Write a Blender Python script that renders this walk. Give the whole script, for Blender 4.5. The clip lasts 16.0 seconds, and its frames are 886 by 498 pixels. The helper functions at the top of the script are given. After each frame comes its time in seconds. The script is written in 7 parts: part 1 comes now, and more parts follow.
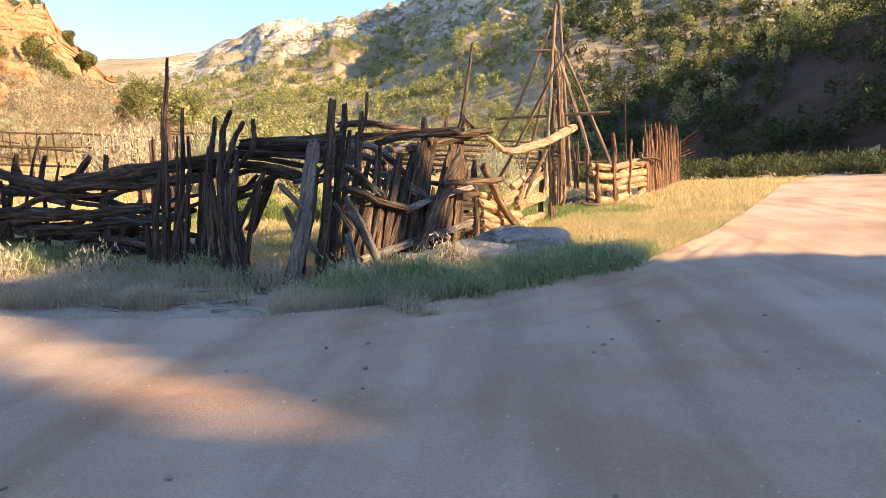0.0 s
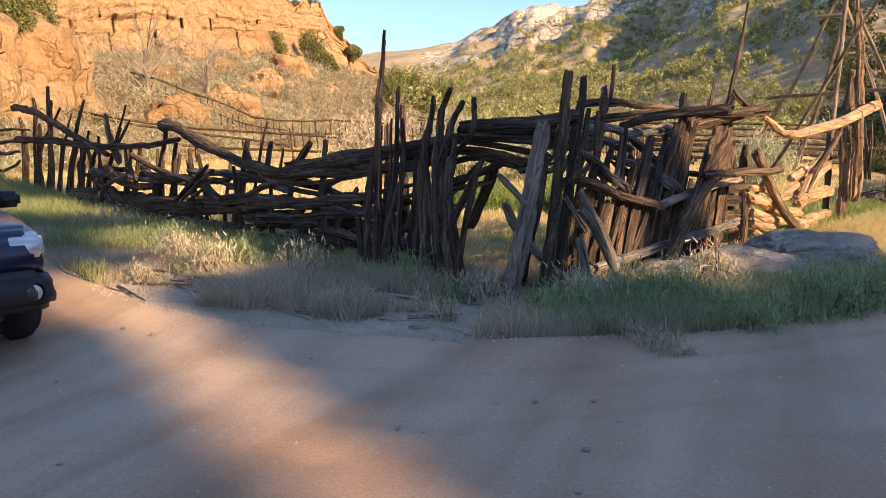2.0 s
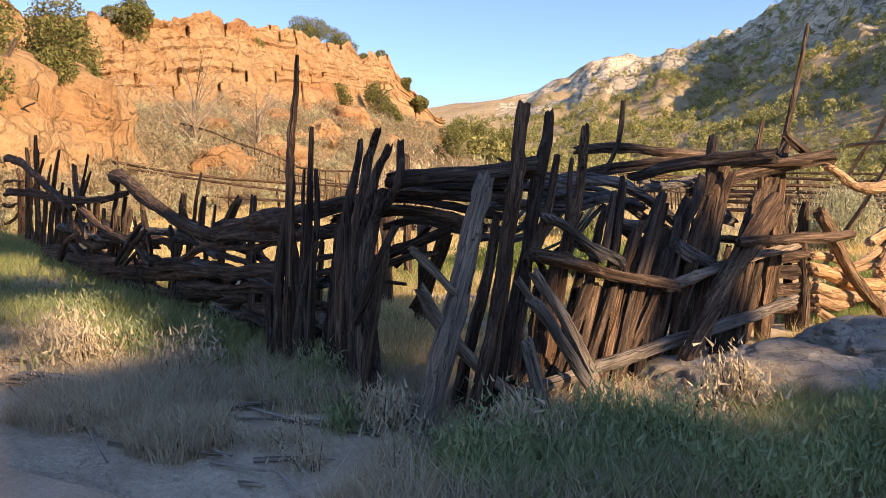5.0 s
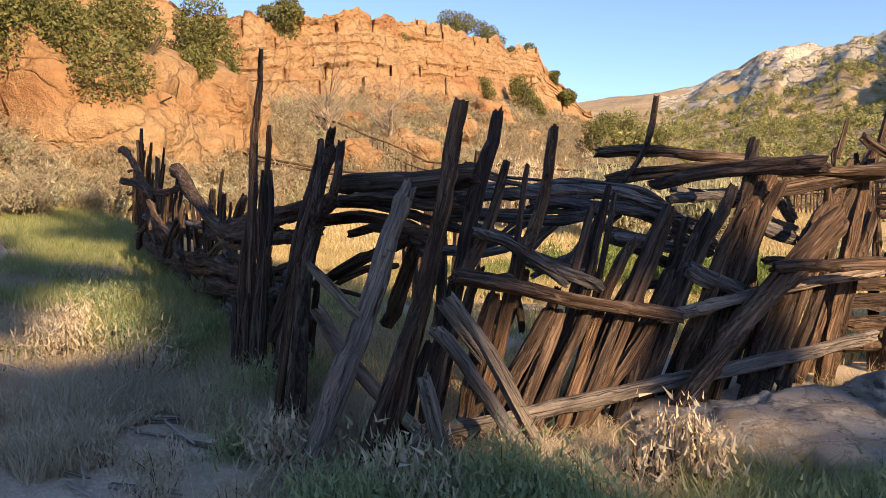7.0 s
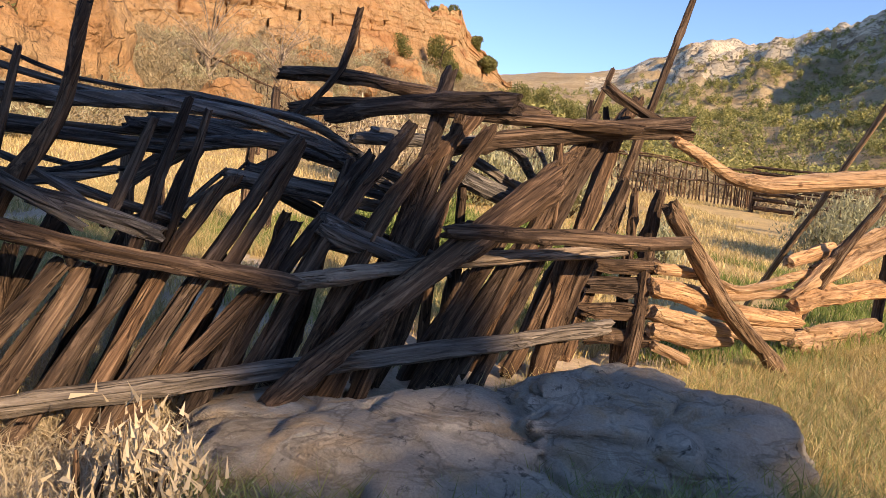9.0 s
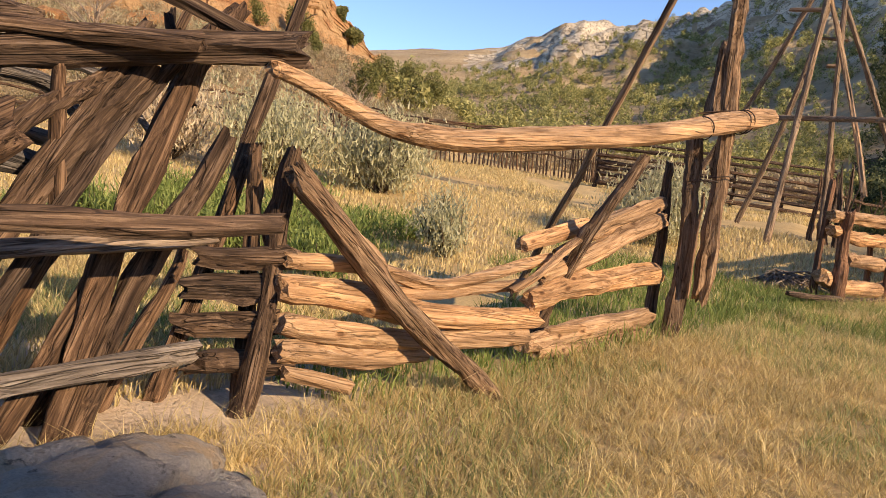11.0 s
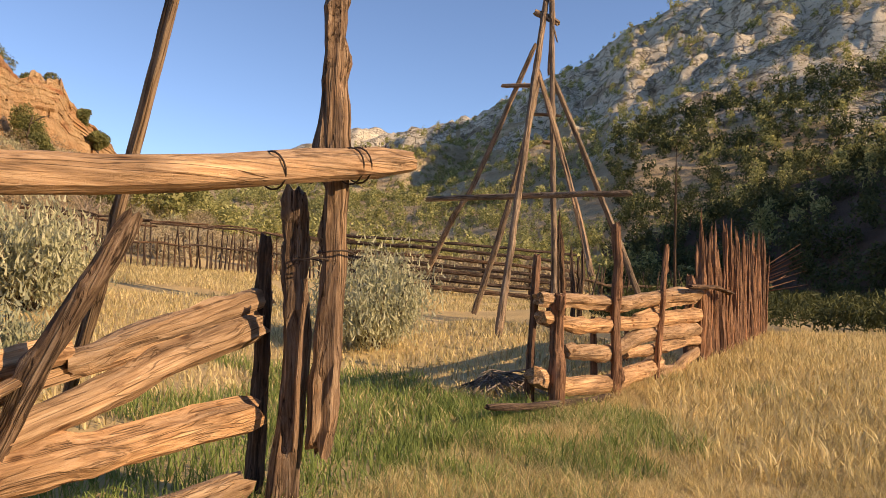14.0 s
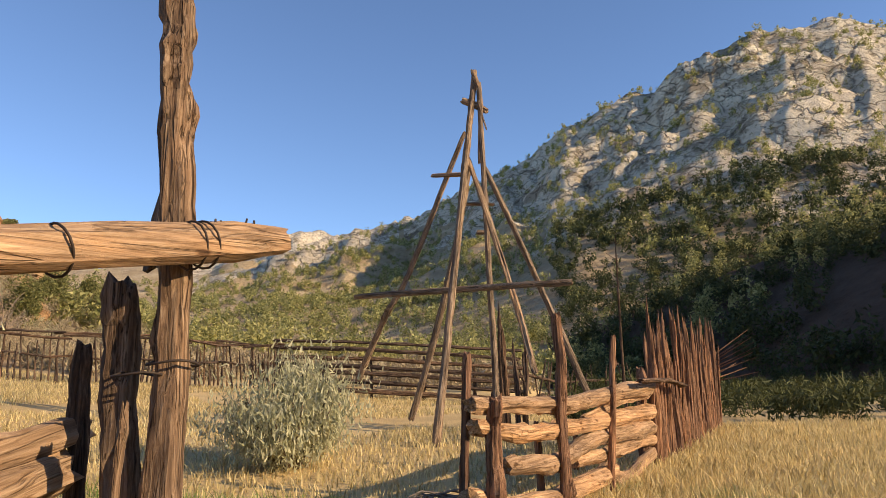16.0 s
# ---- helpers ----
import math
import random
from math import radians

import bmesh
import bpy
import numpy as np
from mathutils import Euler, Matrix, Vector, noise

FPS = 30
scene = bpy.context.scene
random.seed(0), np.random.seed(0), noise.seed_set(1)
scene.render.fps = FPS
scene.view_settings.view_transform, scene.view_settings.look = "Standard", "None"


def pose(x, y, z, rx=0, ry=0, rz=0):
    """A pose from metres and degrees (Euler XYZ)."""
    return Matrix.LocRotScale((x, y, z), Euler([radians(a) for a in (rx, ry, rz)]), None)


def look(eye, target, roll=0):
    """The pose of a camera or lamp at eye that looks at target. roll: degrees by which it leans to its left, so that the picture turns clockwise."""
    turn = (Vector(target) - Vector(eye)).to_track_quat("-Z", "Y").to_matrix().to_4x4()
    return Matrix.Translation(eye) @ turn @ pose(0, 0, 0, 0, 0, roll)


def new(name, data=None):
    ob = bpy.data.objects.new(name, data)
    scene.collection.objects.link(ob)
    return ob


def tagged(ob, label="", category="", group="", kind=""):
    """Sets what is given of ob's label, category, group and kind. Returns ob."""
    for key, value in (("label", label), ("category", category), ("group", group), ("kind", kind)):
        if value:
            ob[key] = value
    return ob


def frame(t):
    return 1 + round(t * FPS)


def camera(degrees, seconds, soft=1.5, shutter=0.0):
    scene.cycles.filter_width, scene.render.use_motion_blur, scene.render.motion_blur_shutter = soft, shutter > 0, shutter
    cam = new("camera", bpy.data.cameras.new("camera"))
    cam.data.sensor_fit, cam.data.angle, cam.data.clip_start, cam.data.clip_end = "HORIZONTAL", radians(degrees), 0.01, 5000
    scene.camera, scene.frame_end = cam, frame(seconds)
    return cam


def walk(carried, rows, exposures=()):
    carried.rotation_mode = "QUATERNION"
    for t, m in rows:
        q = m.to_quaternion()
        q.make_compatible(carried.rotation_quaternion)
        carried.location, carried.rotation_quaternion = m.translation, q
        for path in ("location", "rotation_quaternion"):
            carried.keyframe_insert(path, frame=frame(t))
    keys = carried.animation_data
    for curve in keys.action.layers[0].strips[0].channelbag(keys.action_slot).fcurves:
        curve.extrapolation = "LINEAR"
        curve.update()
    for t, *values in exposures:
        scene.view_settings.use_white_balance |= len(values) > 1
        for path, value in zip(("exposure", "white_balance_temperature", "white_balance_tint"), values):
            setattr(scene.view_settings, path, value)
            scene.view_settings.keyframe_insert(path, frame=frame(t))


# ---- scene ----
cam = camera(62.0, 16.0, soft=0.75)
PATH = [
    (0, (0.757, 1.977, 1.459), (0.57, 3.957, 1.246), -3.0),
    (0.5, (0.708, 2.404, 1.488), (0.352, 4.366, 1.329), -1.2),
    (1, (0.615, 2.796, 1.467), (0.058, 4.711, 1.319), -2.3),
    (1.5, (0.532, 3.186, 1.454), (-0.181, 5.043, 1.244), -3.0),
    (2, (0.511, 3.593, 1.483), (-0.305, 5.406, 1.264), -2.6),
    (2.5, (0.451, 4.001, 1.489), (-0.405, 5.798, 1.296), -3.2),
    (3, (0.455, 4.413, 1.488), (-0.418, 6.203, 1.304), -3.2),
    (3.5, (0.509, 4.804, 1.508), (-0.386, 6.584, 1.341), -3.1),
    (4, (0.495, 5.237, 1.512), (-0.427, 7.006, 1.367), -2.9),
    (4.5, (0.584, 5.638, 1.521), (-0.369, 7.392, 1.407), -2.6),
    (5, (0.751, 6.062, 1.57), (-0.243, 7.796, 1.492), -2.3),
    (5.2, (0.802, 6.24, 1.558), (-0.21, 7.964, 1.502), -2.2),
    (7.3, (1.746, 7.74, 1.665), (0.395, 9.211, 1.572), 0.1),
    (7.5, (1.808, 7.976, 1.642), (0.463, 9.453, 1.545), 0.9),
    (8, (1.911, 8.614, 1.629), (0.605, 10.123, 1.509), 2.3),
    (8.5, (2.047, 9.251, 1.615), (0.809, 10.815, 1.467), 3.6),
    (9, (2.35, 9.85, 1.538), (1.196, 11.474, 1.362), 4.5),
    (9.5, (2.632, 10.423, 1.502), (1.589, 12.116, 1.295), 5.2),
    (9.7, (2.764, 10.685, 1.513), (1.755, 12.398, 1.302), 5.3),
    (11.8, (3.076, 13.664, 1.562), (2.31, 15.503, 1.384), 3.5),
    (12, (3.168, 13.88, 1.531), (2.448, 15.739, 1.368), 3.3),
    (12.5, (3.367, 14.481, 1.536), (2.761, 16.383, 1.41), 2.9),
    (13, (3.559, 14.979, 1.506), (3.058, 16.914, 1.433), 2.4),
    (13.5, (3.6, 15.452, 1.494), (3.184, 17.408, 1.494), 1.5),
    (14, (3.604, 15.934, 1.517), (3.243, 17.899, 1.608), 0.8),
    (14.5, (3.668, 16.345, 1.57), (3.354, 18.31, 1.768), 0.2),
    (15, (3.671, 16.693, 1.568), (3.398, 18.652, 1.861), -0.6),
    (15.5, (3.67, 16.953, 1.586), (3.433, 18.908, 1.935), -1.4),
    (16, (3.731, 17.098, 1.57), (3.52, 19.055, 1.927), -1.8),
]
EXPOSURES = [(0, 1.66, 7200, 13), (0.5, 1.38, 7200, 14), (1.5, 1.28, 7200, 16), (3.5, 1.18, 7200, 17), (5, 1.12, 7200, 18), (8, 0.92, 7100, 18), (9.5, 0.84, 6900, 16), (12, 0.64, 7000, 16), (13.5, 0.58, 7400, 17), (16, 0.60, 6800, 12)]
walk(cam, [(t, look(eye, target, roll)) for t, eye, target, roll in PATH], EXPOSURES)


# ---------------------------------------------------------------- light
SUN_AZ, SUN_EL = 103.0, 23.0          # degrees from +y towards +x, above the horizon
world = bpy.data.worlds.new("world")
scene.world = world
world.use_nodes = True
wn = world.node_tree
wn.nodes.clear()
w_out = wn.nodes.new("ShaderNodeOutputWorld")
w_bg = wn.nodes.new("ShaderNodeBackground")
w_sky = wn.nodes.new("ShaderNodeTexSky")
w_sky.sky_type = "NISHITA"
w_sky.sun_disc = False
w_sky.altitude = 1800
w_sky.sun_elevation = radians(SUN_EL)
w_sky.sun_rotation = radians(SUN_AZ)
w_sky.air_density, w_sky.dust_density, w_sky.ozone_density = 0.85, 0.12, 3.6
w_bg.inputs["Strength"].default_value = 0.15
wn.links.new(w_sky.outputs[0], w_bg.inputs[0])
wn.links.new(w_bg.outputs[0], w_out.inputs[0])
sun_data = bpy.data.lights.new("sun", "SUN")
sun_data.energy, sun_data.angle, sun_data.color = 4.6, radians(0.55), (1.0, 0.78, 0.50)
sun = new("sun", sun_data)
SUN_DIR = Vector((math.sin(radians(SUN_AZ)) * math.cos(radians(SUN_EL)), math.cos(radians(SUN_AZ)) * math.cos(radians(SUN_EL)), math.sin(radians(SUN_EL))))
sun.matrix_world = look(SUN_DIR * 60, (0, 0, 0))


# ---------------------------------------------------------------- materials
def material(name, rough=0.9):
    m = bpy.data.materials.new(name)
    m.use_nodes = True
    nt = m.node_tree
    b = nt.nodes["Principled BSDF"]
    b.inputs["Roughness"].default_value = rough
    b.inputs["Specular IOR Level"].default_value = 0.25
    return m, nt, b


def node(nt, kind, **values):
    n = nt.nodes.new(kind)
    for key, value in values.items():
        n.inputs[key.replace("_", " ")].default_value = value
    return n


def coords(nt, scale, what="Object", shift=None):
    tc = nt.nodes.new("ShaderNodeTexCoord")
    mp = nt.nodes.new("ShaderNodeMapping")
    mp.inputs["Scale"].default_value = scale
    nt.links.new(tc.outputs[what], mp.inputs["Vector"])
    if shift is not None:
        nt.links.new(shift, mp.inputs["Location"])
    return mp.outputs[0]


def ramp(nt, source, stops):
    r = nt.nodes.new("ShaderNodeValToRGB")
    els = r.color_ramp.elements
    while len(els) < len(stops):
        els.new(0.5)
    for e, (pos, col) in zip(els, stops):
        e.position, e.color = pos, (*col, 1)
    nt.links.new(source, r.inputs[0])
    return r.outputs[0]


def noise_tex(nt, vec, scale, detail=5.0, rough=0.6, dist=0.0):
    n = node(nt, "ShaderNodeTexNoise", Scale=scale, Detail=detail, Roughness=rough, Distortion=dist)
    nt.links.new(vec, n.inputs["Vector"])
    return n.outputs[0]


def mix(nt, fac, a, b, mode="MIX"):
    m = nt.nodes.new("ShaderNodeMix")
    m.data_type, m.blend_type = "RGBA", mode
    for slot, v in ((0, fac), (6, a), (7, b)):
        if hasattr(v, "is_output"):
            nt.links.new(v, m.inputs[slot])
        else:
            m.inputs[slot].default_value = v if slot == 0 else (*v, 1)
    return m.outputs[2]


def math_node(nt, op, a, b):
    m = nt.nodes.new("ShaderNodeMath")
    m.operation = op
    for slot, v in ((0, a), (1, b)):
        if hasattr(v, "is_output"):
            nt.links.new(v, m.inputs[slot])
        else:
            m.inputs[slot].default_value = v
    return m.outputs[0]


def bump(nt, b, height, strength, distance):
    n = node(nt, "ShaderNodeBump", Strength=strength, Distance=distance)
    nt.links.new(height, n.inputs["Height"])
    nt.links.new(n.outputs[0], b.inputs["Normal"])


def wood_material(name, dark, mid, light, rand=0.5, crack_at=0.37, knots=0.0, deep=0.16):
    """Weathered wood: grain along the piece's own length, long drying cracks, knots, grey and brown pieces."""
    m, nt, b = material(name, 0.88)
    info = nt.nodes.new("ShaderNodeObjectInfo")
    off = math_node(nt, "MULTIPLY", info.outputs["Random"], 37.0)
    comb = nt.nodes.new("ShaderNodeCombineXYZ")
    nt.links.new(off, comb.inputs[0])
    nt.links.new(off, comb.inputs[2])
    fine = noise_tex(nt, coords(nt, (34, 34, 1.6), shift=comb.outputs[0]), 1.0, 7, 0.7, 0.8)
    broad = noise_tex(nt, coords(nt, (5, 5, 1.2), shift=comb.outputs[0]), 1.0, 4, 0.6, 0.6)
    crack = noise_tex(nt, coords(nt, (42, 42, 0.7), shift=comb.outputs[0]), 1.0, 3, 0.55, 1.6)
    splits = noise_tex(nt, coords(nt, (15, 15, 0.35), shift=comb.outputs[0]), 1.0, 2, 0.5, 0.9)
    col = ramp(nt, fine, [(0.30, dark), (0.50, mid), (0.70, light)])
    tone = ramp(nt, broad, [(0.32, (0.48, 0.45, 0.44)), (0.52, (0.92, 0.88, 0.84)), (0.70, (1.28, 1.16, 1.04))])
    col = mix(nt, 0.9, col, tone, "MULTIPLY")
    each = ramp(nt, info.outputs["Random"], [(0.0, (0.55, 0.56, 0.62)), (0.35, (0.86, 0.84, 0.84)), (0.65, (1.0, 0.93, 0.85)), (1.0, (1.32, 1.08, 0.84))])
    col = mix(nt, rand, col, each, "MULTIPLY")
    cmask = ramp(nt, crack, [(crack_at - 0.05, (deep, deep * 0.82, deep * 0.7)), (crack_at + 0.035, (1, 1, 1))])
    smask = ramp(nt, splits, [(0.478, (1, 1, 1)), (0.496, (0.10, 0.08, 0.07)), (0.504, (0.10, 0.08, 0.07)), (0.522, (1, 1, 1))])
    both = mix(nt, 1.0, cmask, mix(nt, 0.75 - deep, (1, 1, 1), smask), "MULTIPLY")
    if knots:
        vor = node(nt, "ShaderNodeTexVoronoi", Scale=1.0)
        nt.links.new(coords(nt, (7.5, 7.5, 3.4), shift=comb.outputs[0]), vor.inputs["Vector"])
        eye = ramp(nt, vor.outputs[0], [(0.09, (0.20, 0.13, 0.09)), (0.15, (0.75, 0.66, 0.58)), (0.21, (1, 1, 1))])
        col = mix(nt, knots, col, eye, "MULTIPLY")
    col = mix(nt, 0.92, col, both, "MULTIPLY")
    nt.links.new(col, b.inputs["Base Color"])
    h = math_node(nt, "ADD", math_node(nt, "MULTIPLY", fine, 0.7), math_node(nt, "MULTIPLY", both, 0.9))
    bump(nt, b, h, 1.0, 0.028)
    return m


M_WOOD = wood_material("weathered_wood", (0.016, 0.011, 0.009), (0.108, 0.076, 0.057), (0.31, 0.235, 0.18), 0.8, 0.34)
M_GREY = wood_material("grey_wood", (0.08, 0.07, 0.06), (0.26, 0.225, 0.195), (0.48, 0.43, 0.37), 0.4, 0.34)
M_ASH = wood_material("ash_wood", (0.028, 0.027, 0.028), (0.16, 0.152, 0.15), (0.42, 0.40, 0.385), 0.6, 0.35)
M_POST = wood_material("post_wood", (0.045, 0.026, 0.017), (0.25, 0.17, 0.112), (0.50, 0.39, 0.28), crack_at=0.37)
M_POLE = wood_material("pole_wood", (0.07, 0.05, 0.038), (0.30, 0.225, 0.16), (0.52, 0.43, 0.33), 0.4, 0.34)
M_PALE = wood_material("pale_wood", (0.19, 0.112, 0.062), (0.47, 0.315, 0.19), (0.68, 0.51, 0.345), 0.4, 0.30, knots=0.8, deep=0.38)
M_STAKE = wood_material("stake_wood", (0.06, 0.033, 0.021), (0.25, 0.14, 0.088), (0.46, 0.295, 0.19), 0.6, 0.34)
M_DRIFT = wood_material("driftwood", (0.20, 0.175, 0.15), (0.42, 0.375, 0.325), (0.60, 0.55, 0.49), 0.3, 0.32)


def ground_material():
    m, nt, b = material("dry_soil", 0.97)
    v = coords(nt, (1, 1, 1))
    big, mid_, fine = noise_tex(nt, v, 0.12, 4), noise_tex(nt, v, 1.3, 5), noise_tex(nt, v, 30, 4)
    col = ramp(nt, big, [(0.35, (0.50, 0.36, 0.17)), (0.6, (0.60, 0.45, 0.23))])
    col = mix(nt, 0.6, col, ramp(nt, mid_, [(0.35, (0.72, 0.72, 0.70)), (0.65, (1.15, 1.1, 1.05))]), "MULTIPLY")
    col = mix(nt, 0.5, col, ramp(nt, fine, [(0.3, (0.6, 0.6, 0.6)), (0.7, (1.25, 1.25, 1.25))]), "MULTIPLY")
    nt.links.new(col, b.inputs["Base Color"])
    bump(nt, b, math_node(nt, "ADD", mid_, fine), 0.5, 0.05)
    return m


def rock_material(name, stops, band, scale, streak=(1, 1, 1), tones=0.6, scree=None, cracks=0.0):
    """Layered rock: beds lie flat, stains run down."""
    m, nt, b = material(name, 0.95)
    v = coords(nt, (1, 1, 1))
    beds = noise_tex(nt, coords(nt, (0.05 * scale, 0.05 * scale, band)), 1.0, 5, 0.6, 0.3)
    runs = noise_tex(nt, coords(nt, (0.7 * scale, 0.7 * scale, 0.06 * scale)), 1.0, 4)
    grain = noise_tex(nt, v, 2.2 * scale, 6, 0.7)
    big = noise_tex(nt, v, 0.16 * scale, 4)
    col = ramp(nt, math_node(nt, "ADD", math_node(nt, "MULTIPLY", beds, 0.6), math_node(nt, "MULTIPLY", big, 0.4)), stops)
    col = mix(nt, tones, col, ramp(nt, runs, [(0.35, (0.68, 0.62, 0.58)), (0.62, streak)]), "MULTIPLY")
    col = mix(nt, 0.55, col, ramp(nt, grain, [(0.3, (0.6, 0.58, 0.56)), (0.7, (1.2, 1.2, 1.18))]), "MULTIPLY")
    if scree is not None:
        broken = math_node(nt, "ADD", math_node(nt, "MULTIPLY", noise_tex(nt, v, 0.028, 3, 0.6, 0.8), 0.55), math_node(nt, "MULTIPLY", noise_tex(nt, v, 0.16, 5, 0.75, 0.5), 0.45))
        col = mix(nt, ramp(nt, broken, [(0.53, (0, 0, 0)), (0.575, (0.8, 0.8, 0.8))]), col, scree)
        specks = noise_tex(nt, v, 0.42, 3, 0.7)
        col = mix(nt, ramp(nt, specks, [(0.60, (0, 0, 0)), (0.66, (0.85, 0.85, 0.85))]), col, (0.09, 0.085, 0.045))
    crag = node(nt, "ShaderNodeTexVoronoi", Scale=0.55 * scale)
    crag.feature = "DISTANCE_TO_EDGE"
    warp = nt.nodes.new("ShaderNodeVectorMath")
    warp.operation = "ADD"
    wob_ = node(nt, "ShaderNodeTexNoise", Scale=0.5 * scale, Detail=4.0)
    nt.links.new(v, wob_.inputs["Vector"])
    nt.links.new(v, warp.inputs[0])
    big_wob = nt.nodes.new("ShaderNodeVectorMath")
    big_wob.operation = "SCALE"
    big_wob.inputs["Scale"].default_value = 3.0 / scale
    nt.links.new(wob_.outputs["Color"], big_wob.inputs[0])
    nt.links.new(big_wob.outputs[0], warp.inputs[1])
    nt.links.new(warp.outputs[0], crag.inputs["Vector"])
    gap = ramp(nt, crag.outputs[0], [(0.0, (0.30, 0.27, 0.25)), (0.05, (0.9, 0.9, 0.9)), (0.12, (1, 1, 1))])
    col = mix(nt, cracks, col, gap, "MULTIPLY")
    nt.links.new(col, b.inputs["Base Color"])
    rise = math_node(nt, "ADD", math_node(nt, "ADD", grain, beds), math_node(nt, "MULTIPLY", gap, cracks))
    bump(nt, b, rise, 1.0, 0.45 / scale)
    return m


M_SOIL = ground_material()
M_RED = rock_material("red_sandstone", [(0.32, (0.38, 0.165, 0.075)), (0.42, (0.50, 0.28, 0.135)), (0.56, (0.55, 0.37, 0.20)), (0.66, (0.40, 0.16, 0.07))], 0.42, 1.0, tones=0.5, cracks=0.35)
M_WHITE = rock_material("pale_limestone", [(0.3, (0.55, 0.47, 0.35)), (0.5, (0.74, 0.65, 0.50)), (0.7, (0.84, 0.76, 0.60))], 0.03, 0.22, tones=0.5, scree=(0.26, 0.20, 0.13), cracks=0.75)
M_TALUS = rock_material("brown_slope", [(0.3, (0.34, 0.22, 0.12)), (0.5, (0.44, 0.31, 0.18)), (0.7, (0.50, 0.37, 0.22))], 0.3, 0.5, tones=0.3)
M_SCRUB = rock_material("scrub_slope", [(0.3, (0.33, 0.235, 0.13)), (0.5, (0.50, 0.385, 0.235)), (0.7, (0.62, 0.51, 0.35))], 0.2, 0.2, tones=0.3)


def boulder_material():
    """Pitted grey sandstone with pale crusts, dark lichen and rusty stains."""
    m, nt, b = material("grey_boulder", 0.95)
    v = coords(nt, (1, 1, 1))
    broad, blot, fine = noise_tex(nt, v, 1.6, 5, 0.6, 0.6), noise_tex(nt, v, 7.0, 6, 0.7, 0.4), noise_tex(nt, v, 60, 5, 0.75)
    rust, seams = noise_tex(nt, v, 2.3, 4, 0.6, 1.0), noise_tex(nt, coords(nt, (1.4, 1.4, 7)), 1.0, 4, 0.6, 1.2)
    col = ramp(nt, broad, [(0.32, (0.42, 0.36, 0.30)), (0.5, (0.60, 0.53, 0.45)), (0.66, (0.74, 0.67, 0.58))])
    col = mix(nt, ramp(nt, rust, [(0.48, (0, 0, 0)), (0.62, (0.85, 0.85, 0.85))]), col, (0.64, 0.47, 0.30))
    col = mix(nt, ramp(nt, blot, [(0.60, (0, 0, 0)), (0.66, (0.8, 0.8, 0.8))]), col, (0.66, 0.62, 0.54))
    col = mix(nt, ramp(nt, blot, [(0.33, (0.85, 0.85, 0.85)), (0.40, (0, 0, 0))]), col, (0.13, 0.115, 0.10))
    col = mix(nt, 0.6, col, ramp(nt, fine, [(0.3, (0.55, 0.55, 0.55)), (0.7, (1.25, 1.25, 1.25))]), "MULTIPLY")
    cut = ramp(nt, seams, [(0.40, (1, 1, 1)), (0.435, (0.3, 0.28, 0.26)), (0.47, (1, 1, 1))])
    col = mix(nt, 0.5, col, cut, "MULTIPLY")
    nt.links.new(col, b.inputs["Base Color"])
    h = math_node(nt, "ADD", math_node(nt, "ADD", blot, math_node(nt, "MULTIPLY", fine, 0.5)), math_node(nt, "MULTIPLY", cut, 0.15))
    bump(nt, b, h, 1.0, 0.09)
    return m


M_BOULDER = boulder_material()
# red-brown earth, with the near hillside's shade darkened into its stops
M_SHADED_EARTH = rock_material("shaded_brown_earth", [(0.3, (0.07, 0.043, 0.028)), (0.5, (0.11, 0.07, 0.045)), (0.7, (0.17, 0.11, 0.075))], 0.3, 0.5, tones=0.3)


def road_material():
    m, nt, b = material("dirt_road", 0.95)
    v = coords(nt, (1, 1, 1))
    big = noise_tex(nt, v, 0.35, 4)
    tracks = noise_tex(nt, coords(nt, (1.6, 0.16, 1)), 1.0, 4, 0.5, 0.5)
    fine = noise_tex(nt, v, 55, 5, 0.7)
    pebble = node(nt, "ShaderNodeTexVoronoi", Scale=26.0)
    nt.links.new(v, pebble.inputs["Vector"])
    col = ramp(nt, big, [(0.35, (0.49, 0.30, 0.185)), (0.55, (0.56, 0.395, 0.275)), (0.7, (0.59, 0.46, 0.35))])
    col = mix(nt, 0.55, col, ramp(nt, tracks, [(0.36, (0.70, 0.66, 0.62)), (0.6, (1.12, 1.12, 1.12))]), "MULTIPLY")
    col = mix(nt, 0.55, col, ramp(nt, fine, [(0.3, (0.66, 0.65, 0.64)), (0.7, (1.25, 1.25, 1.25))]), "MULTIPLY")
    col = mix(nt, 0.35, col, ramp(nt, pebble.outputs[0], [(0.06, (0.7, 0.68, 0.66)), (0.2, (1.05, 1.05, 1.05))]), "MULTIPLY")
    nt.links.new(col, b.inputs["Base Color"])
    bump(nt, b, math_node(nt, "ADD", tracks, fine), 0.5, 0.03)
    return m


M_ROAD = road_material()


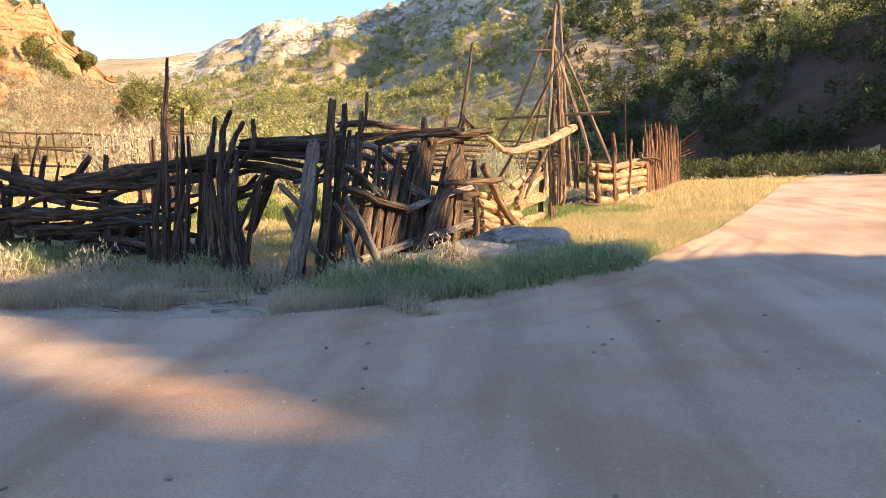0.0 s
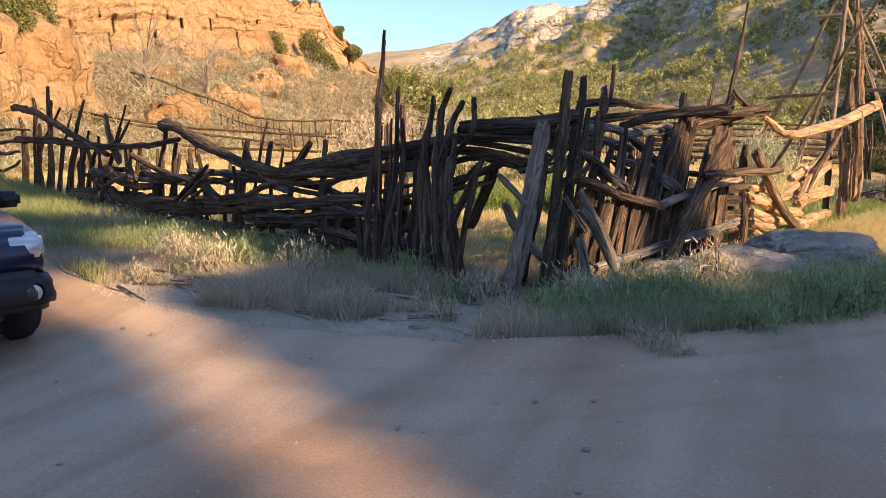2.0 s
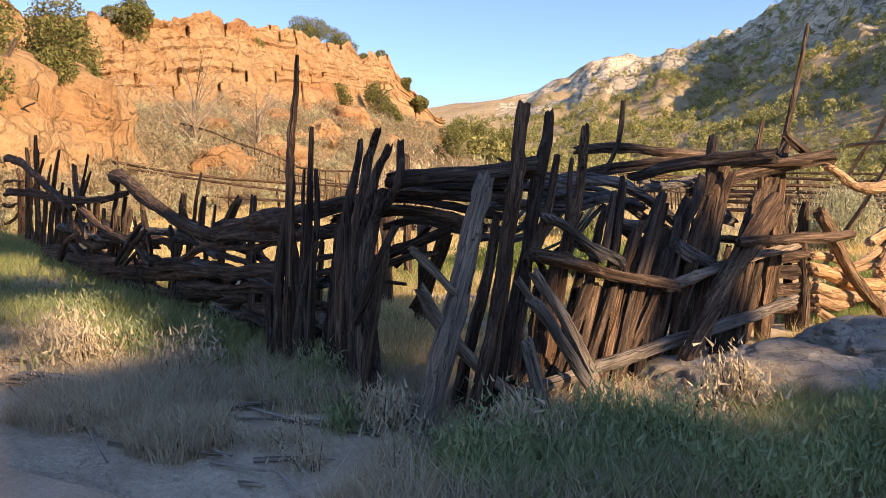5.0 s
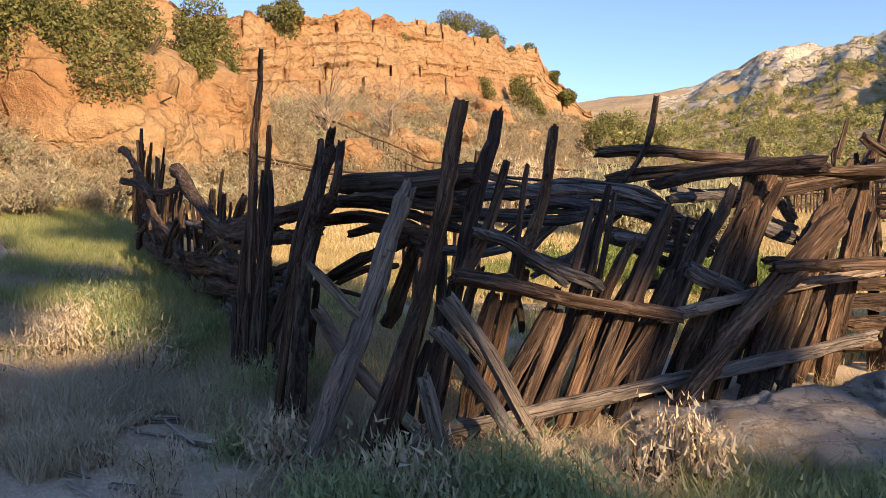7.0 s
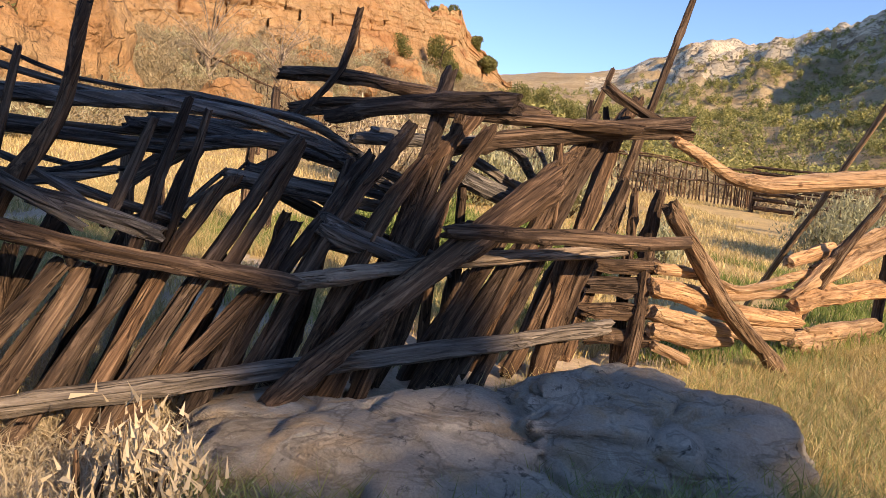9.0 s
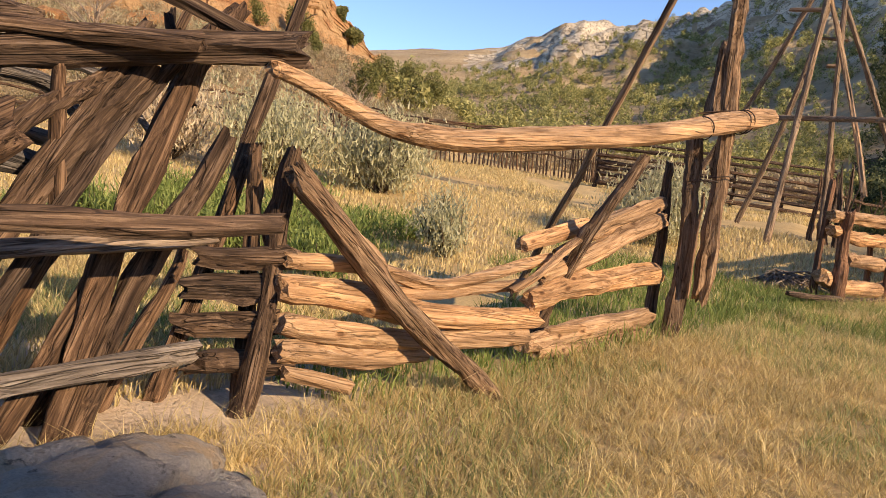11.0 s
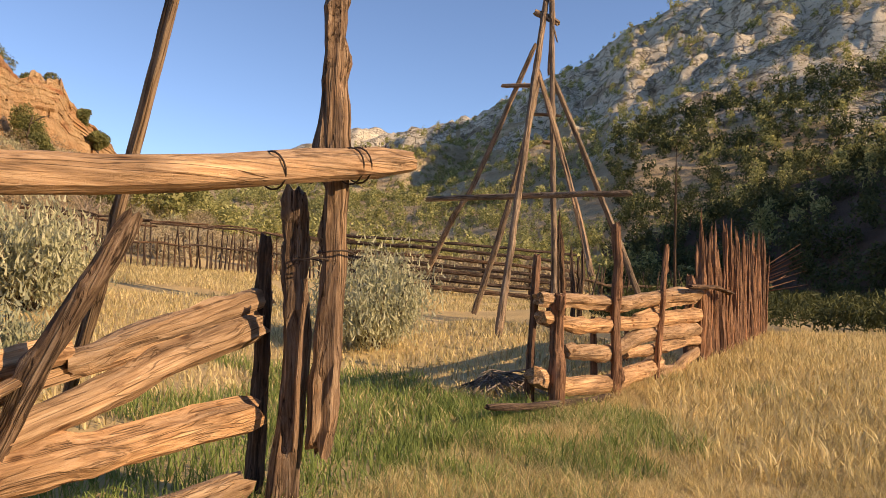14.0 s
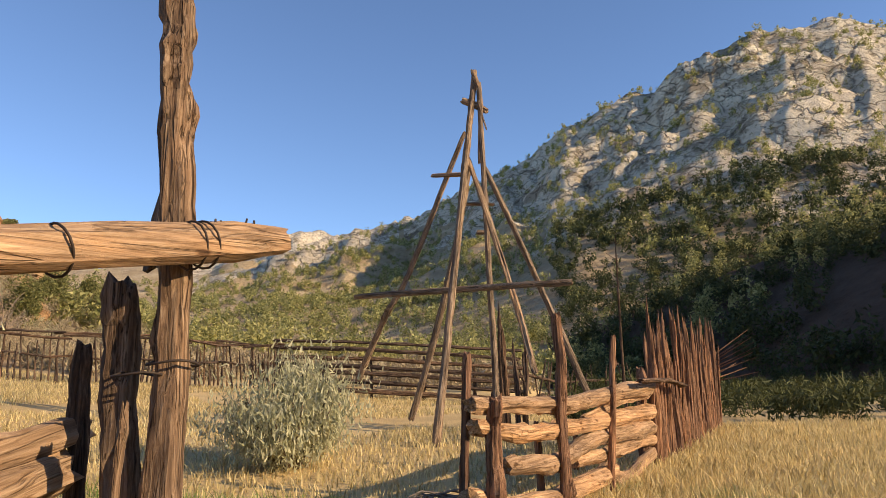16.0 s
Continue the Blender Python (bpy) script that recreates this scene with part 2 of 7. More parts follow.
def litter_material():
    m, nt, b = material("littered_soil", 0.97)
    v = coords(nt, (1, 1, 1))
    mid_, fine, straw = noise_tex(nt, v, 1.1, 5), noise_tex(nt, v, 24, 5, 0.7), noise_tex(nt, coords(nt, (9, 60, 9)), 1.0, 4, 0.6, 1.5)
    col = ramp(nt, mid_, [(0.35, (0.50, 0.385, 0.275)), (0.65, (0.70, 0.56, 0.42))])
    col = mix(nt, 0.6, col, ramp(nt, fine, [(0.3, (0.58, 0.57, 0.56)), (0.65, (1.25, 1.25, 1.25))]), "MULTIPLY")
    col = mix(nt, ramp(nt, straw, [(0.58, (0, 0, 0)), (0.66, (0.8, 0.8, 0.8))]), col, (0.68, 0.58, 0.44))
    nt.links.new(col, b.inputs["Base Color"])
    bump(nt, b, math_node(nt, "ADD", mid_, fine), 0.7, 0.05)
    return m


M_LITTER = litter_material()


def leaf_material(name, low, high, trans=0.25):
    m, nt, b = material(name, 0.7)
    geo = nt.nodes.new("ShaderNodeNewGeometry")
    col = ramp(nt, geo.outputs["Random Per Island"], [(0.0, low), (1.0, high)])
    v = noise_tex(nt, coords(nt, (1, 1, 1)), 0.9, 3)
    col = mix(nt, 0.5, col, ramp(nt, v, [(0.35, (0.7, 0.72, 0.7)), (0.65, (1.25, 1.2, 1.15))]), "MULTIPLY")
    nt.links.new(col, b.inputs["Base Color"])
    out = nt.nodes["Material Output"]
    tr = nt.nodes.new("ShaderNodeBsdfTranslucent")
    ms = nt.nodes.new("ShaderNodeMixShader")
    ms.inputs[0].default_value = trans
    nt.links.new(col, tr.inputs[0])
    nt.links.new(b.outputs[0], ms.inputs[1])
    nt.links.new(tr.outputs[0], ms.inputs[2])
    nt.links.new(ms.outputs[0], out.inputs[0])
    return m


M_DRY = leaf_material("dry_grass", (0.36, 0.28, 0.115), (0.86, 0.72, 0.40), 0.4)
M_GREEN = leaf_material("green_grass", (0.20, 0.25, 0.09), (0.52, 0.53, 0.25), 0.5)
M_WEED = leaf_material("green_weed", (0.22, 0.28, 0.13), (0.50, 0.55, 0.31), 0.5)
M_LUSH = leaf_material("lush_weed", (0.12, 0.18, 0.045), (0.34, 0.40, 0.13), 0.4)
M_SAGE = leaf_material("sage_leaf", (0.33, 0.335, 0.20), (0.60, 0.58, 0.39), 0.35)
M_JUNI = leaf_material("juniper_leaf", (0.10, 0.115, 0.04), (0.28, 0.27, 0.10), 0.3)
# leaf colour for the shaded hill: juniper green darkened to stand for shade
M_SHADELEAF = leaf_material("shaded_juniper_leaf", (0.035, 0.045, 0.016), (0.11, 0.12, 0.04), 0.2)
M_PINE = leaf_material("pinyon_leaf", (0.15, 0.165, 0.05), (0.56, 0.52, 0.22), 0.4)
M_BRUSH = leaf_material("dead_brush", (0.42, 0.34, 0.23), (0.70, 0.60, 0.44), 0.3)
M_SCRUBLEAF = leaf_material("slope_scrub", (0.27, 0.22, 0.14), (0.43, 0.36, 0.24), 0.25)
M_BARK = wood_material("bark", (0.08, 0.06, 0.045), (0.17, 0.135, 0.10), (0.28, 0.23, 0.18))
M_BARE = wood_material("bare_branch", (0.30, 0.25, 0.20), (0.45, 0.39, 0.32), (0.56, 0.50, 0.43))


def plain(name, color, rough=0.5, metal=0.0, coat=0.0):
    m, nt, b = material(name, rough)
    b.inputs["Metallic"].default_value = metal
    b.inputs["Specular IOR Level"].default_value = 0.5
    b.inputs["Coat Weight"].default_value = coat
    v = noise_tex(nt, coords(nt, (1, 1, 1)), 9, 4)
    nt.links.new(mix(nt, 0.35, color, ramp(nt, v, [(0.3, (0.7, 0.7, 0.7)), (0.7, (1.2, 1.2, 1.2))]), "MULTIPLY"), b.inputs["Base Color"])
    return m


# ---------------------------------------------------------------- mesh helpers
def mesh_from(name, verts, faces, mats, smooth=False, which=None):
    me = bpy.data.meshes.new(name)
    me.from_pydata([tuple(v) for v in verts], [], faces)
    for m in mats if isinstance(mats, (list, tuple)) else [mats]:
        me.materials.append(m)
    if which is not None:
        me.polygons.foreach_set("material_index", which)
    if smooth:
        me.polygons.foreach_set("use_smooth", [True] * len(me.polygons))
    me.update()
    return me


def mesh_fast(name, verts, tris, mat):
    """Triangles from numpy arrays."""
    me = bpy.data.meshes.new(name)
    verts, tris = np.asarray(verts, np.float32), np.asarray(tris, np.int32)
    me.vertices.add(len(verts))
    me.vertices.foreach_set("co", verts.ravel())
    me.loops.add(tris.size)
    me.loops.foreach_set("vertex_index", tris.ravel())
    me.polygons.add(len(tris))
    me.polygons.foreach_set("loop_start", np.arange(0, tris.size, 3, dtype=np.int32))
    me.polygons.foreach_set("loop_total", np.full(len(tris), 3, np.int32))
    me.materials.append(mat)
    me.update()
    me.validate()
    return me


def thing(name, at, label, category, group="", kind=""):
    e = new(name)
    e.location = at
    e.empty_display_size = 0.2
    return tagged(e, label, category, group, kind)


def attach(ob, parent):
    if parent is not None:
        ob.parent = parent
        ob.matrix_basis = Matrix.Translation(-Vector(parent["_at"]) if "_at" in parent else -parent.location) @ ob.matrix_basis
    return ob


def spline(pts, n):
    """A smooth line of n points through the given ones."""
    p = [Vector(q) for q in pts]
    if len(p) == 2:
        return [p[0].lerp(p[1], i / (n - 1)) for i in range(n)]
    p = [2 * p[0] - p[1], *p, 2 * p[-1] - p[-2]]
    out = []
    for i in range(n):
        s = i / (n - 1) * (len(p) - 3)
        k = min(int(s), len(p) - 4)
        u = s - k
        a, b, c, d = p[k : k + 4]
        out.append(0.5 * (2 * b + (c - a) * u + (2 * a - 5 * b + 4 * c - d) * u * u + (3 * b - a - 3 * c + d) * u ** 3))
    return out


def log(parent, name, pts, r0, r1=None, mat=None, label="", sides=11, rough=1.0, tip=0.0, wob=1.0, flat=1.0):
    """A weathered log, pole or stake through the world points pts: tapered, crooked, split and fluted along its length, with ragged ends.
    tip: share of the length that runs to a point. flat: thickness against width, for split planks."""
    rnd = random.Random(hash((round(pts[0][0] * 97), round(pts[0][1] * 89), round(pts[-1][2] * 83), round(pts[-1][0] * 71))) & 0xFFFFFF)
    r1 = r0 * 0.8 if r1 is None else r1
    rough *= 0.6 if mat in (M_PALE, M_POLE) else 1.0
    p0, p1 = Vector(pts[0]), Vector(pts[-1])
    turn = (p1 - p0).to_track_quat("Z", "Y")
    inv = turn.inverted()
    length = (p1 - p0).length
    n = max(6, min(44, int(length / (0.085 if r0 > 0.04 else 0.17))))
    line = [inv @ (q - p0) for q in spline(pts, n)]
    ph = [rnd.uniform(0, 6.28) for _ in range(6)]
    seed = rnd.uniform(0, 90)
    groove = [rnd.uniform(0.92, 1.10) if rnd.random() < 0.8 else rnd.uniform(0.72, 0.85) for _ in range(sides)]
    twist = rnd.uniform(-0.7, 0.7)
    splits = [(rnd.randrange(sides), rnd.uniform(0, 0.6), rnd.uniform(0.25, 0.6), rnd.uniform(0.25, 0.42)) for _ in range(2 if sides > 8 else 0)]
    knots = [(rnd.random(), rnd.randrange(sides), rnd.uniform(0.3, 0.7)) for _ in range(max(1, int(length * 1.5)))]
    verts, faces = [], []
    for i, c in enumerate(line):
        s = i / (n - 1)
        r = r0 + (r1 - r0) * s
        if tip and s > 1 - tip:
            r *= max(0.12, (1 - s) / tip)
        r *= 1 + 0.16 * rough * noise.noise(Vector((seed, 3.0, s * length * 1.7)))
        w = 0.30 * r0 * wob * min(1, length) * min(1, 1.6 / length + 0.15)
        kx, ky = rnd.uniform(-0.07, 0.07) * r0 * rough, rnd.uniform(-0.07, 0.07) * r0 * rough
        cx = kx + c.x + w * (math.sin(s * length * 2.1 + ph[2]) + 0.5 * math.sin(s * length * 5.3 + ph[3])) * min(1, 6 * s * (1 - s) + 0.2)
        cy = ky + c.y + w * (math.sin(s * length * 1.8 + ph[4]) + 0.5 * math.sin(s * length * 4.7 + ph[5])) * min(1, 6 * s * (1 - s) + 0.2)
        for k in range(sides):
            a = 2 * math.pi * k / sides + twist * s
            g = 1 + (groove[k] - 1) * rough * (0.55 + 0.9 * abs(noise.noise(Vector((k * 3.7, seed, s * length * 1.1)))))
            g += rough * (0.26 * noise.noise(Vector((1.3 * math.cos(a) + seed, 1.3 * math.sin(a), s * length * 2.0))) + rnd.uniform(-0.06, 0.06))
            for kk, s0, ln, deep in splits:
                if kk == k and s0 < s < s0 + ln:
                    g -= deep * rough
            for ks, kk, kh in knots:
                d = abs(s - ks) * length / (r0 * 1.8)
                if d < 1 and min(abs(kk - k), sides - abs(kk - k)) < 2:
                    g += kh * (1 - d) * (1 if kk == k else 0.4) * rough
            end = 0.0
            if i in (0, n - 1):
                end = rnd.uniform(-0.6, 0.8) * r * rough * (1 if i else -1)
                g *= rnd.uniform(0.7, 0.98)
            g = max(0.4, g)
            verts.append((cx + r * g * math.cos(a), cy + r * g * flat * math.sin(a), c.z + end))
    for i in range(n - 1):
        for k in range(sides):
            a, b = i * sides + k, i * sides + (k + 1) % sides
            faces.append((a, b, b + sides, a + sides))
    verts += [tuple(line[0]), tuple(line[-1])]
    for k in range(sides):
        faces.append((len(verts) - 2, (k + 1) % sides, k))
        faces.append((len(verts) - 1, (n - 1) * sides + k, (n - 1) * sides + (k + 1) % sides))
    ob = new(name, mesh_from(name, verts, faces, mat or M_WOOD))
    tagged(ob, label)
    ob.matrix_basis = Matrix.Translation(p0) @ turn.to_matrix().to_4x4()
    return attach(ob, parent)


def interp(x, table):
    return float(np.interp(x, [a for a, _ in table], [b for _, b in table]))


def fbm(x, y, z=0.0, octaves=4):
    return noise.fractal(Vector((x, y, z)), 1.0, 2.0, octaves)


# ---------------------------------------------------------------- the lie of the land
CX, CY = 2.0, 10.0
EDGE_L = [(-60, 21), (-30, 15.5), (-14, 12.4), (-8, 9.9), (-5.5, 8.9), (-3.6, 8.45), (-1.9, 8.6), (-0.8, 9.2), (0.6, 10.2), (2.4, 12.3), (4.2, 15.6), (6.6, 21), (9.2, 27), (12.8, 34.5), (20, 45), (36, 60), (60, 74)]
EDGE_R = [(-60, -7), (-30, -6), (-14, -5), (-8, -4), (-3, -2.5), (0.2, 0.8), (1.5, 3), (2.8, 5.9), (4.9, 10.3), (8.0, 16), (11.4, 22.5), (15.2, 29), (20, 35), (27, 43), (42, 56), (64, 69)]
CLIFF_FOOT = [(-100, 34), (-78, 36), (-60, 44), (-48, 58), (-40, 74), (-34, 92), (-30, 102)]


def hill_height(az, r):
    """Height of the land at a bearing (degrees from +y) and a distance from the middle of the place."""
    x, y = CX + r * math.sin(radians(az)), CY + r * math.cos(radians(az))
    z = 0.05 * fbm(x * 0.25, y * 0.25)
    z += interp(x, [(-70, 4.0), (-40, 3.2), (-25, 2.3), (-17, 1.6), (-13.5, 1.1), (-10, 0.82), (-7, 0.52), (-4.2, 0.33), (-1.7, 0.17), (0.5, 0.0), (2, -0.02)]) * interp(y, [(2, 0.1), (7, 0.35), (9.5, 0.95), (11, 1)])
    z += interp(y, [(18, 0), (22, 0.05), (26, 0.2), (30.2, 0.48), (36, 0.68), (44, 0.9), (60, 1.3), (100, 2.0)]) * interp(x, [(2.5, 1), (5, 0.25), (9, 0.35), (16, 0.25)])
    # slope below the red cliff
    if az < -24:
        foot = interp(az, CLIFF_FOOT)
        rise = max(0.0, r - foot * 0.56)
        top = interp(az, [(-100, 3.2), (-60, 5.0), (-45, 8.5), (-34, 10.5), (-30, 7.0), (-24, 3)])
        z += top * (1 - math.exp(-((rise / (foot * 0.33)) ** 1.6))) if r < foot * 1.25 else top * max(0.0, 1 - (r - foot * 1.25) / 60)
    # wooded hillside and pale mountains beyond
    crest = interp(az, [(-180, 6), (-60, 6), (-33, 8.6), (-29, 9.0), (-23, 9.5), (-20, 10.6), (-18.4, 11.5), (-15, 11.6), (-10, 12.0), (-7, 13.4), (-1.7, 15.6), (0.2, 16.2), (4.3, 19.2), (9, 20.6), (15, 22.8), (18.4, 23.8), (23.7, 23.1), (27, 22), (45, 17), (90, 9), (180, 6)])
    rc = interp(az, [(-180, 500), (-30, 640), (-15, 620), (-9, 520), (0, 430), (15, 400), (40, 420), (180, 500)])
    rf = interp(az, [(-180, 120), (-30, 130), (-10, 110), (5, 95), (30, 120), (180, 120)])
    peak = rc * math.tan(radians(crest))
    u = (r - rf) / (rc - rf)
    if u > 0:
        prof = u ** 1.25 if u < 1 else max(0.0, 1 - (u - 1) * 1.4)
        rel = 1 + 0.10 * fbm(x * 0.012, y * 0.012, 3.1) * (1 - abs(2 * min(u, 1) - 1) ** 4)
        craggy = min(1.0, max(0.0, (u - 0.3) * 3)) * (1 if u < 0.9 else 0.6) * interp(az, [(-31, 0.0), (-24, 0.15), (-20, 1.0)])
        ridge = 1 - 2 * abs(fbm(x * 0.011 + 0.3 * fbm(x * 0.02, y * 0.02), y * 0.011, 2.0, 4))
        wx, wy = x + 9 * fbm(x * 0.03, y * 0.03, 4.0), y + 9 * fbm(x * 0.03, y * 0.03, 14.0)
        d, _ = noise.voronoi(Vector((wx * 0.032, wy * 0.032, 0.5)))
        e, _ = noise.voronoi(Vector((wx * 0.10, wy * 0.10, 2.5)))
        slab = 15 * min(0.24, d[1] - d[0]) + 8.0 * min(0.22, e[1] - e[0]) + 5 * fbm(az * 0.33, r * 0.006, 8.0, 3)
        z = max(z, peak * prof * rel + 1.2 * fbm(x * 0.035, y * 0.035, 1.0, 5) * min(1, u * 6) + craggy * (11 * (ridge - 0.5) + slab - 3.0 + 1.6 * fbm(x * 0.12, y * 0.12, 3.0, 3)))
    # shaded near hillside
    if 0 < az < 120:
        cap = r * math.tan(radians(interp(az, [(0, 2.0), (3, 3.2), (8, 4.4), (15, 7.6), (26, 10.2), (45, 12), (80, 9), (120, 6)])))
        h = 0.66 * (x - 17) + 0.20 * (y - 100) + 2.0 * fbm(x * 0.03, y * 0.03, 7.0)
        if 0 < h:
            over = max(0.0, h - cap)
            z = max(z, h if over == 0 else max(0.0, cap - over * 0.5))
    return z


def build_ground():
    azs = list(np.arange(-180, -82, 3.0)) + list(np.arange(-82, 40, 0.35)) + list(np.arange(40, 180, 3.0))
    rs = [0.5] + [1.5 * (1.03 ** k) for k in range(130)]
    rs += [rs[-1] * 1.0135 ** k for k in range(1, 205)]
    rs = [r for r in rs if r < 900]
    verts = [(CX, CY, hill_height(0, 0.01))]
    for r in rs:
        for a in azs:
            verts.append((CX + r * math.sin(radians(a)), CY + r * math.cos(radians(a)), hill_height(a, r)))
    na, faces, which = len(azs), [], []
    for k in range(na):
        faces.append((0, 1 + (k + 1) % na, 1 + k))
        which.append(0)
    for i in range(len(rs) - 1):
        for k in range(na):
            a, b = 1 + i * na + k, 1 + i * na + (k + 1) % na
            faces.append((a, b, b + na, a + na))
            az, r = azs[k], rs[i]
            x, y = verts[a][0], verts[a][1]
            dz = (verts[a + na][2] - verts[a][2]) / (rs[i + 1] - r)
            n1 = fbm(x * 0.02, y * 0.02, 5.0)
            # near hillside: brown earth that carries the hill's shade in its colour
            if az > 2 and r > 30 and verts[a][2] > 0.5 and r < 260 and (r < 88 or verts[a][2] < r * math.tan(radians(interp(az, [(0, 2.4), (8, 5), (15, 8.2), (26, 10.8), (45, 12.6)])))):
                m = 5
            elif r < 40 and y < 17.5 + 2.0 * n1 + 0.25 * min(0, x) and x < 1.2:
                m = 4
            elif r < 28 or (az > -24 and r < 88):
                m = 0
            elif az < -28 and r < interp(az, CLIFF_FOOT) * 1.4:
                m = 1
            else:
                el = math.degrees(math.atan2(verts[a][2], r))
                m = 2
                if -22 + 9 * n1 < az < -9.5 and r > 420 and el > 5.0 + 1.5 * n1 + max(0, az + 14) * 0.9:
                    m = 3
                if az >= -9.5 and el > interp(az, [(-9.5, 11), (0, 11.5), (8, 10), (15, 12), (30, 12)]) + 4.0 * n1:
                    m = 3
            which.append(m)
    me = mesh_from("ground", verts, faces, [M_SOIL, M_TALUS, M_SCRUB, M_WHITE, M_LITTER, M_SHADED_EARTH], True, which)
    me.polygons.foreach_set("use_smooth", [True] * len(which))
    ob = new("ground", me)
    return tagged(ob, "dry valley floor rising into scrubby slopes and pale rock mountains", "ground", kind="structure")


ground = build_ground()


def land(x, y):
    return hill_height(math.degrees(math.atan2(x - CX, y - CY)), math.hypot(x - CX, y - CY))


def build_road():
    n, across = 190, 64
    left = spline([(*p, 0) for p in EDGE_L], n)
    right = spline([(*p, 0) for p in EDGE_R], n)
    verts, faces = [], []
    for i in range(n):
        for j in range(across):
            u = (j / (across - 1)) ** 1.7
            p = left[i].lerp(right[i], u)
            d = u * (right[i] - left[i]).length + 0.25 * fbm(p.x * 0.25, p.y * 0.25, 6.0)
            e = 0.25 * fbm(p.x * 0.8, p.y * 0.8, 2.0) * (1 if j in (0, across - 1) else 0.3)
            x, y = p.x + e, p.y + e * 0.6
            rut = 0.006 * math.cos(u * 6 * math.pi) + 0.012 * fbm(x * 1.5, y * 1.5, 4.0)
            for track, deep in ((0.55, 0.022), (0.95, 0.014), (1.5, 0.022), (2.15, 0.014), (3.1, 0.012), (4.6, 0.012)):
                deep *= max(0.0, min(1.0, (16 - y) / 4))
                rut -= deep * math.exp(-(((d - track) / 0.12) ** 2)) - 0.5 * deep * math.exp(-(((d - track - 0.2) / 0.1) ** 2))
            drop = -0.075 if j in (0, across - 1) else 0.0
            verts.append((x, y, land(x, y) + 0.05 + rut + drop))
    for i in range(n - 1):
        for j in range(across - 1):
            a = i * across + j
            faces.append((a, a + across, a + across + 1, a + 1))
    ob = new("road", mesh_from("road", verts, faces, M_ROAD, True))
    tagged(ob, "packed reddish dirt road with faint wheel tracks", "road", kind="structure")


build_road()


def cliff_line(u):
    """Plan point, top height and foot height of the red cliff at u from 0 (near) to 1 (far end)."""
    az = -98 + 67 * u
    r = interp(az, CLIFF_FOOT)
    el = interp(az, [(-100, 22), (-75, 20), (-60, 18), (-50, 17.9), (-46, 17.3), (-39, 15.2), (-35.3, 14.2), (-34.7, 12.5), (-33.5, 11.2), (-32.3, 10.0), (-31.7, 9.0), (-31, 8.6)])
    base = interp(az, [(-100, 3), (-75, 5), (-60, 7.0), (-50, 8.0), (-43, 9.0), (-36, 9.4), (-31, 8.8)])
    return CX + r * math.sin(radians(az)), CY + r * math.cos(radians(az)), r * math.tan(radians(el)) + 1.5, r * math.tan(radians(base)) + 1.5 - 2.5


def cell01(x, y, z):
    """A random value from 0 to 1 for each unit cell."""
    return 0.5 + 0.5 * noise.cell(Vector((x, y, z)))


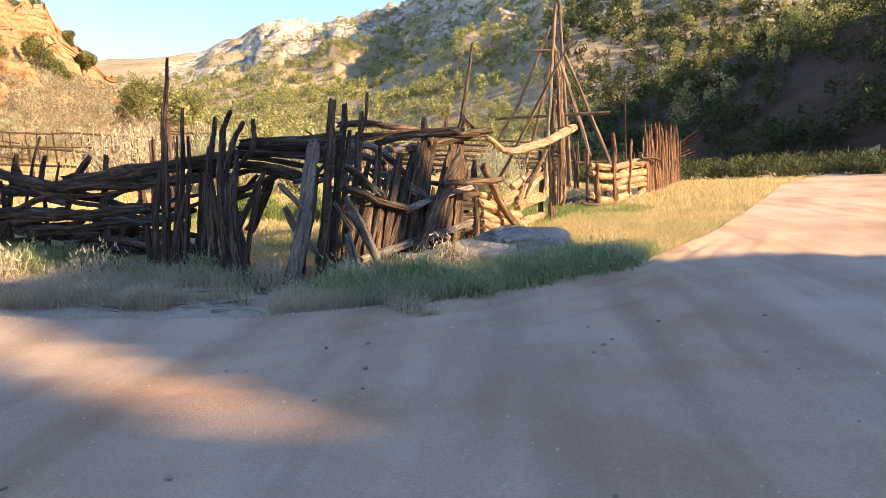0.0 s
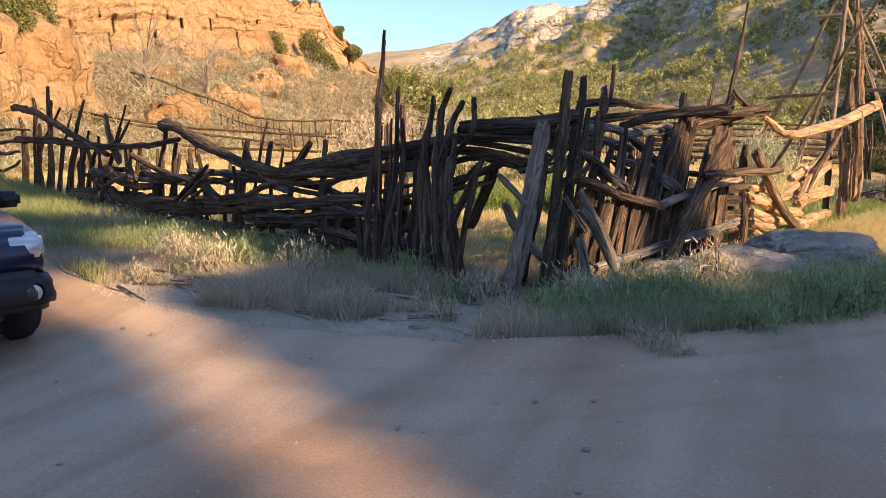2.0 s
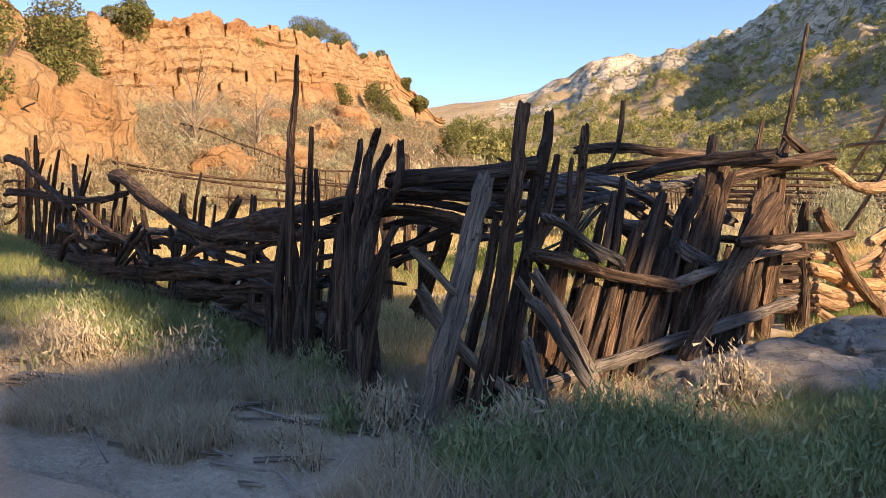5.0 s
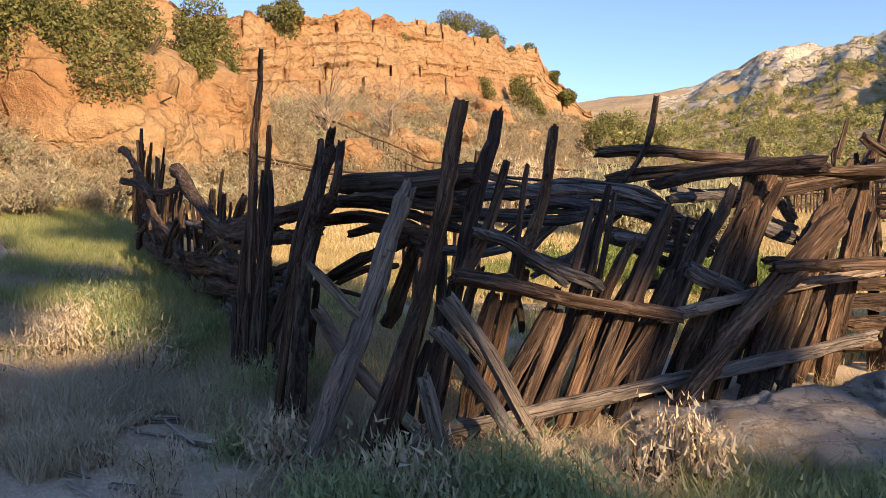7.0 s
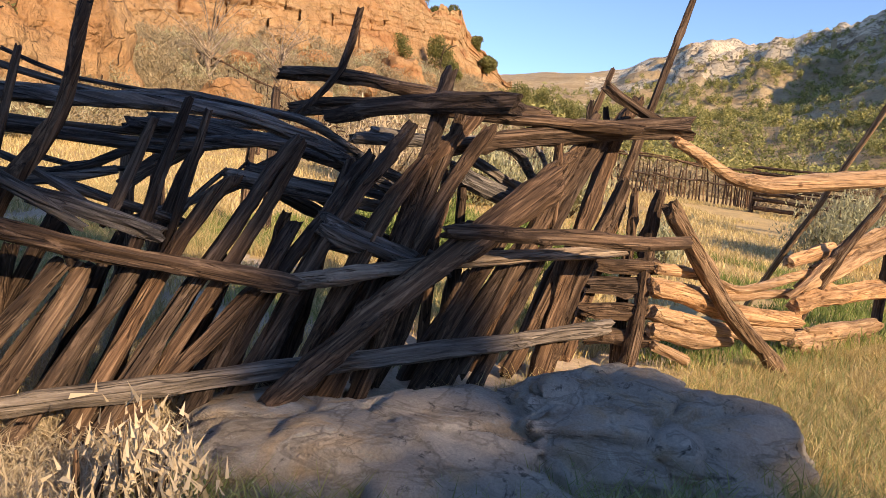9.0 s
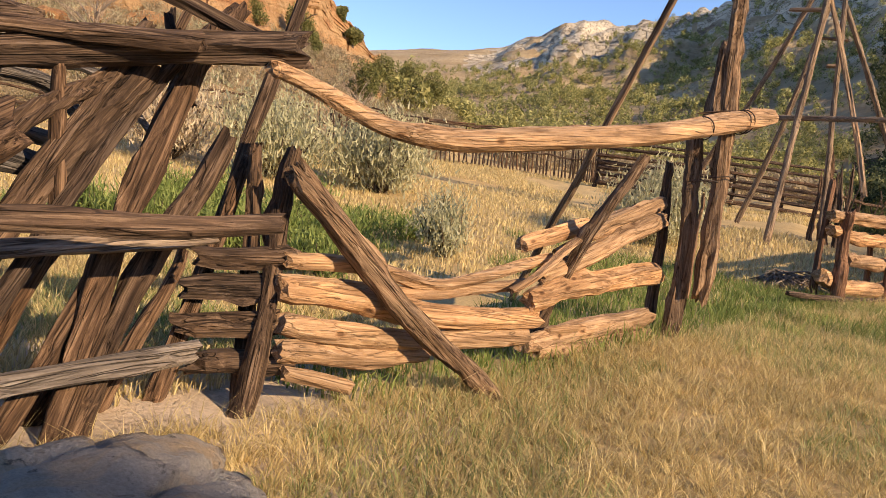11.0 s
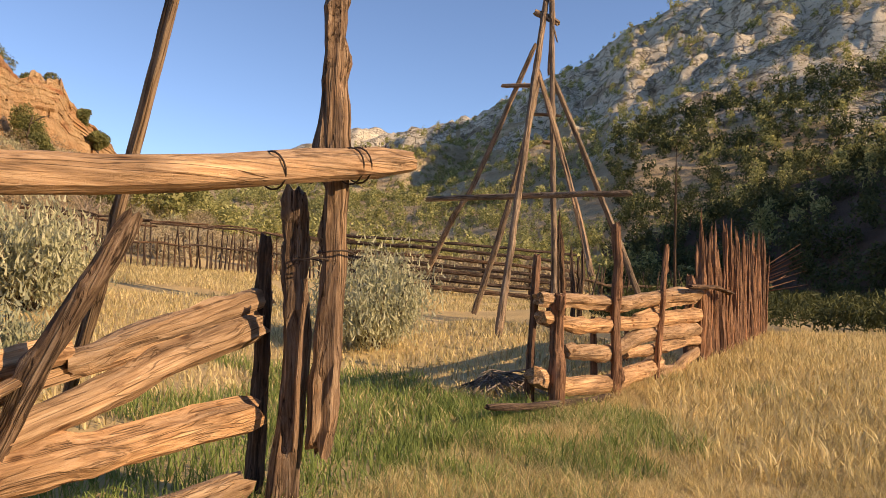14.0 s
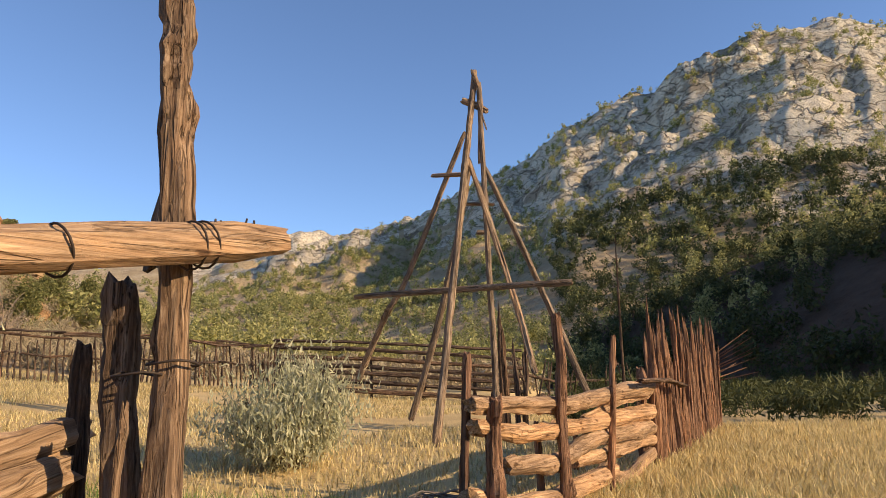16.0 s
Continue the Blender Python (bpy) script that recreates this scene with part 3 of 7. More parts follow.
def build_cliff():
    nu, nv = 620, 72
    verts, faces = [], []
    pts = [cliff_line(i / (nu - 1)) for i in range(nu)]
    run = 0.0
    for i, (x, y, top, base) in enumerate(pts):
        if i:
            run += math.hypot(x - pts[i - 1][0], y - pts[i - 1][1])
        dx, dy = x - CX, y - CY
        d = math.hypot(dx, dy)
        ox, oy = dx / d, dy / d
        bulge = 2.4 * fbm(run * 0.045, 1.0, 1.0, 3)
        for j in range(nv):
            v = j / (nv - 1)
            z = base + (top - base) * v
            # beds of uneven thickness, each with joints of its own
            f = v * 9 + 0.5 * fbm(run * 0.02, 1.0, v * 2) + 0.6 * math.sin(v * 9)
            bed = math.floor(f)
            edge = f - bed
            wide = 0.10 + 0.22 * cell01(bed * 2.3, 0.5, 0.5)
            q = run * wide + bed * 3.7 + 0.5 * fbm(run * 0.15, bed * 1.0)
            block = cell01(math.floor(q), bed * 1.9, 7.0)
            joint = min(q - math.floor(q), 1 - (q - math.floor(q))) / wide
            ledge = 0.9 * cell01(bed * 1.7, math.floor(run * 0.03), 4.0)
            massive = 0.25 if 0.62 < v < 0.86 else 1.0
            back = 7.5 * v + bulge + ledge * 0.7 + 1.3 * (0.5 + (block - 0.5) * massive)
            back += 0.9 * max(0.0, 1 - joint / 0.28) * (1.0 if block > 0.35 else 0.3) * massive
            back += 0.45 * max(0.0, 1 - edge / 0.14) - 0.18 * max(0.0, 1 - (1 - edge) / 0.2)
            back += 0.35 * fbm(run * 0.35, z * 0.8, 1.0, 4) + 0.16 * fbm(run * 1.3, z * 3.2, 6.0, 4)
            if 0.30 < v < 0.60 and cell01(math.floor(run * 0.14), 2.5, 1.5) > 0.8 and v < 0.38 + 0.22 * cell01(math.floor(run * 0.14), 7.5, 1.5):
                back += 1.1 * max(0.0, 1 - abs((run * 0.14) % 1.0 - 0.5) / 0.09)
            rag = 0.6 * (cell01(math.floor(run * 0.45), 9.5, 1.5) - 0.5) + 0.8 * fbm(run * 0.3, 1.0, 2.0)
            zz = z + 0.18 * fbm(run * 0.5, z * 0.3, 9.0) + (rag * (v - 0.85) / 0.15 if v > 0.85 else 0)
            verts.append((x + ox * back, y + oy * back, zz))
        tail = max(0.0, min(1.0, (nu - 1 - i) / 26))
        for q in (6.0, 26.0, 40.0):
            verts.append((x + ox * (13 + q * tail), y + oy * (13 + q * tail), top - 1.2 - 0.25 * q - (1 - tail) * 0.1 * q))
    nv += 3
    for i in range(nu - 1):
        for j in range(nv - 1):
            a = i * nv + j
            faces.append((a, a + nv, a + nv + 1, a + 1))
    me = mesh_from("cliff", verts, faces, M_RED)
    ob = new("cliff", me)
    tagged(ob, "sunlit orange-red sandstone cliff with vertical cracks and ledges", "cliff", kind="structure")


build_cliff()


M_IRON = plain("rusty_wire", (0.05, 0.035, 0.028), 0.7, 0.4)
M_CARBLUE = plain("dark_blue_paint", (0.008, 0.014, 0.045), 0.35, 0.0, 0.35)
M_BLACK = plain("black_plastic", (0.018, 0.018, 0.02), 0.55)
M_TYRE = plain("tyre_rubber", (0.02, 0.02, 0.02), 0.85)
M_CHROME = plain("alloy", (0.6, 0.6, 0.62), 0.25, 1.0)
M_LAMP = plain("lamp_glass", (0.62, 0.62, 0.60), 0.12, 0.2, 1.0)
M_GLASS = plain("dark_glass", (0.02, 0.025, 0.03), 0.05, 0.0, 1.0)


def ring(parent, name, centre, axis, radius, thick):
    """A loop of old wire round a log."""
    turn = Vector(axis).normalized().to_track_quat("Z", "Y").to_matrix().to_4x4()
    n, k, verts, faces = 18, 5, [], []
    for i in range(n):
        a = 2 * math.pi * i / n
        rr = radius * (1 + 0.06 * math.sin(3 * a))
        for j in range(k):
            b = 2 * math.pi * j / k
            verts.append(((rr + thick * math.cos(b)) * math.cos(a), (rr + thick * math.cos(b)) * math.sin(a), thick * math.sin(b) + 0.012 * math.sin(a * 2)))
    for i in range(n):
        for j in range(k):
            p, q = i * k, ((i + 1) % n) * k
            faces.append((p + j, q + j, q + (j + 1) % k, p + (j + 1) % k))
    ob = new(name, mesh_from(name, verts, faces, M_IRON, True))
    ob.matrix_basis = Matrix.Translation(centre) @ turn
    return attach(ob, parent)


# heights of the near land on a grid, for planting
GX0, GY0, GSTEP = -34.0, -6.0, 0.5
GRID = np.array([[land(GX0 + GSTEP * i, GY0 + GSTEP * j) for j in range(150)] for i in range(130)])


def lands(x, y):
    u, v = np.clip((x - GX0) / GSTEP, 0, 128.9), np.clip((y - GY0) / GSTEP, 0, 148.9)
    i, j = u.astype(int), v.astype(int)
    a, b = u - i, v - j
    return GRID[i, j] * (1 - a) * (1 - b) + GRID[i + 1, j] * a * (1 - b) + GRID[i, j + 1] * (1 - a) * b + GRID[i + 1, j + 1] * a * b


ROAD_POLY = np.array([(p.x, p.y) for p in spline([(*p, 0) for p in EDGE_L], 90)] + [(p.x, p.y) for p in reversed(spline([(*p, 0) for p in EDGE_R], 90))])


def on_road(x, y):
    inside = np.zeros(len(x), bool)
    for (x0, y0), (x1, y1) in zip(ROAD_POLY, np.roll(ROAD_POLY, -1, 0)):
        if y0 != y1:
            hit = ((y0 > y) != (y1 > y)) & (x < (x1 - x0) * (y - y0) / (y1 - y0) + x0)
            inside ^= hit
    return inside


def patchy(x, y, scale, seed):
    """Smooth random field from 0 to 1."""
    rs = np.random.RandomState(seed)
    out = np.zeros_like(x)
    for k in range(6):
        a, f, p = rs.uniform(0, 6.28), scale * rs.uniform(0.5, 2.2), rs.uniform(0, 6.28)
        out += np.sin(f * (x * np.cos(a) + y * np.sin(a)) + p + 1.5 * np.sin(f * 0.6 * (y * np.cos(a) - x * np.sin(a))))
    return 0.5 + out / 9


def tufts(x, y, per, spread, seed):
    """Blades gathered round the roots x, y of tufts: their places, their lean away from the root and each tuft's size."""
    rs = np.random.RandomState(seed)
    k = np.repeat(np.arange(len(x)), per)
    a, d = rs.uniform(0, 2 * np.pi, len(k)), np.abs(rs.normal(0, spread, len(k)))
    size = np.clip(rs.gamma(5.0, 0.2, len(x)), 0.45, 1.9)
    return x[k] + d * np.cos(a) * size[k], y[k] + d * np.sin(a) * size[k], a + rs.normal(0, 0.5, len(k)), size[k] * (1 - 0.25 * np.minimum(1.5, d / spread))


def blades(name, x, y, low, high, width, mat, lean, seed, label, category, away=None, size=1.0):
    """Bent grass blades on the land at x, y: one object of stuff."""
    rs = np.random.RandomState(seed)
    n = len(x)
    z = lands(x, y) - 0.01
    h = rs.uniform(low, high, n) * rs.uniform(0.6, 1.0, n) * size
    a, b = rs.uniform(0, 2 * np.pi, n), rs.uniform(0, 2 * np.pi, n)
    b = b if away is None else away
    bend = lean * h * rs.uniform(0.2, 1.0, n)
    wx, wy = width * np.cos(a) * 0.5, width * np.sin(a) * 0.5
    dx, dy = bend * np.cos(b), bend * np.sin(b)
    v = np.empty((n, 5, 3))
    v[:, 0] = np.stack([x - wx, y - wy, z], 1)
    v[:, 1] = np.stack([x + wx, y + wy, z], 1)
    v[:, 2] = np.stack([x - wx * 0.8 + dx * 0.3, y - wy * 0.8 + dy * 0.3, z + h * 0.6], 1)
    v[:, 3] = np.stack([x + wx * 0.8 + dx * 0.3, y + wy * 0.8 + dy * 0.3, z + h * 0.6], 1)
    v[:, 4] = np.stack([x + dx, y + dy, z + h], 1)
    t = np.array([[0, 1, 3], [0, 3, 2], [2, 3, 4]])[None] + 5 * np.arange(n)[:, None, None]
    ob = new(name, mesh_fast(name, v.reshape(-1, 3), t.reshape(-1, 3), mat))
    return tagged(ob, label, category, kind="stuff")


def leaf_cloud(centres, sizes, seed, squash=1.0, up=0.0, slim=0.6):
    """Triangles of random tilt about the centres, as vertices and triangles."""
    rs = np.random.RandomState(seed)
    n = len(centres)
    a = rs.normal(size=(n, 3)) + np.array([0, 0, up])
    a /= np.linalg.norm(a, axis=1)[:, None]
    b = np.cross(a, rs.normal(size=(n, 3)))
    b /= np.linalg.norm(b, axis=1)[:, None]
    s = np.asarray(sizes)[:, None]
    a, b = a * s, b * s * slim
    v = np.stack([centres - a * 0.5 - b * 0.5, centres - a * 0.4 + b * 0.5, centres + a * 0.8], 1)
    v[:, :, 2] = centres[:, None, 2] + (v[:, :, 2] - centres[:, None, 2]) * squash
    return v.reshape(-1, 3), np.arange(3 * n).reshape(-1, 3)


def crown_points(n, rx, ry, rz, seed, lumps=9, edge=0.35):
    """Points in a lumpy crown round the origin, thicker towards the outside."""
    rs = np.random.RandomState(seed)
    c = rs.normal(size=(lumps, 3))
    c /= np.linalg.norm(c, axis=1)[:, None]
    c *= rs.uniform(0.25, 0.72, lumps)[:, None]
    r = rs.uniform(0.30, 0.55, lumps)
    k = rs.randint(0, lumps, n)
    d = rs.normal(size=(n, 3))
    d /= np.linalg.norm(d, axis=1)[:, None]
    p = c[k] + d * (r[k] * rs.uniform(edge, 1.0, n) ** 0.6)[:, None]
    return p * np.array([rx, ry, rz])


def tree(name, x, y, height, spread, mat, leaves, leaf, seed, label, category="tree", trunk=0.16, keep=None, low=0.12):
    """A crooked trunk with limbs and a lumpy crown of small leaf clumps."""
    rs = random.Random(seed)
    z = land(x, y)
    e = thing(name, (x, y, z), label, category)
    top = Vector((x + rs.uniform(-0.3, 0.3) * spread, y + rs.uniform(-0.3, 0.3) * spread, z + height * 0.72))
    mid_ = Vector((x, y, z)).lerp(top, 0.5) + Vector((rs.uniform(-0.2, 0.2), rs.uniform(-0.2, 0.2), 0)) * spread
    log(e, "trunk", [(x, y, z - 0.15), mid_, top], trunk, trunk * 0.35, M_BARK)
    for k in range(6):
        p = Vector((x, y, z)).lerp(top, rs.uniform(0.25, 0.8))
        a = rs.uniform(0, 6.28)
        q = p + Vector((math.cos(a), math.sin(a), rs.uniform(0.3, 0.8))) * spread * rs.uniform(0.5, 0.85)
        log(e, "limb", [p, p.lerp(q, 0.5) + Vector((0, 0, 0.08 * spread)), q], trunk * 0.4, trunk * 0.12, M_BARK, sides=6)
    pts = crown_points(leaves, spread, spread, height * (1 - low) / 2 * 1.15, seed, 11)
    pts += np.array([x, y, z + height * (low + (1 - low) / 2)])
    if keep is not None:
        pts = pts[keep(pts)]
    v, t = leaf_cloud(pts, np.random.RandomState(seed).uniform(0.5, 1.2, len(pts)) * leaf, seed)
    attach(new("crown", mesh_fast("crown", v, t, mat)), e)
    return e


def shrub(name, x, y, height, spread, mat, leaves, leaf, seed, label, category="bush", twigs=16):
    """Upright twigs from one root with small leaves."""
    rs = random.Random(seed)
    z = land(x, y)
    e = thing(name, (x, y, z), label, category)
    pts = []
    for k in range(twigs):
        a, o = rs.uniform(0, 6.28), rs.uniform(0.15, 1.0)
        q = Vector((x + math.cos(a) * spread * o, y + math.sin(a) * spread * o, z + height * (1.0 - 0.5 * o * o) * rs.uniform(0.75, 1.05)))
        m_ = Vector((x, y, z)).lerp(q, 0.5) + Vector((math.cos(a), math.sin(a), 0)) * spread * 0.12
        log(e, "twig", [(x + 0.06 * math.cos(a), y + 0.06 * math.sin(a), z - 0.03), m_, q], 0.022 * height, 0.006 * height, M_BARK, sides=5)
        for _ in range(leaves // twigs):
            u = rs.uniform(0.25, 1.08)
            p = m_.lerp(q, (u - 0.5) * 2) if u > 0.5 else Vector((x, y, z)).lerp(m_, u * 2)
            g = 0.16 * spread * (0.6 + u)
            pts.append((p.x + rs.gauss(0, g), p.y + rs.gauss(0, g), max(z + 0.03, p.z + rs.gauss(0, g * 0.8))))
    pts = np.array(pts)
    v, t = leaf_cloud(pts, np.random.RandomState(seed).uniform(0.5, 1.3, len(pts)) * leaf, seed, up=2.0, slim=0.3)
    attach(new("leaves", mesh_fast("leaves", v, t, mat)), e)
    return e


def boulder(name, at, size, mat, seed, label, cuts=3, parent=None, rough=0.22):
    """A worn, faceted rock half sunk in the ground."""
    bm = bmesh.new()
    bmesh.ops.create_icosphere(bm, subdivisions=cuts, radius=1.0)
    rs = random.Random(seed)
    planes = [(Vector((rs.gauss(0, 1), rs.gauss(0, 1), rs.gauss(0, 0.8))).normalized(), rs.uniform(0.74, 1.0)) for _ in range(8)]
    for v in bm.verts:
        d = v.co.normalized()
        r = 1.0
        for n, k in planes:
            c = d.dot(n)
            if c > 0.05:
                r = min(r, k / c)
        r *= 1 + rough * fbm(d.x * 1.6 + seed, d.y * 1.6, d.z * 1.6) + 0.30 * rough * fbm(d.x * 5 + seed, d.y * 5, d.z * 7, 4)
        r -= 0.35 * rough * max(0.0, 1 - 9 * abs(fbm(d.x * 1.3 + seed, d.y * 1.3 + 5, d.z * 2.6, 3)))
        v.co = d * r
    bmesh.ops.transform(bm, matrix=Matrix.Translation(at) @ Matrix.Rotation(rs.uniform(0, 6.28), 4, "Z") @ Matrix.Diagonal((*size, 1)), verts=bm.verts)
    me = bpy.data.meshes.new(name)
    bm.to_mesh(me)
    bm.free()
    me.materials.append(mat)
    me.polygons.foreach_set("use_smooth", [cuts > 3] * len(me.polygons))
    ob = new(name, me)
    if parent is not None:
        return attach(ob, parent)
    return tagged(ob, label, "rock")


def slab_rock(name, at, size, turn, seed, label):
    """A broad, flat-topped, jointed boulder: rounded block with steps, open cracks and pits."""
    bm = bmesh.new()
    bmesh.ops.create_icosphere(bm, subdivisions=6, radius=1.0)
    for v in bm.verts:
        d = v.co.normalized()
        q = (abs(d.x) ** 3.2 + abs(d.y) ** 3.2 + abs(d.z) ** 3.2) ** (-1 / 3.2)
        p = Vector((d.x * q, d.y * q, d.z * q))
        w = p + 0.25 * Vector((fbm(p.x, p.y, p.z + seed), fbm(p.x + 7, p.y, p.z + seed), 0))
        cells, _ = noise.voronoi(Vector((w.x * 1.15 + seed, w.y * 1.3, w.z * 0.5)))
        fine, _ = noise.voronoi(Vector((w.x * 3.4 + seed, w.y * 3.4, w.z * 3.0)))
        block = cell01(w.x * 1.3 + seed, w.y * 1.1, 0.5)
        k = 1 + 0.20 * fbm(d.x * 1.3 + seed, d.y * 1.3, d.z * 1.3, 3) + 0.10 * (block - 0.5)
        k -= 0.13 * max(0.0, 1 - 11 * (cells[1] - cells[0]))
        k += 0.05 * min(0.3, fine[1] - fine[0]) + 0.045 * fbm(p.x * 3 + seed, p.y * 3, p.z * 6, 5) + 0.022 * fbm(p.x * 12, p.y * 12, p.z * 14 + seed, 4)
        flare = 1.06 - 0.24 * max(-0.6, p.z)
        v.co = Vector((p.x * k * flare, p.y * k * flare, p.z * k))
    bmesh.ops.transform(bm, matrix=Matrix.Translation(at) @ Matrix.Rotation(radians(turn), 4, "Z") @ Matrix.Diagonal((*size, 1)), verts=bm.verts)
    me = bpy.data.meshes.new(name)
    bm.to_mesh(me)
    bm.free()
    me.materials.append(M_BOULDER)
    me.polygons.foreach_set("use_smooth", [True] * len(me.polygons))
    return tagged(new(name, me), label, "rock")


# ---------------------------------------------------------------- front fence of the old corral
front = thing("log_fence", (-5.5, 11.9, 0.3), "tumbledown dark log fence with sagging rails and leaning stakes", "fence")
log(front, "post", [(-7.10, 12.56, 0.38), (-6.74, 12.43, 1.30), (-6.44, 12.33, 2.01)], 0.062, 0.041)
log(front, "post", [(-4.91, 11.79, 0.24), (-4.82, 11.76, 1.15), (-4.75, 11.74, 1.90)], 0.058, 0.040)
log(front, "post", [(-10.26, 13.65, 0.72), (-9.99, 13.56, 1.43), (-9.71, 13.47, 2.16)], 0.048, 0.032)
log(front, "post", [(-8.85, 13.16, 1.02), (-8.64, 13.09, 1.59), (-8.48, 13.04, 2.08)], 0.053, 0.036)
log(front, "post", [(-9.23, 13.30, 1.02), (-9.01, 13.22, 1.78), (-8.80, 13.15, 2.31)], 0.049, 0.034)
log(front, "post", [(-6.10, 12.21, 1.42), (-5.96, 12.16, 1.74), (-5.88, 12.13, 1.95)], 0.042, 0.029)
log(front, "post", [(-5.74, 12.08, 1.53), (-5.63, 12.05, 1.85)], 0.022, 0.015)
log(front, "post", [(-5.48, 11.99, 1.44), (-5.19, 11.89, 1.76), (-5.04, 11.84, 1.90)], 0.057, 0.038)
log(front, "post", [(-5.25, 11.91, 0.70), (-4.97, 11.82, 1.15), (-4.82, 11.76, 1.48)], 0.049, 0.033)
log(front, "post", [(-4.65, 11.70, 0.59), (-4.39, 11.61, 1.02), (-4.21, 11.55, 1.27)], 0.053, 0.035)
log(front, "post", [(-5.62, 12.05, 1.04), (-5.48, 11.99, 1.36), (-5.40, 11.96, 1.53)], 0.043, 0.030)
log(front, "post", [(-6.41, 12.32, 1.19), (-6.18, 12.24, 1.74), (-5.95, 12.16, 2.23)], 0.027, 0.018)
log(front, "post", [(-3.65, 10.90, 0.16), (-3.50, 10.91, 1.91), (-3.42, 10.91, 2.53), (-3.36, 10.91, 3.00)], 0.050, 0.016)
log(front, "post", [(-3.78, 10.92, 0.16), (-3.66, 10.92, 1.18), (-3.48, 10.90, 1.96)], 0.050, 0.030)
log(front, "post", [(-3.49, 10.86, 0.16), (-3.28, 10.85, 1.57), (-3.20, 10.86, 2.38)], 0.042, 0.018)
log(front, "post", [(-3.36, 10.83, 0.16), (-3.21, 10.82, 1.24), (-3.16, 10.83, 2.03)], 0.040, 0.020)
log(front, "post", [(-3.53, 10.87, 0.16), (-3.36, 10.86, 1.38), (-3.31, 10.87, 2.04)], 0.032, 0.015)
log(front, "post", [(-3.81, 10.93, 0.16), (-3.84, 10.95, 0.98)], 0.050, 0.030)
log(front, "post", [(-3.91, 10.96, 0.16), (-3.62, 10.92, 1.48)], 0.040, 0.030)
log(front, "post", [(-3.68, 10.90, 0.16), (-3.17, 10.82, 1.43)], 0.045, 0.030)
log(front, "post", [(-3.56, 10.87, 0.16), (-3.55, 10.90, 1.19)], 0.060, 0.040)
log(front, "post", [(-3.30, 10.81, 0.16), (-3.37, 10.85, 1.09)], 0.050, 0.035)
rng = random.Random(17)
for k in range(34):
    u = rng.uniform(0.0, 0.9)
    w = min(1.0, u + rng.uniform(0.12, 0.34))
    low = rng.random() ** 1.6
    ends = []
    for q in (u, (u + w) / 2, w):
        fx, fy = -12.4 + 9.0 * q, 14.45 - 3.15 * q + rng.uniform(-0.14, 0.26)
        ends.append((fx, fy, land(fx, fy) + 0.14 + 0.85 * low + rng.uniform(-0.10, 0.10)))
    log(front, "rail", ends, rng.uniform(0.045, 0.085), rng.uniform(0.035, 0.06), M_ASH if k % 3 == 0 else M_WOOD)
for k in range(30):
    q = rng.random()
    fx, fy = -12.4 + 9.0 * q, 14.5 - 3.15 * q + rng.uniform(-0.2, 0.3)
    g, h = land(fx, fy), rng.uniform(0.6, 1.45)
    log(front, "stake", [(fx, fy, g - 0.05), (fx + rng.uniform(-0.2, 0.3), fy + rng.uniform(-0.1, 0.1), g + h)], rng.uniform(0.035, 0.055), 0.03)
gatepost = thing("post_cluster", (-2.6, 10.8, 0.2), "dense upright bundle of dark weathered gate posts", "gate posts")
log(gatepost, "post", [(-2.42, 10.44, 0.10), (-2.68, 10.74, 1.11), (-2.81, 11.04, 2.01), (-2.67, 11.05, 2.33)], 0.060, 0.032)
log(gatepost, "post", [(-2.62, 10.54, 0.10), (-2.95, 10.96, 1.46), (-2.91, 11.14, 2.26)], 0.058, 0.034)
log(gatepost, "post", [(-2.84, 10.65, 0.10), (-2.98, 10.91, 1.18), (-3.00, 11.10, 1.89)], 0.062, 0.040)
log(gatepost, "post", [(-3.13, 10.79, 0.10), (-3.06, 10.95, 1.18), (-3.01, 11.06, 1.74)], 0.050, 0.030)
log(gatepost, "post", [(-2.35, 10.44, 0.10), (-2.60, 10.77, 1.37), (-2.34, 10.76, 1.84), (-2.32, 10.83, 2.19)], 0.055, 0.030)
log(gatepost, "post", [(-2.50, 10.49, 0.10), (-2.78, 10.81, 1.19), (-2.64, 10.90, 1.82), (-2.46, 10.90, 2.16)], 0.060, 0.035)
log(gatepost, "post", [(-3.27, 10.86, 0.10), (-3.13, 10.96, 1.09), (-3.15, 11.10, 1.61)], 0.045, 0.025)
log(gatepost, "post", [(-2.73, 10.61, 0.10), (-2.80, 10.87, 1.37), (-2.76, 11.00, 1.96)], 0.060, 0.035)
log(gatepost, "post", [(-2.56, 10.54, 0.10), (-2.59, 10.70, 1.11), (-2.58, 10.87, 1.81)], 0.050, 0.035)
log(gatepost, "post", [(-2.98, 10.72, 0.10), (-2.90, 10.83, 1.01), (-3.08, 11.05, 1.56)], 0.050, 0.030)
log(gatepost, "post", [(-2.43, 10.31, 0.87), (-2.21, 10.30, 1.23), (-2.04, 10.28, 1.53)], 0.041, 0.028)
log(gatepost, "post", [(-2.43, 10.31, 0.10), (-2.22, 10.30, 1.04), (-2.11, 10.29, 1.42)], 0.034, 0.023)
log(front, "rail", [(-8.86, 13.14, 2.41), (-8.38, 12.97, 2.33), (-7.45, 12.65, 1.96), (-6.41, 12.28, 1.66), (-5.49, 11.96, 1.51), (-4.46, 11.61, 1.52), (-3.87, 11.40, 1.54)], 0.101, 0.054)
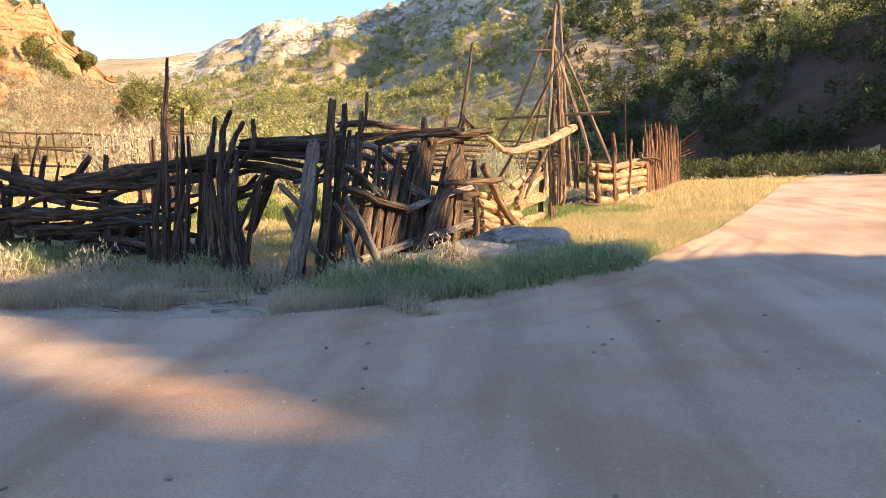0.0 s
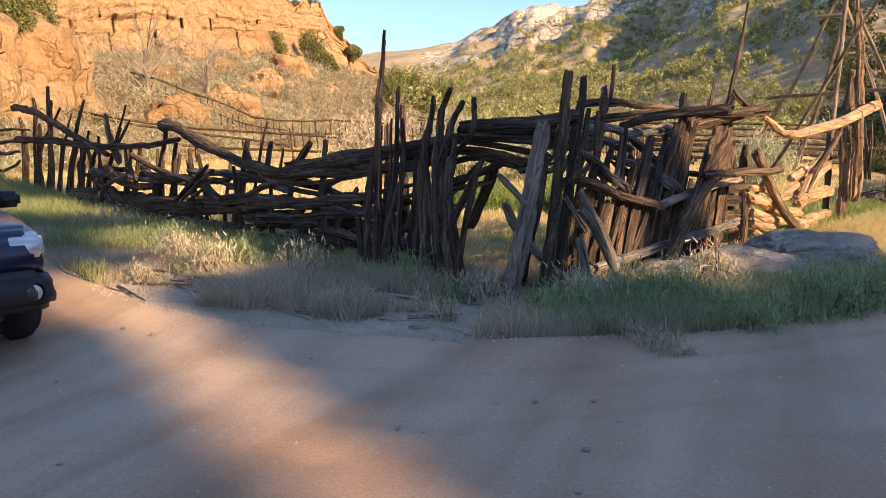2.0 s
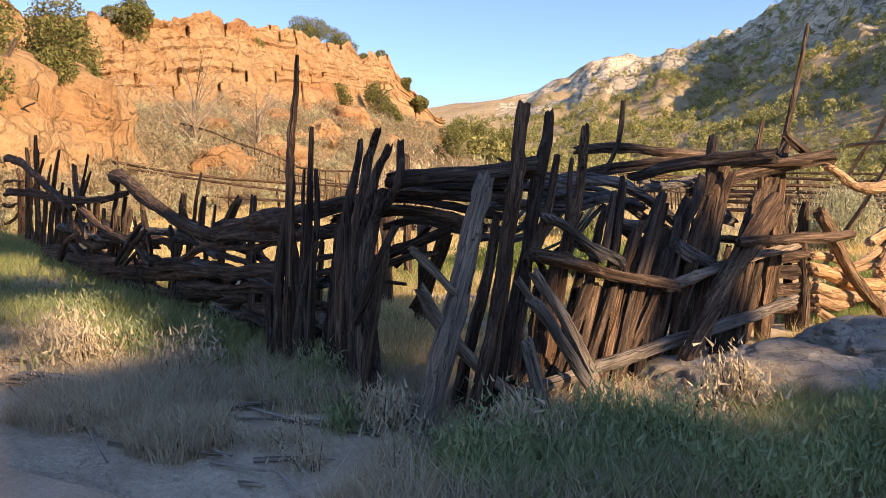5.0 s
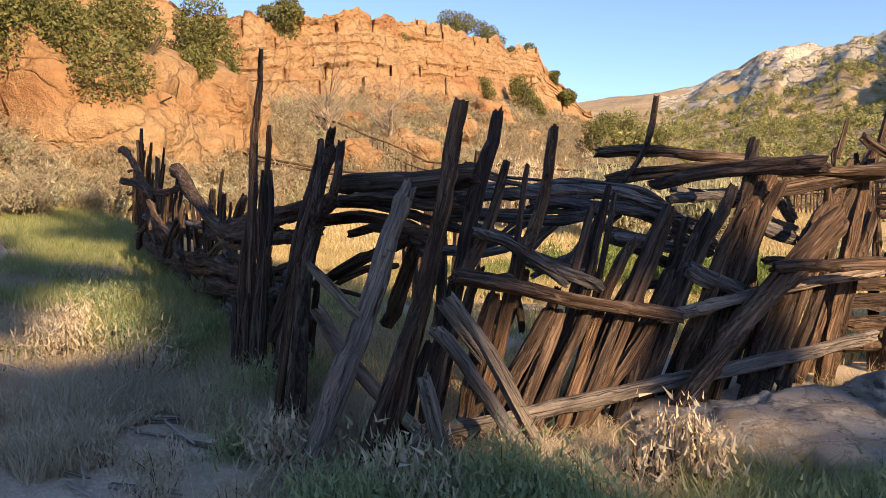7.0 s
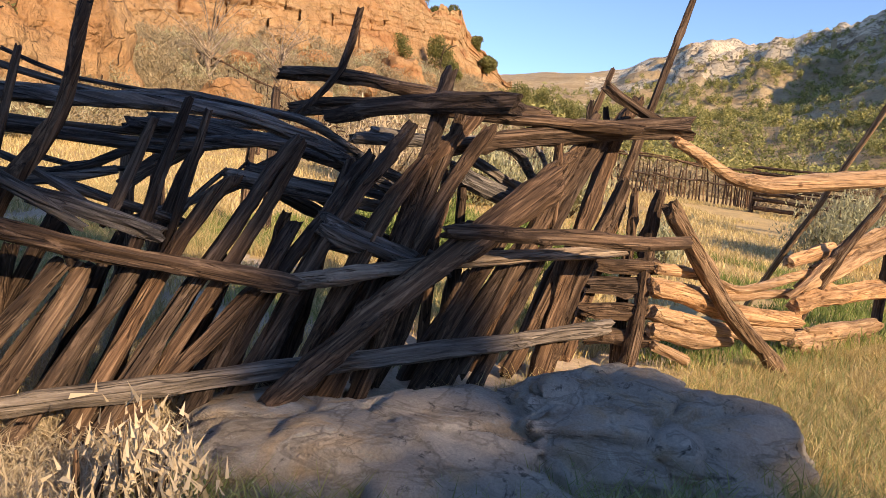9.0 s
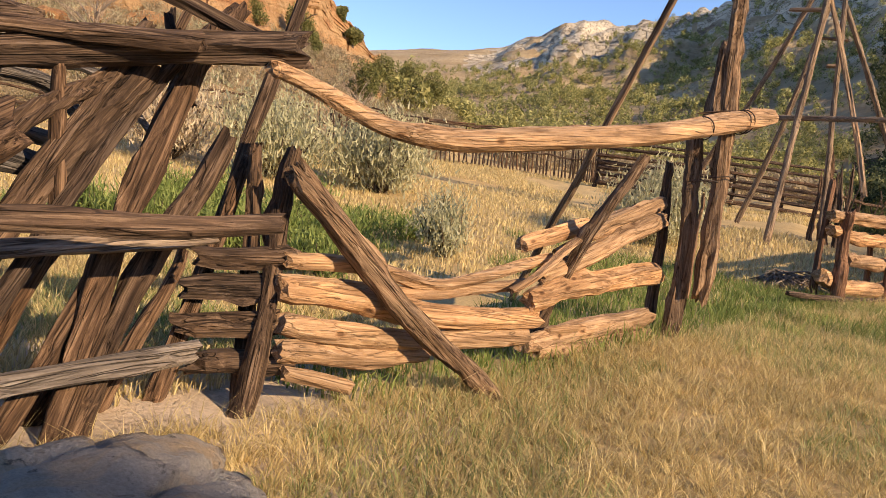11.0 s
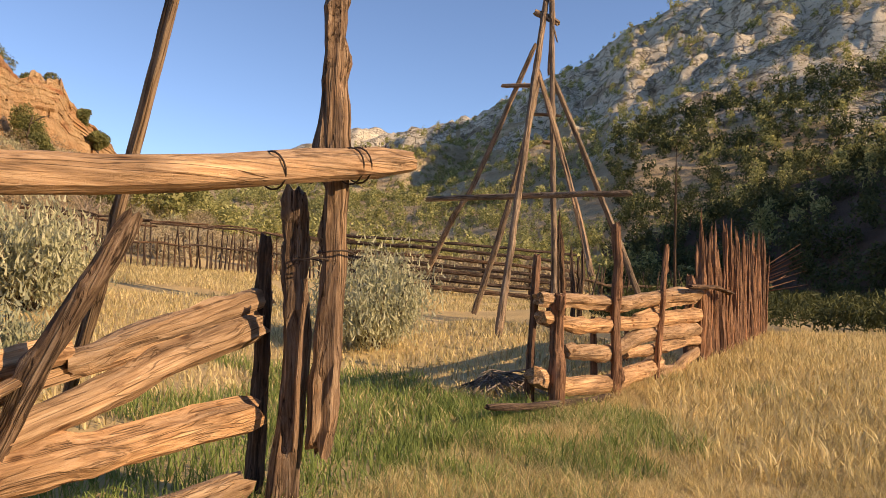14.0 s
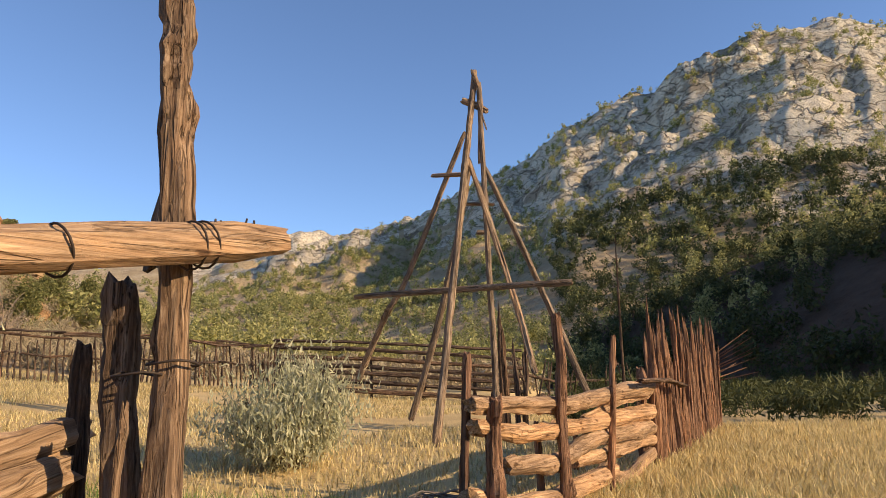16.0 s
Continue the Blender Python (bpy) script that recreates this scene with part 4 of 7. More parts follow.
log(front, "rail", [(-5.48, 11.96, 1.58), (-4.45, 11.60, 1.64), (-3.67, 11.33, 1.69), (-3.00, 11.10, 1.71), (-2.58, 10.95, 1.79)], 0.107, 0.067)
log(front, "rail", [(-5.49, 11.97, 1.48), (-4.46, 11.61, 1.50), (-3.51, 11.28, 1.50), (-2.86, 11.05, 1.56)], 0.086, 0.055)
log(front, "rail", [(-6.47, 12.31, 1.90), (-6.34, 12.26, 1.63), (-5.89, 12.10, 1.40), (-4.91, 11.76, 1.37), (-4.07, 11.47, 1.44)], 0.039, 0.026)
log(front, "rail", [(-6.60, 12.35, 1.57), (-5.90, 12.11, 1.35), (-5.28, 11.89, 1.25), (-4.82, 11.73, 1.20)], 0.044, 0.031)
log(front, "rail", [(-15.62, 15.49, 3.34), (-13.95, 14.91, 2.98), (-12.40, 14.37, 2.46), (-10.94, 13.86, 2.00)], 0.082, 0.052)
log(front, "rail", [(-15.67, 15.51, 2.58), (-13.40, 14.72, 2.41), (-11.30, 13.99, 2.18), (-9.68, 13.42, 2.10), (-8.32, 12.95, 2.13)], 0.089, 0.047)
log(front, "rail", [(-12.67, 14.46, 1.28), (-10.27, 13.63, 1.07), (-8.14, 12.89, 1.08), (-6.79, 12.42, 1.13), (-5.54, 11.98, 1.09), (-4.00, 11.45, 1.17)], 0.157, 0.065)
log(front, "rail", [(-10.19, 13.60, 0.91), (-7.62, 12.71, 0.98), (-6.21, 12.22, 1.06), (-4.51, 11.62, 1.12)], 0.085, 0.044)
log(front, "rail", [(-6.55, 12.33, 0.90), (-5.45, 11.95, 0.89), (-4.20, 11.51, 0.96)], 0.083, 0.056)
log(front, "rail", [(-9.50, 13.36, 0.57), (-7.67, 12.72, 0.69), (-6.25, 12.23, 0.78), (-5.15, 11.85, 0.83)], 0.040, 0.024)
log(front, "rail", [(-6.99, 12.49, 0.61), (-5.74, 12.05, 0.58), (-4.78, 11.72, 0.63), (-4.24, 11.53, 0.58)], 0.066, 0.043)
log(front, "rail", [(-8.97, 13.17, 0.86), (-8.02, 12.84, 0.77), (-7.08, 12.52, 0.74)], 0.068, 0.049)
log(front, "rail", [(-6.55, 12.33, 1.19), (-6.03, 12.15, 1.35), (-5.50, 11.97, 1.39)], 0.055, 0.043)
log(front, "rail", [(-11.13, 13.93, 1.76), (-10.66, 13.76, 1.55), (-9.84, 13.48, 1.41), (-9.24, 13.27, 1.40)], 0.085, 0.063)
log(front, "rail", [(-11.48, 14.05, 1.46), (-10.61, 13.75, 1.20), (-10.14, 13.58, 1.10)], 0.070, 0.054)
log(front, "rail", [(-4.70, 11.69, 1.33), (-4.32, 11.56, 1.45), (-3.97, 11.43, 1.51)], 0.040, 0.031)
log(front, "rail", [(-4.00, 11.45, 1.18), (-3.53, 11.28, 1.27), (-3.19, 11.17, 1.31)], 0.031, 0.024)
log(front, "rail", [(-3.91, 11.41, 1.12), (-3.55, 11.29, 1.14), (-3.16, 11.15, 1.22)], 0.034, 0.026)
log(front, "broken_stick", [(-8.17, 12.58, 1.15), (-7.54, 12.36, 1.45), (-7.13, 12.22, 1.67)], 0.040, 0.031)
log(front, "broken_stick", [(-7.94, 12.50, 1.17), (-7.37, 12.30, 1.41), (-6.97, 12.16, 1.59)], 0.035, 0.027)
log(front, "broken_stick", [(-7.77, 12.44, 1.15), (-7.25, 12.26, 1.33), (-7.07, 12.20, 1.44)], 0.026, 0.021)
log(front, "broken_stick", [(-8.03, 12.53, 1.21), (-7.62, 12.39, 1.45), (-7.25, 12.26, 1.64)], 0.031, 0.025)
log(front, "broken_stick", [(-9.66, 13.10, 1.81), (-9.47, 13.03, 1.62), (-9.38, 13.00, 1.53)], 0.035, 0.029)
log(front, "broken_stick", [(-9.52, 13.05, 1.94), (-8.91, 12.84, 1.74), (-8.20, 12.59, 1.57)], 0.050, 0.038)
log(front, "broken_stick", [(-8.64, 12.74, 1.56), (-7.53, 12.36, 1.47), (-6.85, 12.12, 1.17)], 0.060, 0.044)
log(front, "broken_stick", [(-10.81, 13.50, 1.17), (-10.47, 13.38, 1.46), (-9.71, 13.12, 1.58)], 0.049, 0.039)
clump = thing("post_cluster", (-11.5, 14.3, 0.6), "clump of thin dark stakes and old posts", "gate posts")
log(clump, "post", [(-15.59, 15.84, 1.00), (-15.33, 15.73, 2.41), (-15.16, 15.66, 3.51)], 0.067, 0.040)
log(clump, "post", [(-14.70, 15.48, 0.95), (-14.31, 15.32, 2.35), (-14.15, 15.26, 3.66)], 0.064, 0.038)
log(clump, "post", [(-16.42, 16.17, 1.20), (-16.17, 16.07, 2.46), (-16.31, 16.12, 3.16)], 0.086, 0.051)
log(clump, "post", [(-14.94, 15.58, 1.08), (-14.39, 15.36, 2.36), (-14.00, 15.20, 3.35)], 0.065, 0.037)
log(clump, "post", [(-14.20, 15.29, 0.92), (-13.89, 15.15, 1.73), (-13.56, 15.03, 2.45)], 0.062, 0.036)
log(clump, "post", [(-13.70, 15.08, 1.03), (-12.96, 14.78, 2.27), (-12.14, 14.46, 3.15)], 0.054, 0.029)
log(clump, "post", [(-11.36, 14.14, 1.63), (-10.79, 13.92, 2.20), (-10.22, 13.69, 2.87)], 0.035, 0.019)
log(clump, "post", [(-11.15, 14.06, 1.79), (-10.58, 13.83, 2.24), (-10.07, 13.63, 2.58)], 0.034, 0.019)
log(clump, "post", [(-10.74, 13.90, 1.85), (-11.00, 14.00, 2.31), (-11.11, 14.04, 2.78)], 0.072, 0.045)
log(clump, "post", [(-13.45, 14.98, 1.02), (-13.07, 14.83, 1.82), (-12.78, 14.71, 2.38)], 0.053, 0.031)
log(clump, "post", [(-13.00, 14.80, 1.00), (-12.68, 14.67, 1.75), (-12.49, 14.60, 2.25)], 0.064, 0.037)
log(clump, "post", [(-12.54, 14.61, 1.03), (-12.12, 14.45, 1.74), (-11.65, 14.26, 2.20)], 0.056, 0.032)
log(clump, "post", [(-12.03, 14.41, 0.94), (-11.74, 14.30, 1.67), (-11.59, 14.24, 2.40)], 0.054, 0.032)
log(clump, "post", [(-15.86, 15.95, 1.10), (-14.87, 15.55, 2.38), (-13.54, 15.02, 3.12)], 0.045, 0.024)
log(clump, "post", [(-15.31, 15.72, 1.00), (-15.15, 15.66, 2.02), (-14.92, 15.57, 2.89)], 0.074, 0.043)
log(clump, "post", [(-14.36, 15.35, 1.05), (-13.49, 15.00, 2.30), (-12.89, 14.76, 2.95)], 0.035, 0.019)
log(clump, "post", [(-12.66, 14.66, 1.07), (-12.49, 14.59, 1.91), (-12.05, 14.42, 2.54)], 0.044, 0.026)
log(clump, "post", [(-11.66, 14.27, 1.21), (-11.18, 14.07, 1.86), (-10.51, 13.81, 2.48)], 0.035, 0.020)
log(clump, "post", [(-18.47, 16.98, 2.42), (-17.47, 16.59, 2.36), (-16.63, 16.25, 2.35)], 0.060, 0.033)
log(clump, "post", [(-18.68, 17.08, 1.93), (-17.64, 16.65, 1.97), (-16.61, 16.24, 2.14)], 0.052, 0.028)
log(clump, "post", [(-18.36, 16.94, 2.67), (-17.35, 16.54, 2.64), (-16.01, 16.01, 2.58)], 0.051, 0.028)
log(clump, "post", [(-18.22, 16.88, 2.98), (-16.94, 16.38, 2.94), (-15.67, 15.87, 2.82)], 0.043, 0.023)
# ---------------------------------------------------------------- leaning side wall
wall = thing("log_fence", (-0.7, 13.3, 0.15), "collapsing side wall of leaning dark stakes, rails and tangled logs", "fence")
log(wall, "plank", [(-1.80, 9.98, 0.0), (-1.66, 10.40, 1.0), (-1.54, 10.70, 1.84)], 0.105, 0.075, mat=M_GREY, label="grey split plank", flat=0.6, wob=0.3)
log(wall, "stake", [(-1.52, 10.35, 0.15), (-1.43, 10.67, 1.13), (-1.38, 10.85, 1.80), (-1.35, 10.98, 2.38)], 0.066, 0.046)
log(wall, "stake", [(-1.42, 10.73, 0.41), (-1.35, 10.95, 1.27), (-1.32, 11.09, 1.85), (-1.27, 11.25, 2.34)], 0.060, 0.043)
log(wall, "stake", [(-1.48, 10.87, 1.58), (-1.45, 11.00, 1.93), (-1.43, 11.07, 2.20)], 0.027, 0.019)
log(wall, "stake", [(-1.31, 11.12, 0.47), (-1.24, 11.37, 1.23), (-1.17, 11.63, 1.69), (-1.15, 11.72, 2.26)], 0.052, 0.038)
log(wall, "stake", [(-1.21, 11.31, 1.27), (-1.18, 11.39, 1.74), (-1.17, 11.43, 2.00)], 0.024, 0.017)
log(wall, "stake", [(-1.49, 10.27, 0.26), (-1.44, 10.46, 0.80), (-1.39, 10.64, 1.13)], 0.046, 0.031)
log(wall, "stake", [(-1.51, 10.56, 0.42), (-1.47, 10.72, 1.00), (-1.42, 10.88, 1.68)], 0.041, 0.028)
log(wall, "stake", [(-1.53, 10.49, 0.02), (-1.49, 10.65, 0.59), (-1.45, 10.78, 0.88)], 0.048, 0.033)
log(wall, "stake", [(-1.35, 11.37, 0.26), (-1.28, 11.60, 0.68), (-1.22, 11.83, 0.99)], 0.058, 0.041)
log(wall, "stake", [(-1.29, 11.59, 0.24), (-1.22, 11.83, 0.66), (-1.16, 12.03, 0.94)], 0.063, 0.045)
log(wall, "stake", [(-1.57, 11.48, 0.24), (-1.56, 11.53, 0.71), (-1.54, 11.59, 1.06)], 0.061, 0.042)
log(wall, "stake", [(-1.64, 11.85, 1.21), (-1.60, 11.94, 0.95), (-1.60, 11.96, 0.80)], 0.037, 0.026)
log(wall, "stake", [(-1.15, 11.71, 0.40), (-1.07, 12.00, 1.15), (-1.04, 12.10, 1.50), (-1.01, 12.21, 1.88)], 0.038, 0.027)
log(wall, "stake", [(-1.15, 11.87, 0.34), (-1.08, 12.13, 1.00), (-1.03, 12.34, 1.83)], 0.032, 0.023)
log(wall, "stake", [(-1.02, 12.06, 0.37), (-0.93, 12.40, 0.92), (-0.86, 12.65, 1.36), (-0.81, 12.83, 1.71)], 0.043, 0.032)
log(wall, "stake", [(-1.17, 12.02, 0.35), (-1.10, 12.27, 0.77), (-1.04, 12.48, 1.05)], 0.051, 0.037)
log(wall, "stake", [(-0.95, 12.44, 0.33), (-0.85, 12.80, 0.98), (-0.77, 13.08, 1.36), (-0.71, 13.32, 1.69)], 0.049, 0.038)
log(wall, "stake", [(-1.09, 12.37, 0.31), (-1.00, 12.70, 0.77), (-0.93, 12.97, 1.11), (-0.87, 13.16, 1.35)], 0.046, 0.034)
log(wall, "stake", [(-0.87, 12.72, 0.03), (-0.72, 13.28, 0.63), (-0.64, 13.58, 1.19), (-0.59, 13.77, 1.83), (-0.56, 13.88, 2.28)], 0.068, 0.053)
log(wall, "stake", [(-0.77, 13.00, 0.14), (-0.65, 13.47, 0.78), (-0.55, 13.83, 1.40), (-0.44, 14.24, 1.94)], 0.062, 0.049)
log(wall, "stake", [(-0.84, 13.61, 0.15), (-0.76, 13.88, 0.64), (-0.72, 14.03, 1.17), (-0.70, 14.12, 1.62)], 0.059, 0.043)
log(wall, "stake", [(-0.99, 13.05, 0.17), (-0.91, 13.36, 0.67), (-0.86, 13.51, 0.92)], 0.051, 0.037)
log(wall, "stake", [(-0.28, 14.91, 0.03), (-0.21, 15.15, 0.97), (-0.10, 15.53, 1.91), (-0.02, 15.85, 2.37)], 0.079, 0.061)
log(wall, "stake", [(-0.47, 14.10, 0.26), (-0.36, 14.53, 0.90), (-0.24, 14.97, 1.60), (-0.14, 15.34, 1.96)], 0.080, 0.064)
log(wall, "stake", [(-0.59, 13.95, 0.16), (-0.46, 14.44, 0.81), (-0.33, 14.89, 1.36), (-0.24, 15.23, 1.75)], 0.070, 0.056)
log(wall, "stake", [(-0.28, 15.02, -0.02), (-0.20, 15.30, 0.76), (-0.06, 15.81, 1.66)], 0.086, 0.064)
log(wall, "stake", [(-0.43, 14.72, 0.10), (-0.34, 15.04, 0.67), (-0.25, 15.38, 1.20)], 0.067, 0.050)
log(wall, "stake", [(-0.25, 14.92, 1.24), (-0.25, 14.92, 1.69), (-0.25, 14.92, 1.97)], 0.041, 0.029)
log(wall, "stake", [(0.04, 15.88, -0.06), (0.08, 16.04, 0.73), (0.13, 16.19, 1.60)], 0.082, 0.058)
log(wall, "stake", [(-0.07, 16.02, -0.11), (-0.06, 16.09, 1.03), (-0.06, 16.06, 1.62)], 0.060, 0.041)
log(wall, "stake", [(-0.74, 14.33, 0.47), (-0.73, 14.37, 0.96), (-0.73, 14.37, 1.53)], 0.054, 0.037)
log(wall, "stake", [(-0.87, 14.22, 0.27), (-0.86, 14.27, 0.77), (-0.86, 14.27, 1.19)], 0.044, 0.030)
log(wall, "stake", [(-0.09, 15.56, 1.80), (-0.12, 15.47, 2.11), (-0.13, 15.43, 2.24)], 0.033, 0.023)
log(wall, "stake", [(-0.36, 15.72, 2.23), (-0.31, 15.91, 2.64)], 0.029, 0.021)
log(wall, "stake", [(-0.39, 15.66, 2.00), (-0.37, 15.69, 2.33)], 0.028, 0.020)
log(wall, "stake", [(-1.34, 10.83, 0.02), (-1.14, 11.62, 1.01)], 0.065, 0.050)
log(wall, "stake", [(-1.25, 11.16, 0.02), (-1.11, 11.73, 1.00)], 0.060, 0.050)
log(wall, "stake", [(-1.19, 11.39, 0.02), (-1.04, 11.98, 1.06)], 0.060, 0.050)
log(wall, "stake", [(-1.13, 11.61, 0.02), (-0.98, 12.20, 1.20), (-0.91, 12.47, 1.48)], 0.055, 0.040)
log(wall, "stake", [(-1.10, 11.71, 0.02), (-0.93, 12.40, 1.15), (-0.82, 12.82, 1.73)], 0.050, 0.040)
log(wall, "stake", [(-1.08, 11.76, 0.02), (-0.85, 12.70, 0.94)], 0.060, 0.050)
log(wall, "stake", [(-0.99, 12.15, 0.02), (-0.81, 12.83, 1.25)], 0.060, 0.045)
log(wall, "stake", [(-0.93, 12.36, 0.02), (-0.74, 13.11, 1.29), (-0.61, 13.59, 1.90)], 0.065, 0.045)
log(wall, "stake", [(-0.81, 12.78, 0.02), (-0.65, 13.44, 1.36), (-0.47, 14.13, 2.03)], 0.070, 0.050)
log(wall, "stake", [(-0.75, 13.05, 0.02), (-0.56, 13.79, 1.58), (-0.51, 13.99, 2.03)], 0.055, 0.040)
log(wall, "stake", [(-1.34, 10.86, 0.02), (-1.26, 11.19, 1.17)], 0.055, 0.050)
log(wall, "stake", [(-0.70, 13.23, 0.02), (-0.54, 13.83, 1.36)], 0.060, 0.050)
log(wall, "stake", [(-0.58, 13.70, 0.02), (-0.34, 14.59, 1.44), (-0.19, 15.16, 1.93)], 0.065, 0.045)
log(wall, "stake", [(-0.51, 13.93, 0.02), (-0.27, 14.85, 1.44), (-0.15, 15.32, 2.17)], 0.060, 0.040)
log(wall, "stake", [(-0.43, 14.22, 0.02), (-0.24, 14.94, 1.29), (-0.07, 15.59, 2.15)], 0.060, 0.040)
log(wall, "stake", [(-1.08, 11.83, 1.21), (-1.03, 12.03, 1.75)], 0.035, 0.025)
log(wall, "stake", [(-1.34, 10.89, 1.25), (-1.28, 11.12, 1.57), (-1.23, 11.29, 2.01)], 0.045, 0.030)
log(wall, "rail", [(-0.62, 12.49, 0.25), (-0.48, 13.02, 0.62), (-0.31, 13.65, 1.06), (-0.06, 14.57, 1.61)], 0.070, 0.111, mat=M_WOOD, label="thick fallen pole")
log(wall, "rail", [(-1.31, 10.64, 0.36), (-1.13, 11.31, 0.38), (-0.93, 12.04, 0.39), (-0.69, 12.95, 0.40), (-0.38, 14.09, 0.43), (0.02, 15.54, 0.48)], 0.052, 0.061, mat=M_GREY)
log(wall, "rail", [(-1.25, 10.77, 1.32), (-1.08, 11.39, 1.18), (-0.90, 12.06, 1.04), (-0.71, 12.74, 0.90)], 0.050, 0.057)
log(wall, "rail", [(-0.77, 12.56, 0.91), (-0.60, 13.20, 0.96), (-0.38, 14.00, 1.03), (0.06, 15.62, 1.11)], 0.048, 0.056, mat=M_GREY)
log(wall, "rail", [(-0.57, 14.20, 1.26), (-0.42, 14.76, 1.22), (-0.27, 15.30, 1.18)], 0.038, 0.043)
log(wall, "brace", [(-1.15, 10.50, 1.02), (-0.98, 10.74, 0.64), (-0.78, 11.05, 0.14)], 0.048, 0.043, mat=M_GREY)
log(wall, "brace", [(-1.20, 10.69, 1.19), (-1.04, 10.92, 0.78), (-0.81, 11.26, 0.07)], 0.046, 0.043, mat=M_GREY)
log(wall, "brace", [(-1.15, 10.41, 0.78), (-1.12, 10.46, 0.51), (-1.06, 10.54, 0.18)], 0.050, 0.045, mat=M_GREY)
log(wall, "brace", [(-1.16, 10.40, 0.46), (-1.22, 10.30, 0.31), (-1.29, 10.21, 0.21)], 0.049, 0.043, mat=M_GREY)
log(wall, "brace", [(-1.37, 10.79, 1.13), (-1.29, 10.92, 0.92), (-1.22, 11.01, 0.77)], 0.030, 0.026, mat=M_GREY)
log(wall, "brace", [(-1.79, 10.18, 1.13), (-1.68, 10.31, 0.85), (-1.48, 10.52, 0.48), (-1.19, 10.82, 0.14)], 0.043, 0.040, mat=M_GREY)
log(wall, "brace", [(-1.83, 10.15, 1.39), (-1.70, 10.28, 1.20), (-1.63, 10.35, 1.08)], 0.036, 0.031, mat=M_GREY)
log(wall, "fallen_log", [(-1.63, 11.25, 1.80), (-1.50, 11.75, 1.81), (-1.37, 12.23, 1.86), (-1.24, 12.68, 1.87), (-1.15, 13.03, 1.79), (-1.03, 13.47, 1.64), (-0.91, 13.93, 1.40)], 0.045, 0.052, mat=M_ASH)
log(wall, "fallen_log", [(-1.81, 11.44, 1.86), (-1.67, 11.97, 1.85), (-1.53, 12.49, 1.94), (-1.39, 12.97, 1.91), (-1.29, 13.34, 1.87), (-1.17, 13.81, 1.67), (-1.03, 14.30, 1.47)], 0.027, 0.032, mat=M_ASH)
log(wall, "fallen_log", [(-1.82, 11.32, 1.66), (-1.71, 11.75, 1.67), (-1.52, 12.42, 1.63), (-1.37, 12.99, 1.70), (-1.20, 13.59, 1.62)], 0.039, 0.042, mat=M_ASH)
log(wall, "fallen_log", [(-2.00, 11.50, 1.73), (-1.87, 11.97, 1.70), (-1.68, 12.68, 1.70), (-1.52, 13.29, 1.73), (-1.34, 13.92, 1.70)], 0.023, 0.026, mat=M_ASH)
log(wall, "fallen_log", [(-1.23, 10.96, 1.57), (-1.18, 11.14, 1.53), (-1.11, 11.37, 1.40), (-1.03, 11.68, 1.20)], 0.038, 0.035, mat=M_ASH)
log(wall, "fallen_log", [(-1.41, 11.14, 1.62), (-1.35, 11.34, 1.55), (-1.28, 11.59, 1.44), (-1.19, 11.92, 1.20)], 0.023, 0.021, mat=M_ASH)
log(wall, "fallen_log", [(-1.16, 11.46, 1.36), (-1.08, 11.75, 1.30), (-1.00, 12.07, 1.17)], 0.052, 0.048, mat=M_ASH)
log(wall, "fallen_log", [(-1.33, 11.68, 1.40), (-1.25, 11.99, 1.30), (-1.15, 12.33, 1.20)], 0.032, 0.029, mat=M_ASH)
log(wall, "fallen_log", [(-1.73, 11.48, 1.99), (-1.65, 11.78, 1.92), (-1.53, 12.19, 1.87), (-1.44, 12.55, 1.84)], 0.021, 0.020, mat=M_ASH)
log(wall, "fallen_log", [(-1.90, 11.68, 2.07), (-1.81, 12.00, 1.97), (-1.70, 12.44, 1.95), (-1.59, 12.82, 1.88)], 0.013, 0.012, mat=M_ASH)
log(wall, "fallen_log", [(-1.76, 12.32, 1.74), (-1.66, 12.68, 1.78), (-1.55, 13.08, 1.76), (-1.43, 13.52, 1.71), (-1.24, 14.21, 1.40)], 0.050, 0.053, mat=M_ASH)
log(wall, "fallen_log", [(-1.92, 12.56, 1.82), (-1.81, 12.95, 1.82), (-1.70, 13.38, 1.84), (-1.57, 13.84, 1.75), (-1.37, 14.57, 1.48)], 0.030, 0.032, mat=M_ASH)
log(wall, "fallen_log", [(-1.21, 12.61, 1.49), (-1.12, 12.95, 1.46), (-1.01, 13.37, 1.40), (-0.89, 13.78, 1.34)], 0.055, 0.054, mat=M_ASH)
log(wall, "fallen_log", [(-1.37, 12.89, 1.55), (-1.27, 13.25, 1.48), (-1.14, 13.71, 1.46), (-1.02, 14.14, 1.36)], 0.033, 0.033, mat=M_ASH)
log(wall, "fallen_log", [(-1.26, 13.01, 1.41), (-1.17, 13.33, 1.29), (-1.09, 13.62, 1.17)], 0.040, 0.037, mat=M_ASH)
log(wall, "fallen_log", [(-1.41, 13.31, 1.47), (-1.31, 13.66, 1.30), (-1.23, 13.96, 1.22)], 0.024, 0.022, mat=M_ASH)
log(wall, "fallen_log", [(-0.75, 12.97, 1.25), (-0.66, 13.30, 1.12), (-0.58, 13.58, 1.03), (-0.53, 13.77, 0.92)], 0.064, 0.061, mat=M_ASH)
log(wall, "fallen_log", [(-0.89, 13.30, 1.29), (-0.79, 13.65, 1.12), (-0.71, 13.96, 1.06), (-0.65, 14.16, 0.90)], 0.039, 0.037, mat=M_ASH)
log(wall, "fallen_log", [(-1.23, 13.69, 1.81), (-1.06, 14.32, 1.84), (-0.83, 15.17, 1.89), (-0.73, 15.51, 1.59)], 0.044, 0.046, mat=M_ASH)
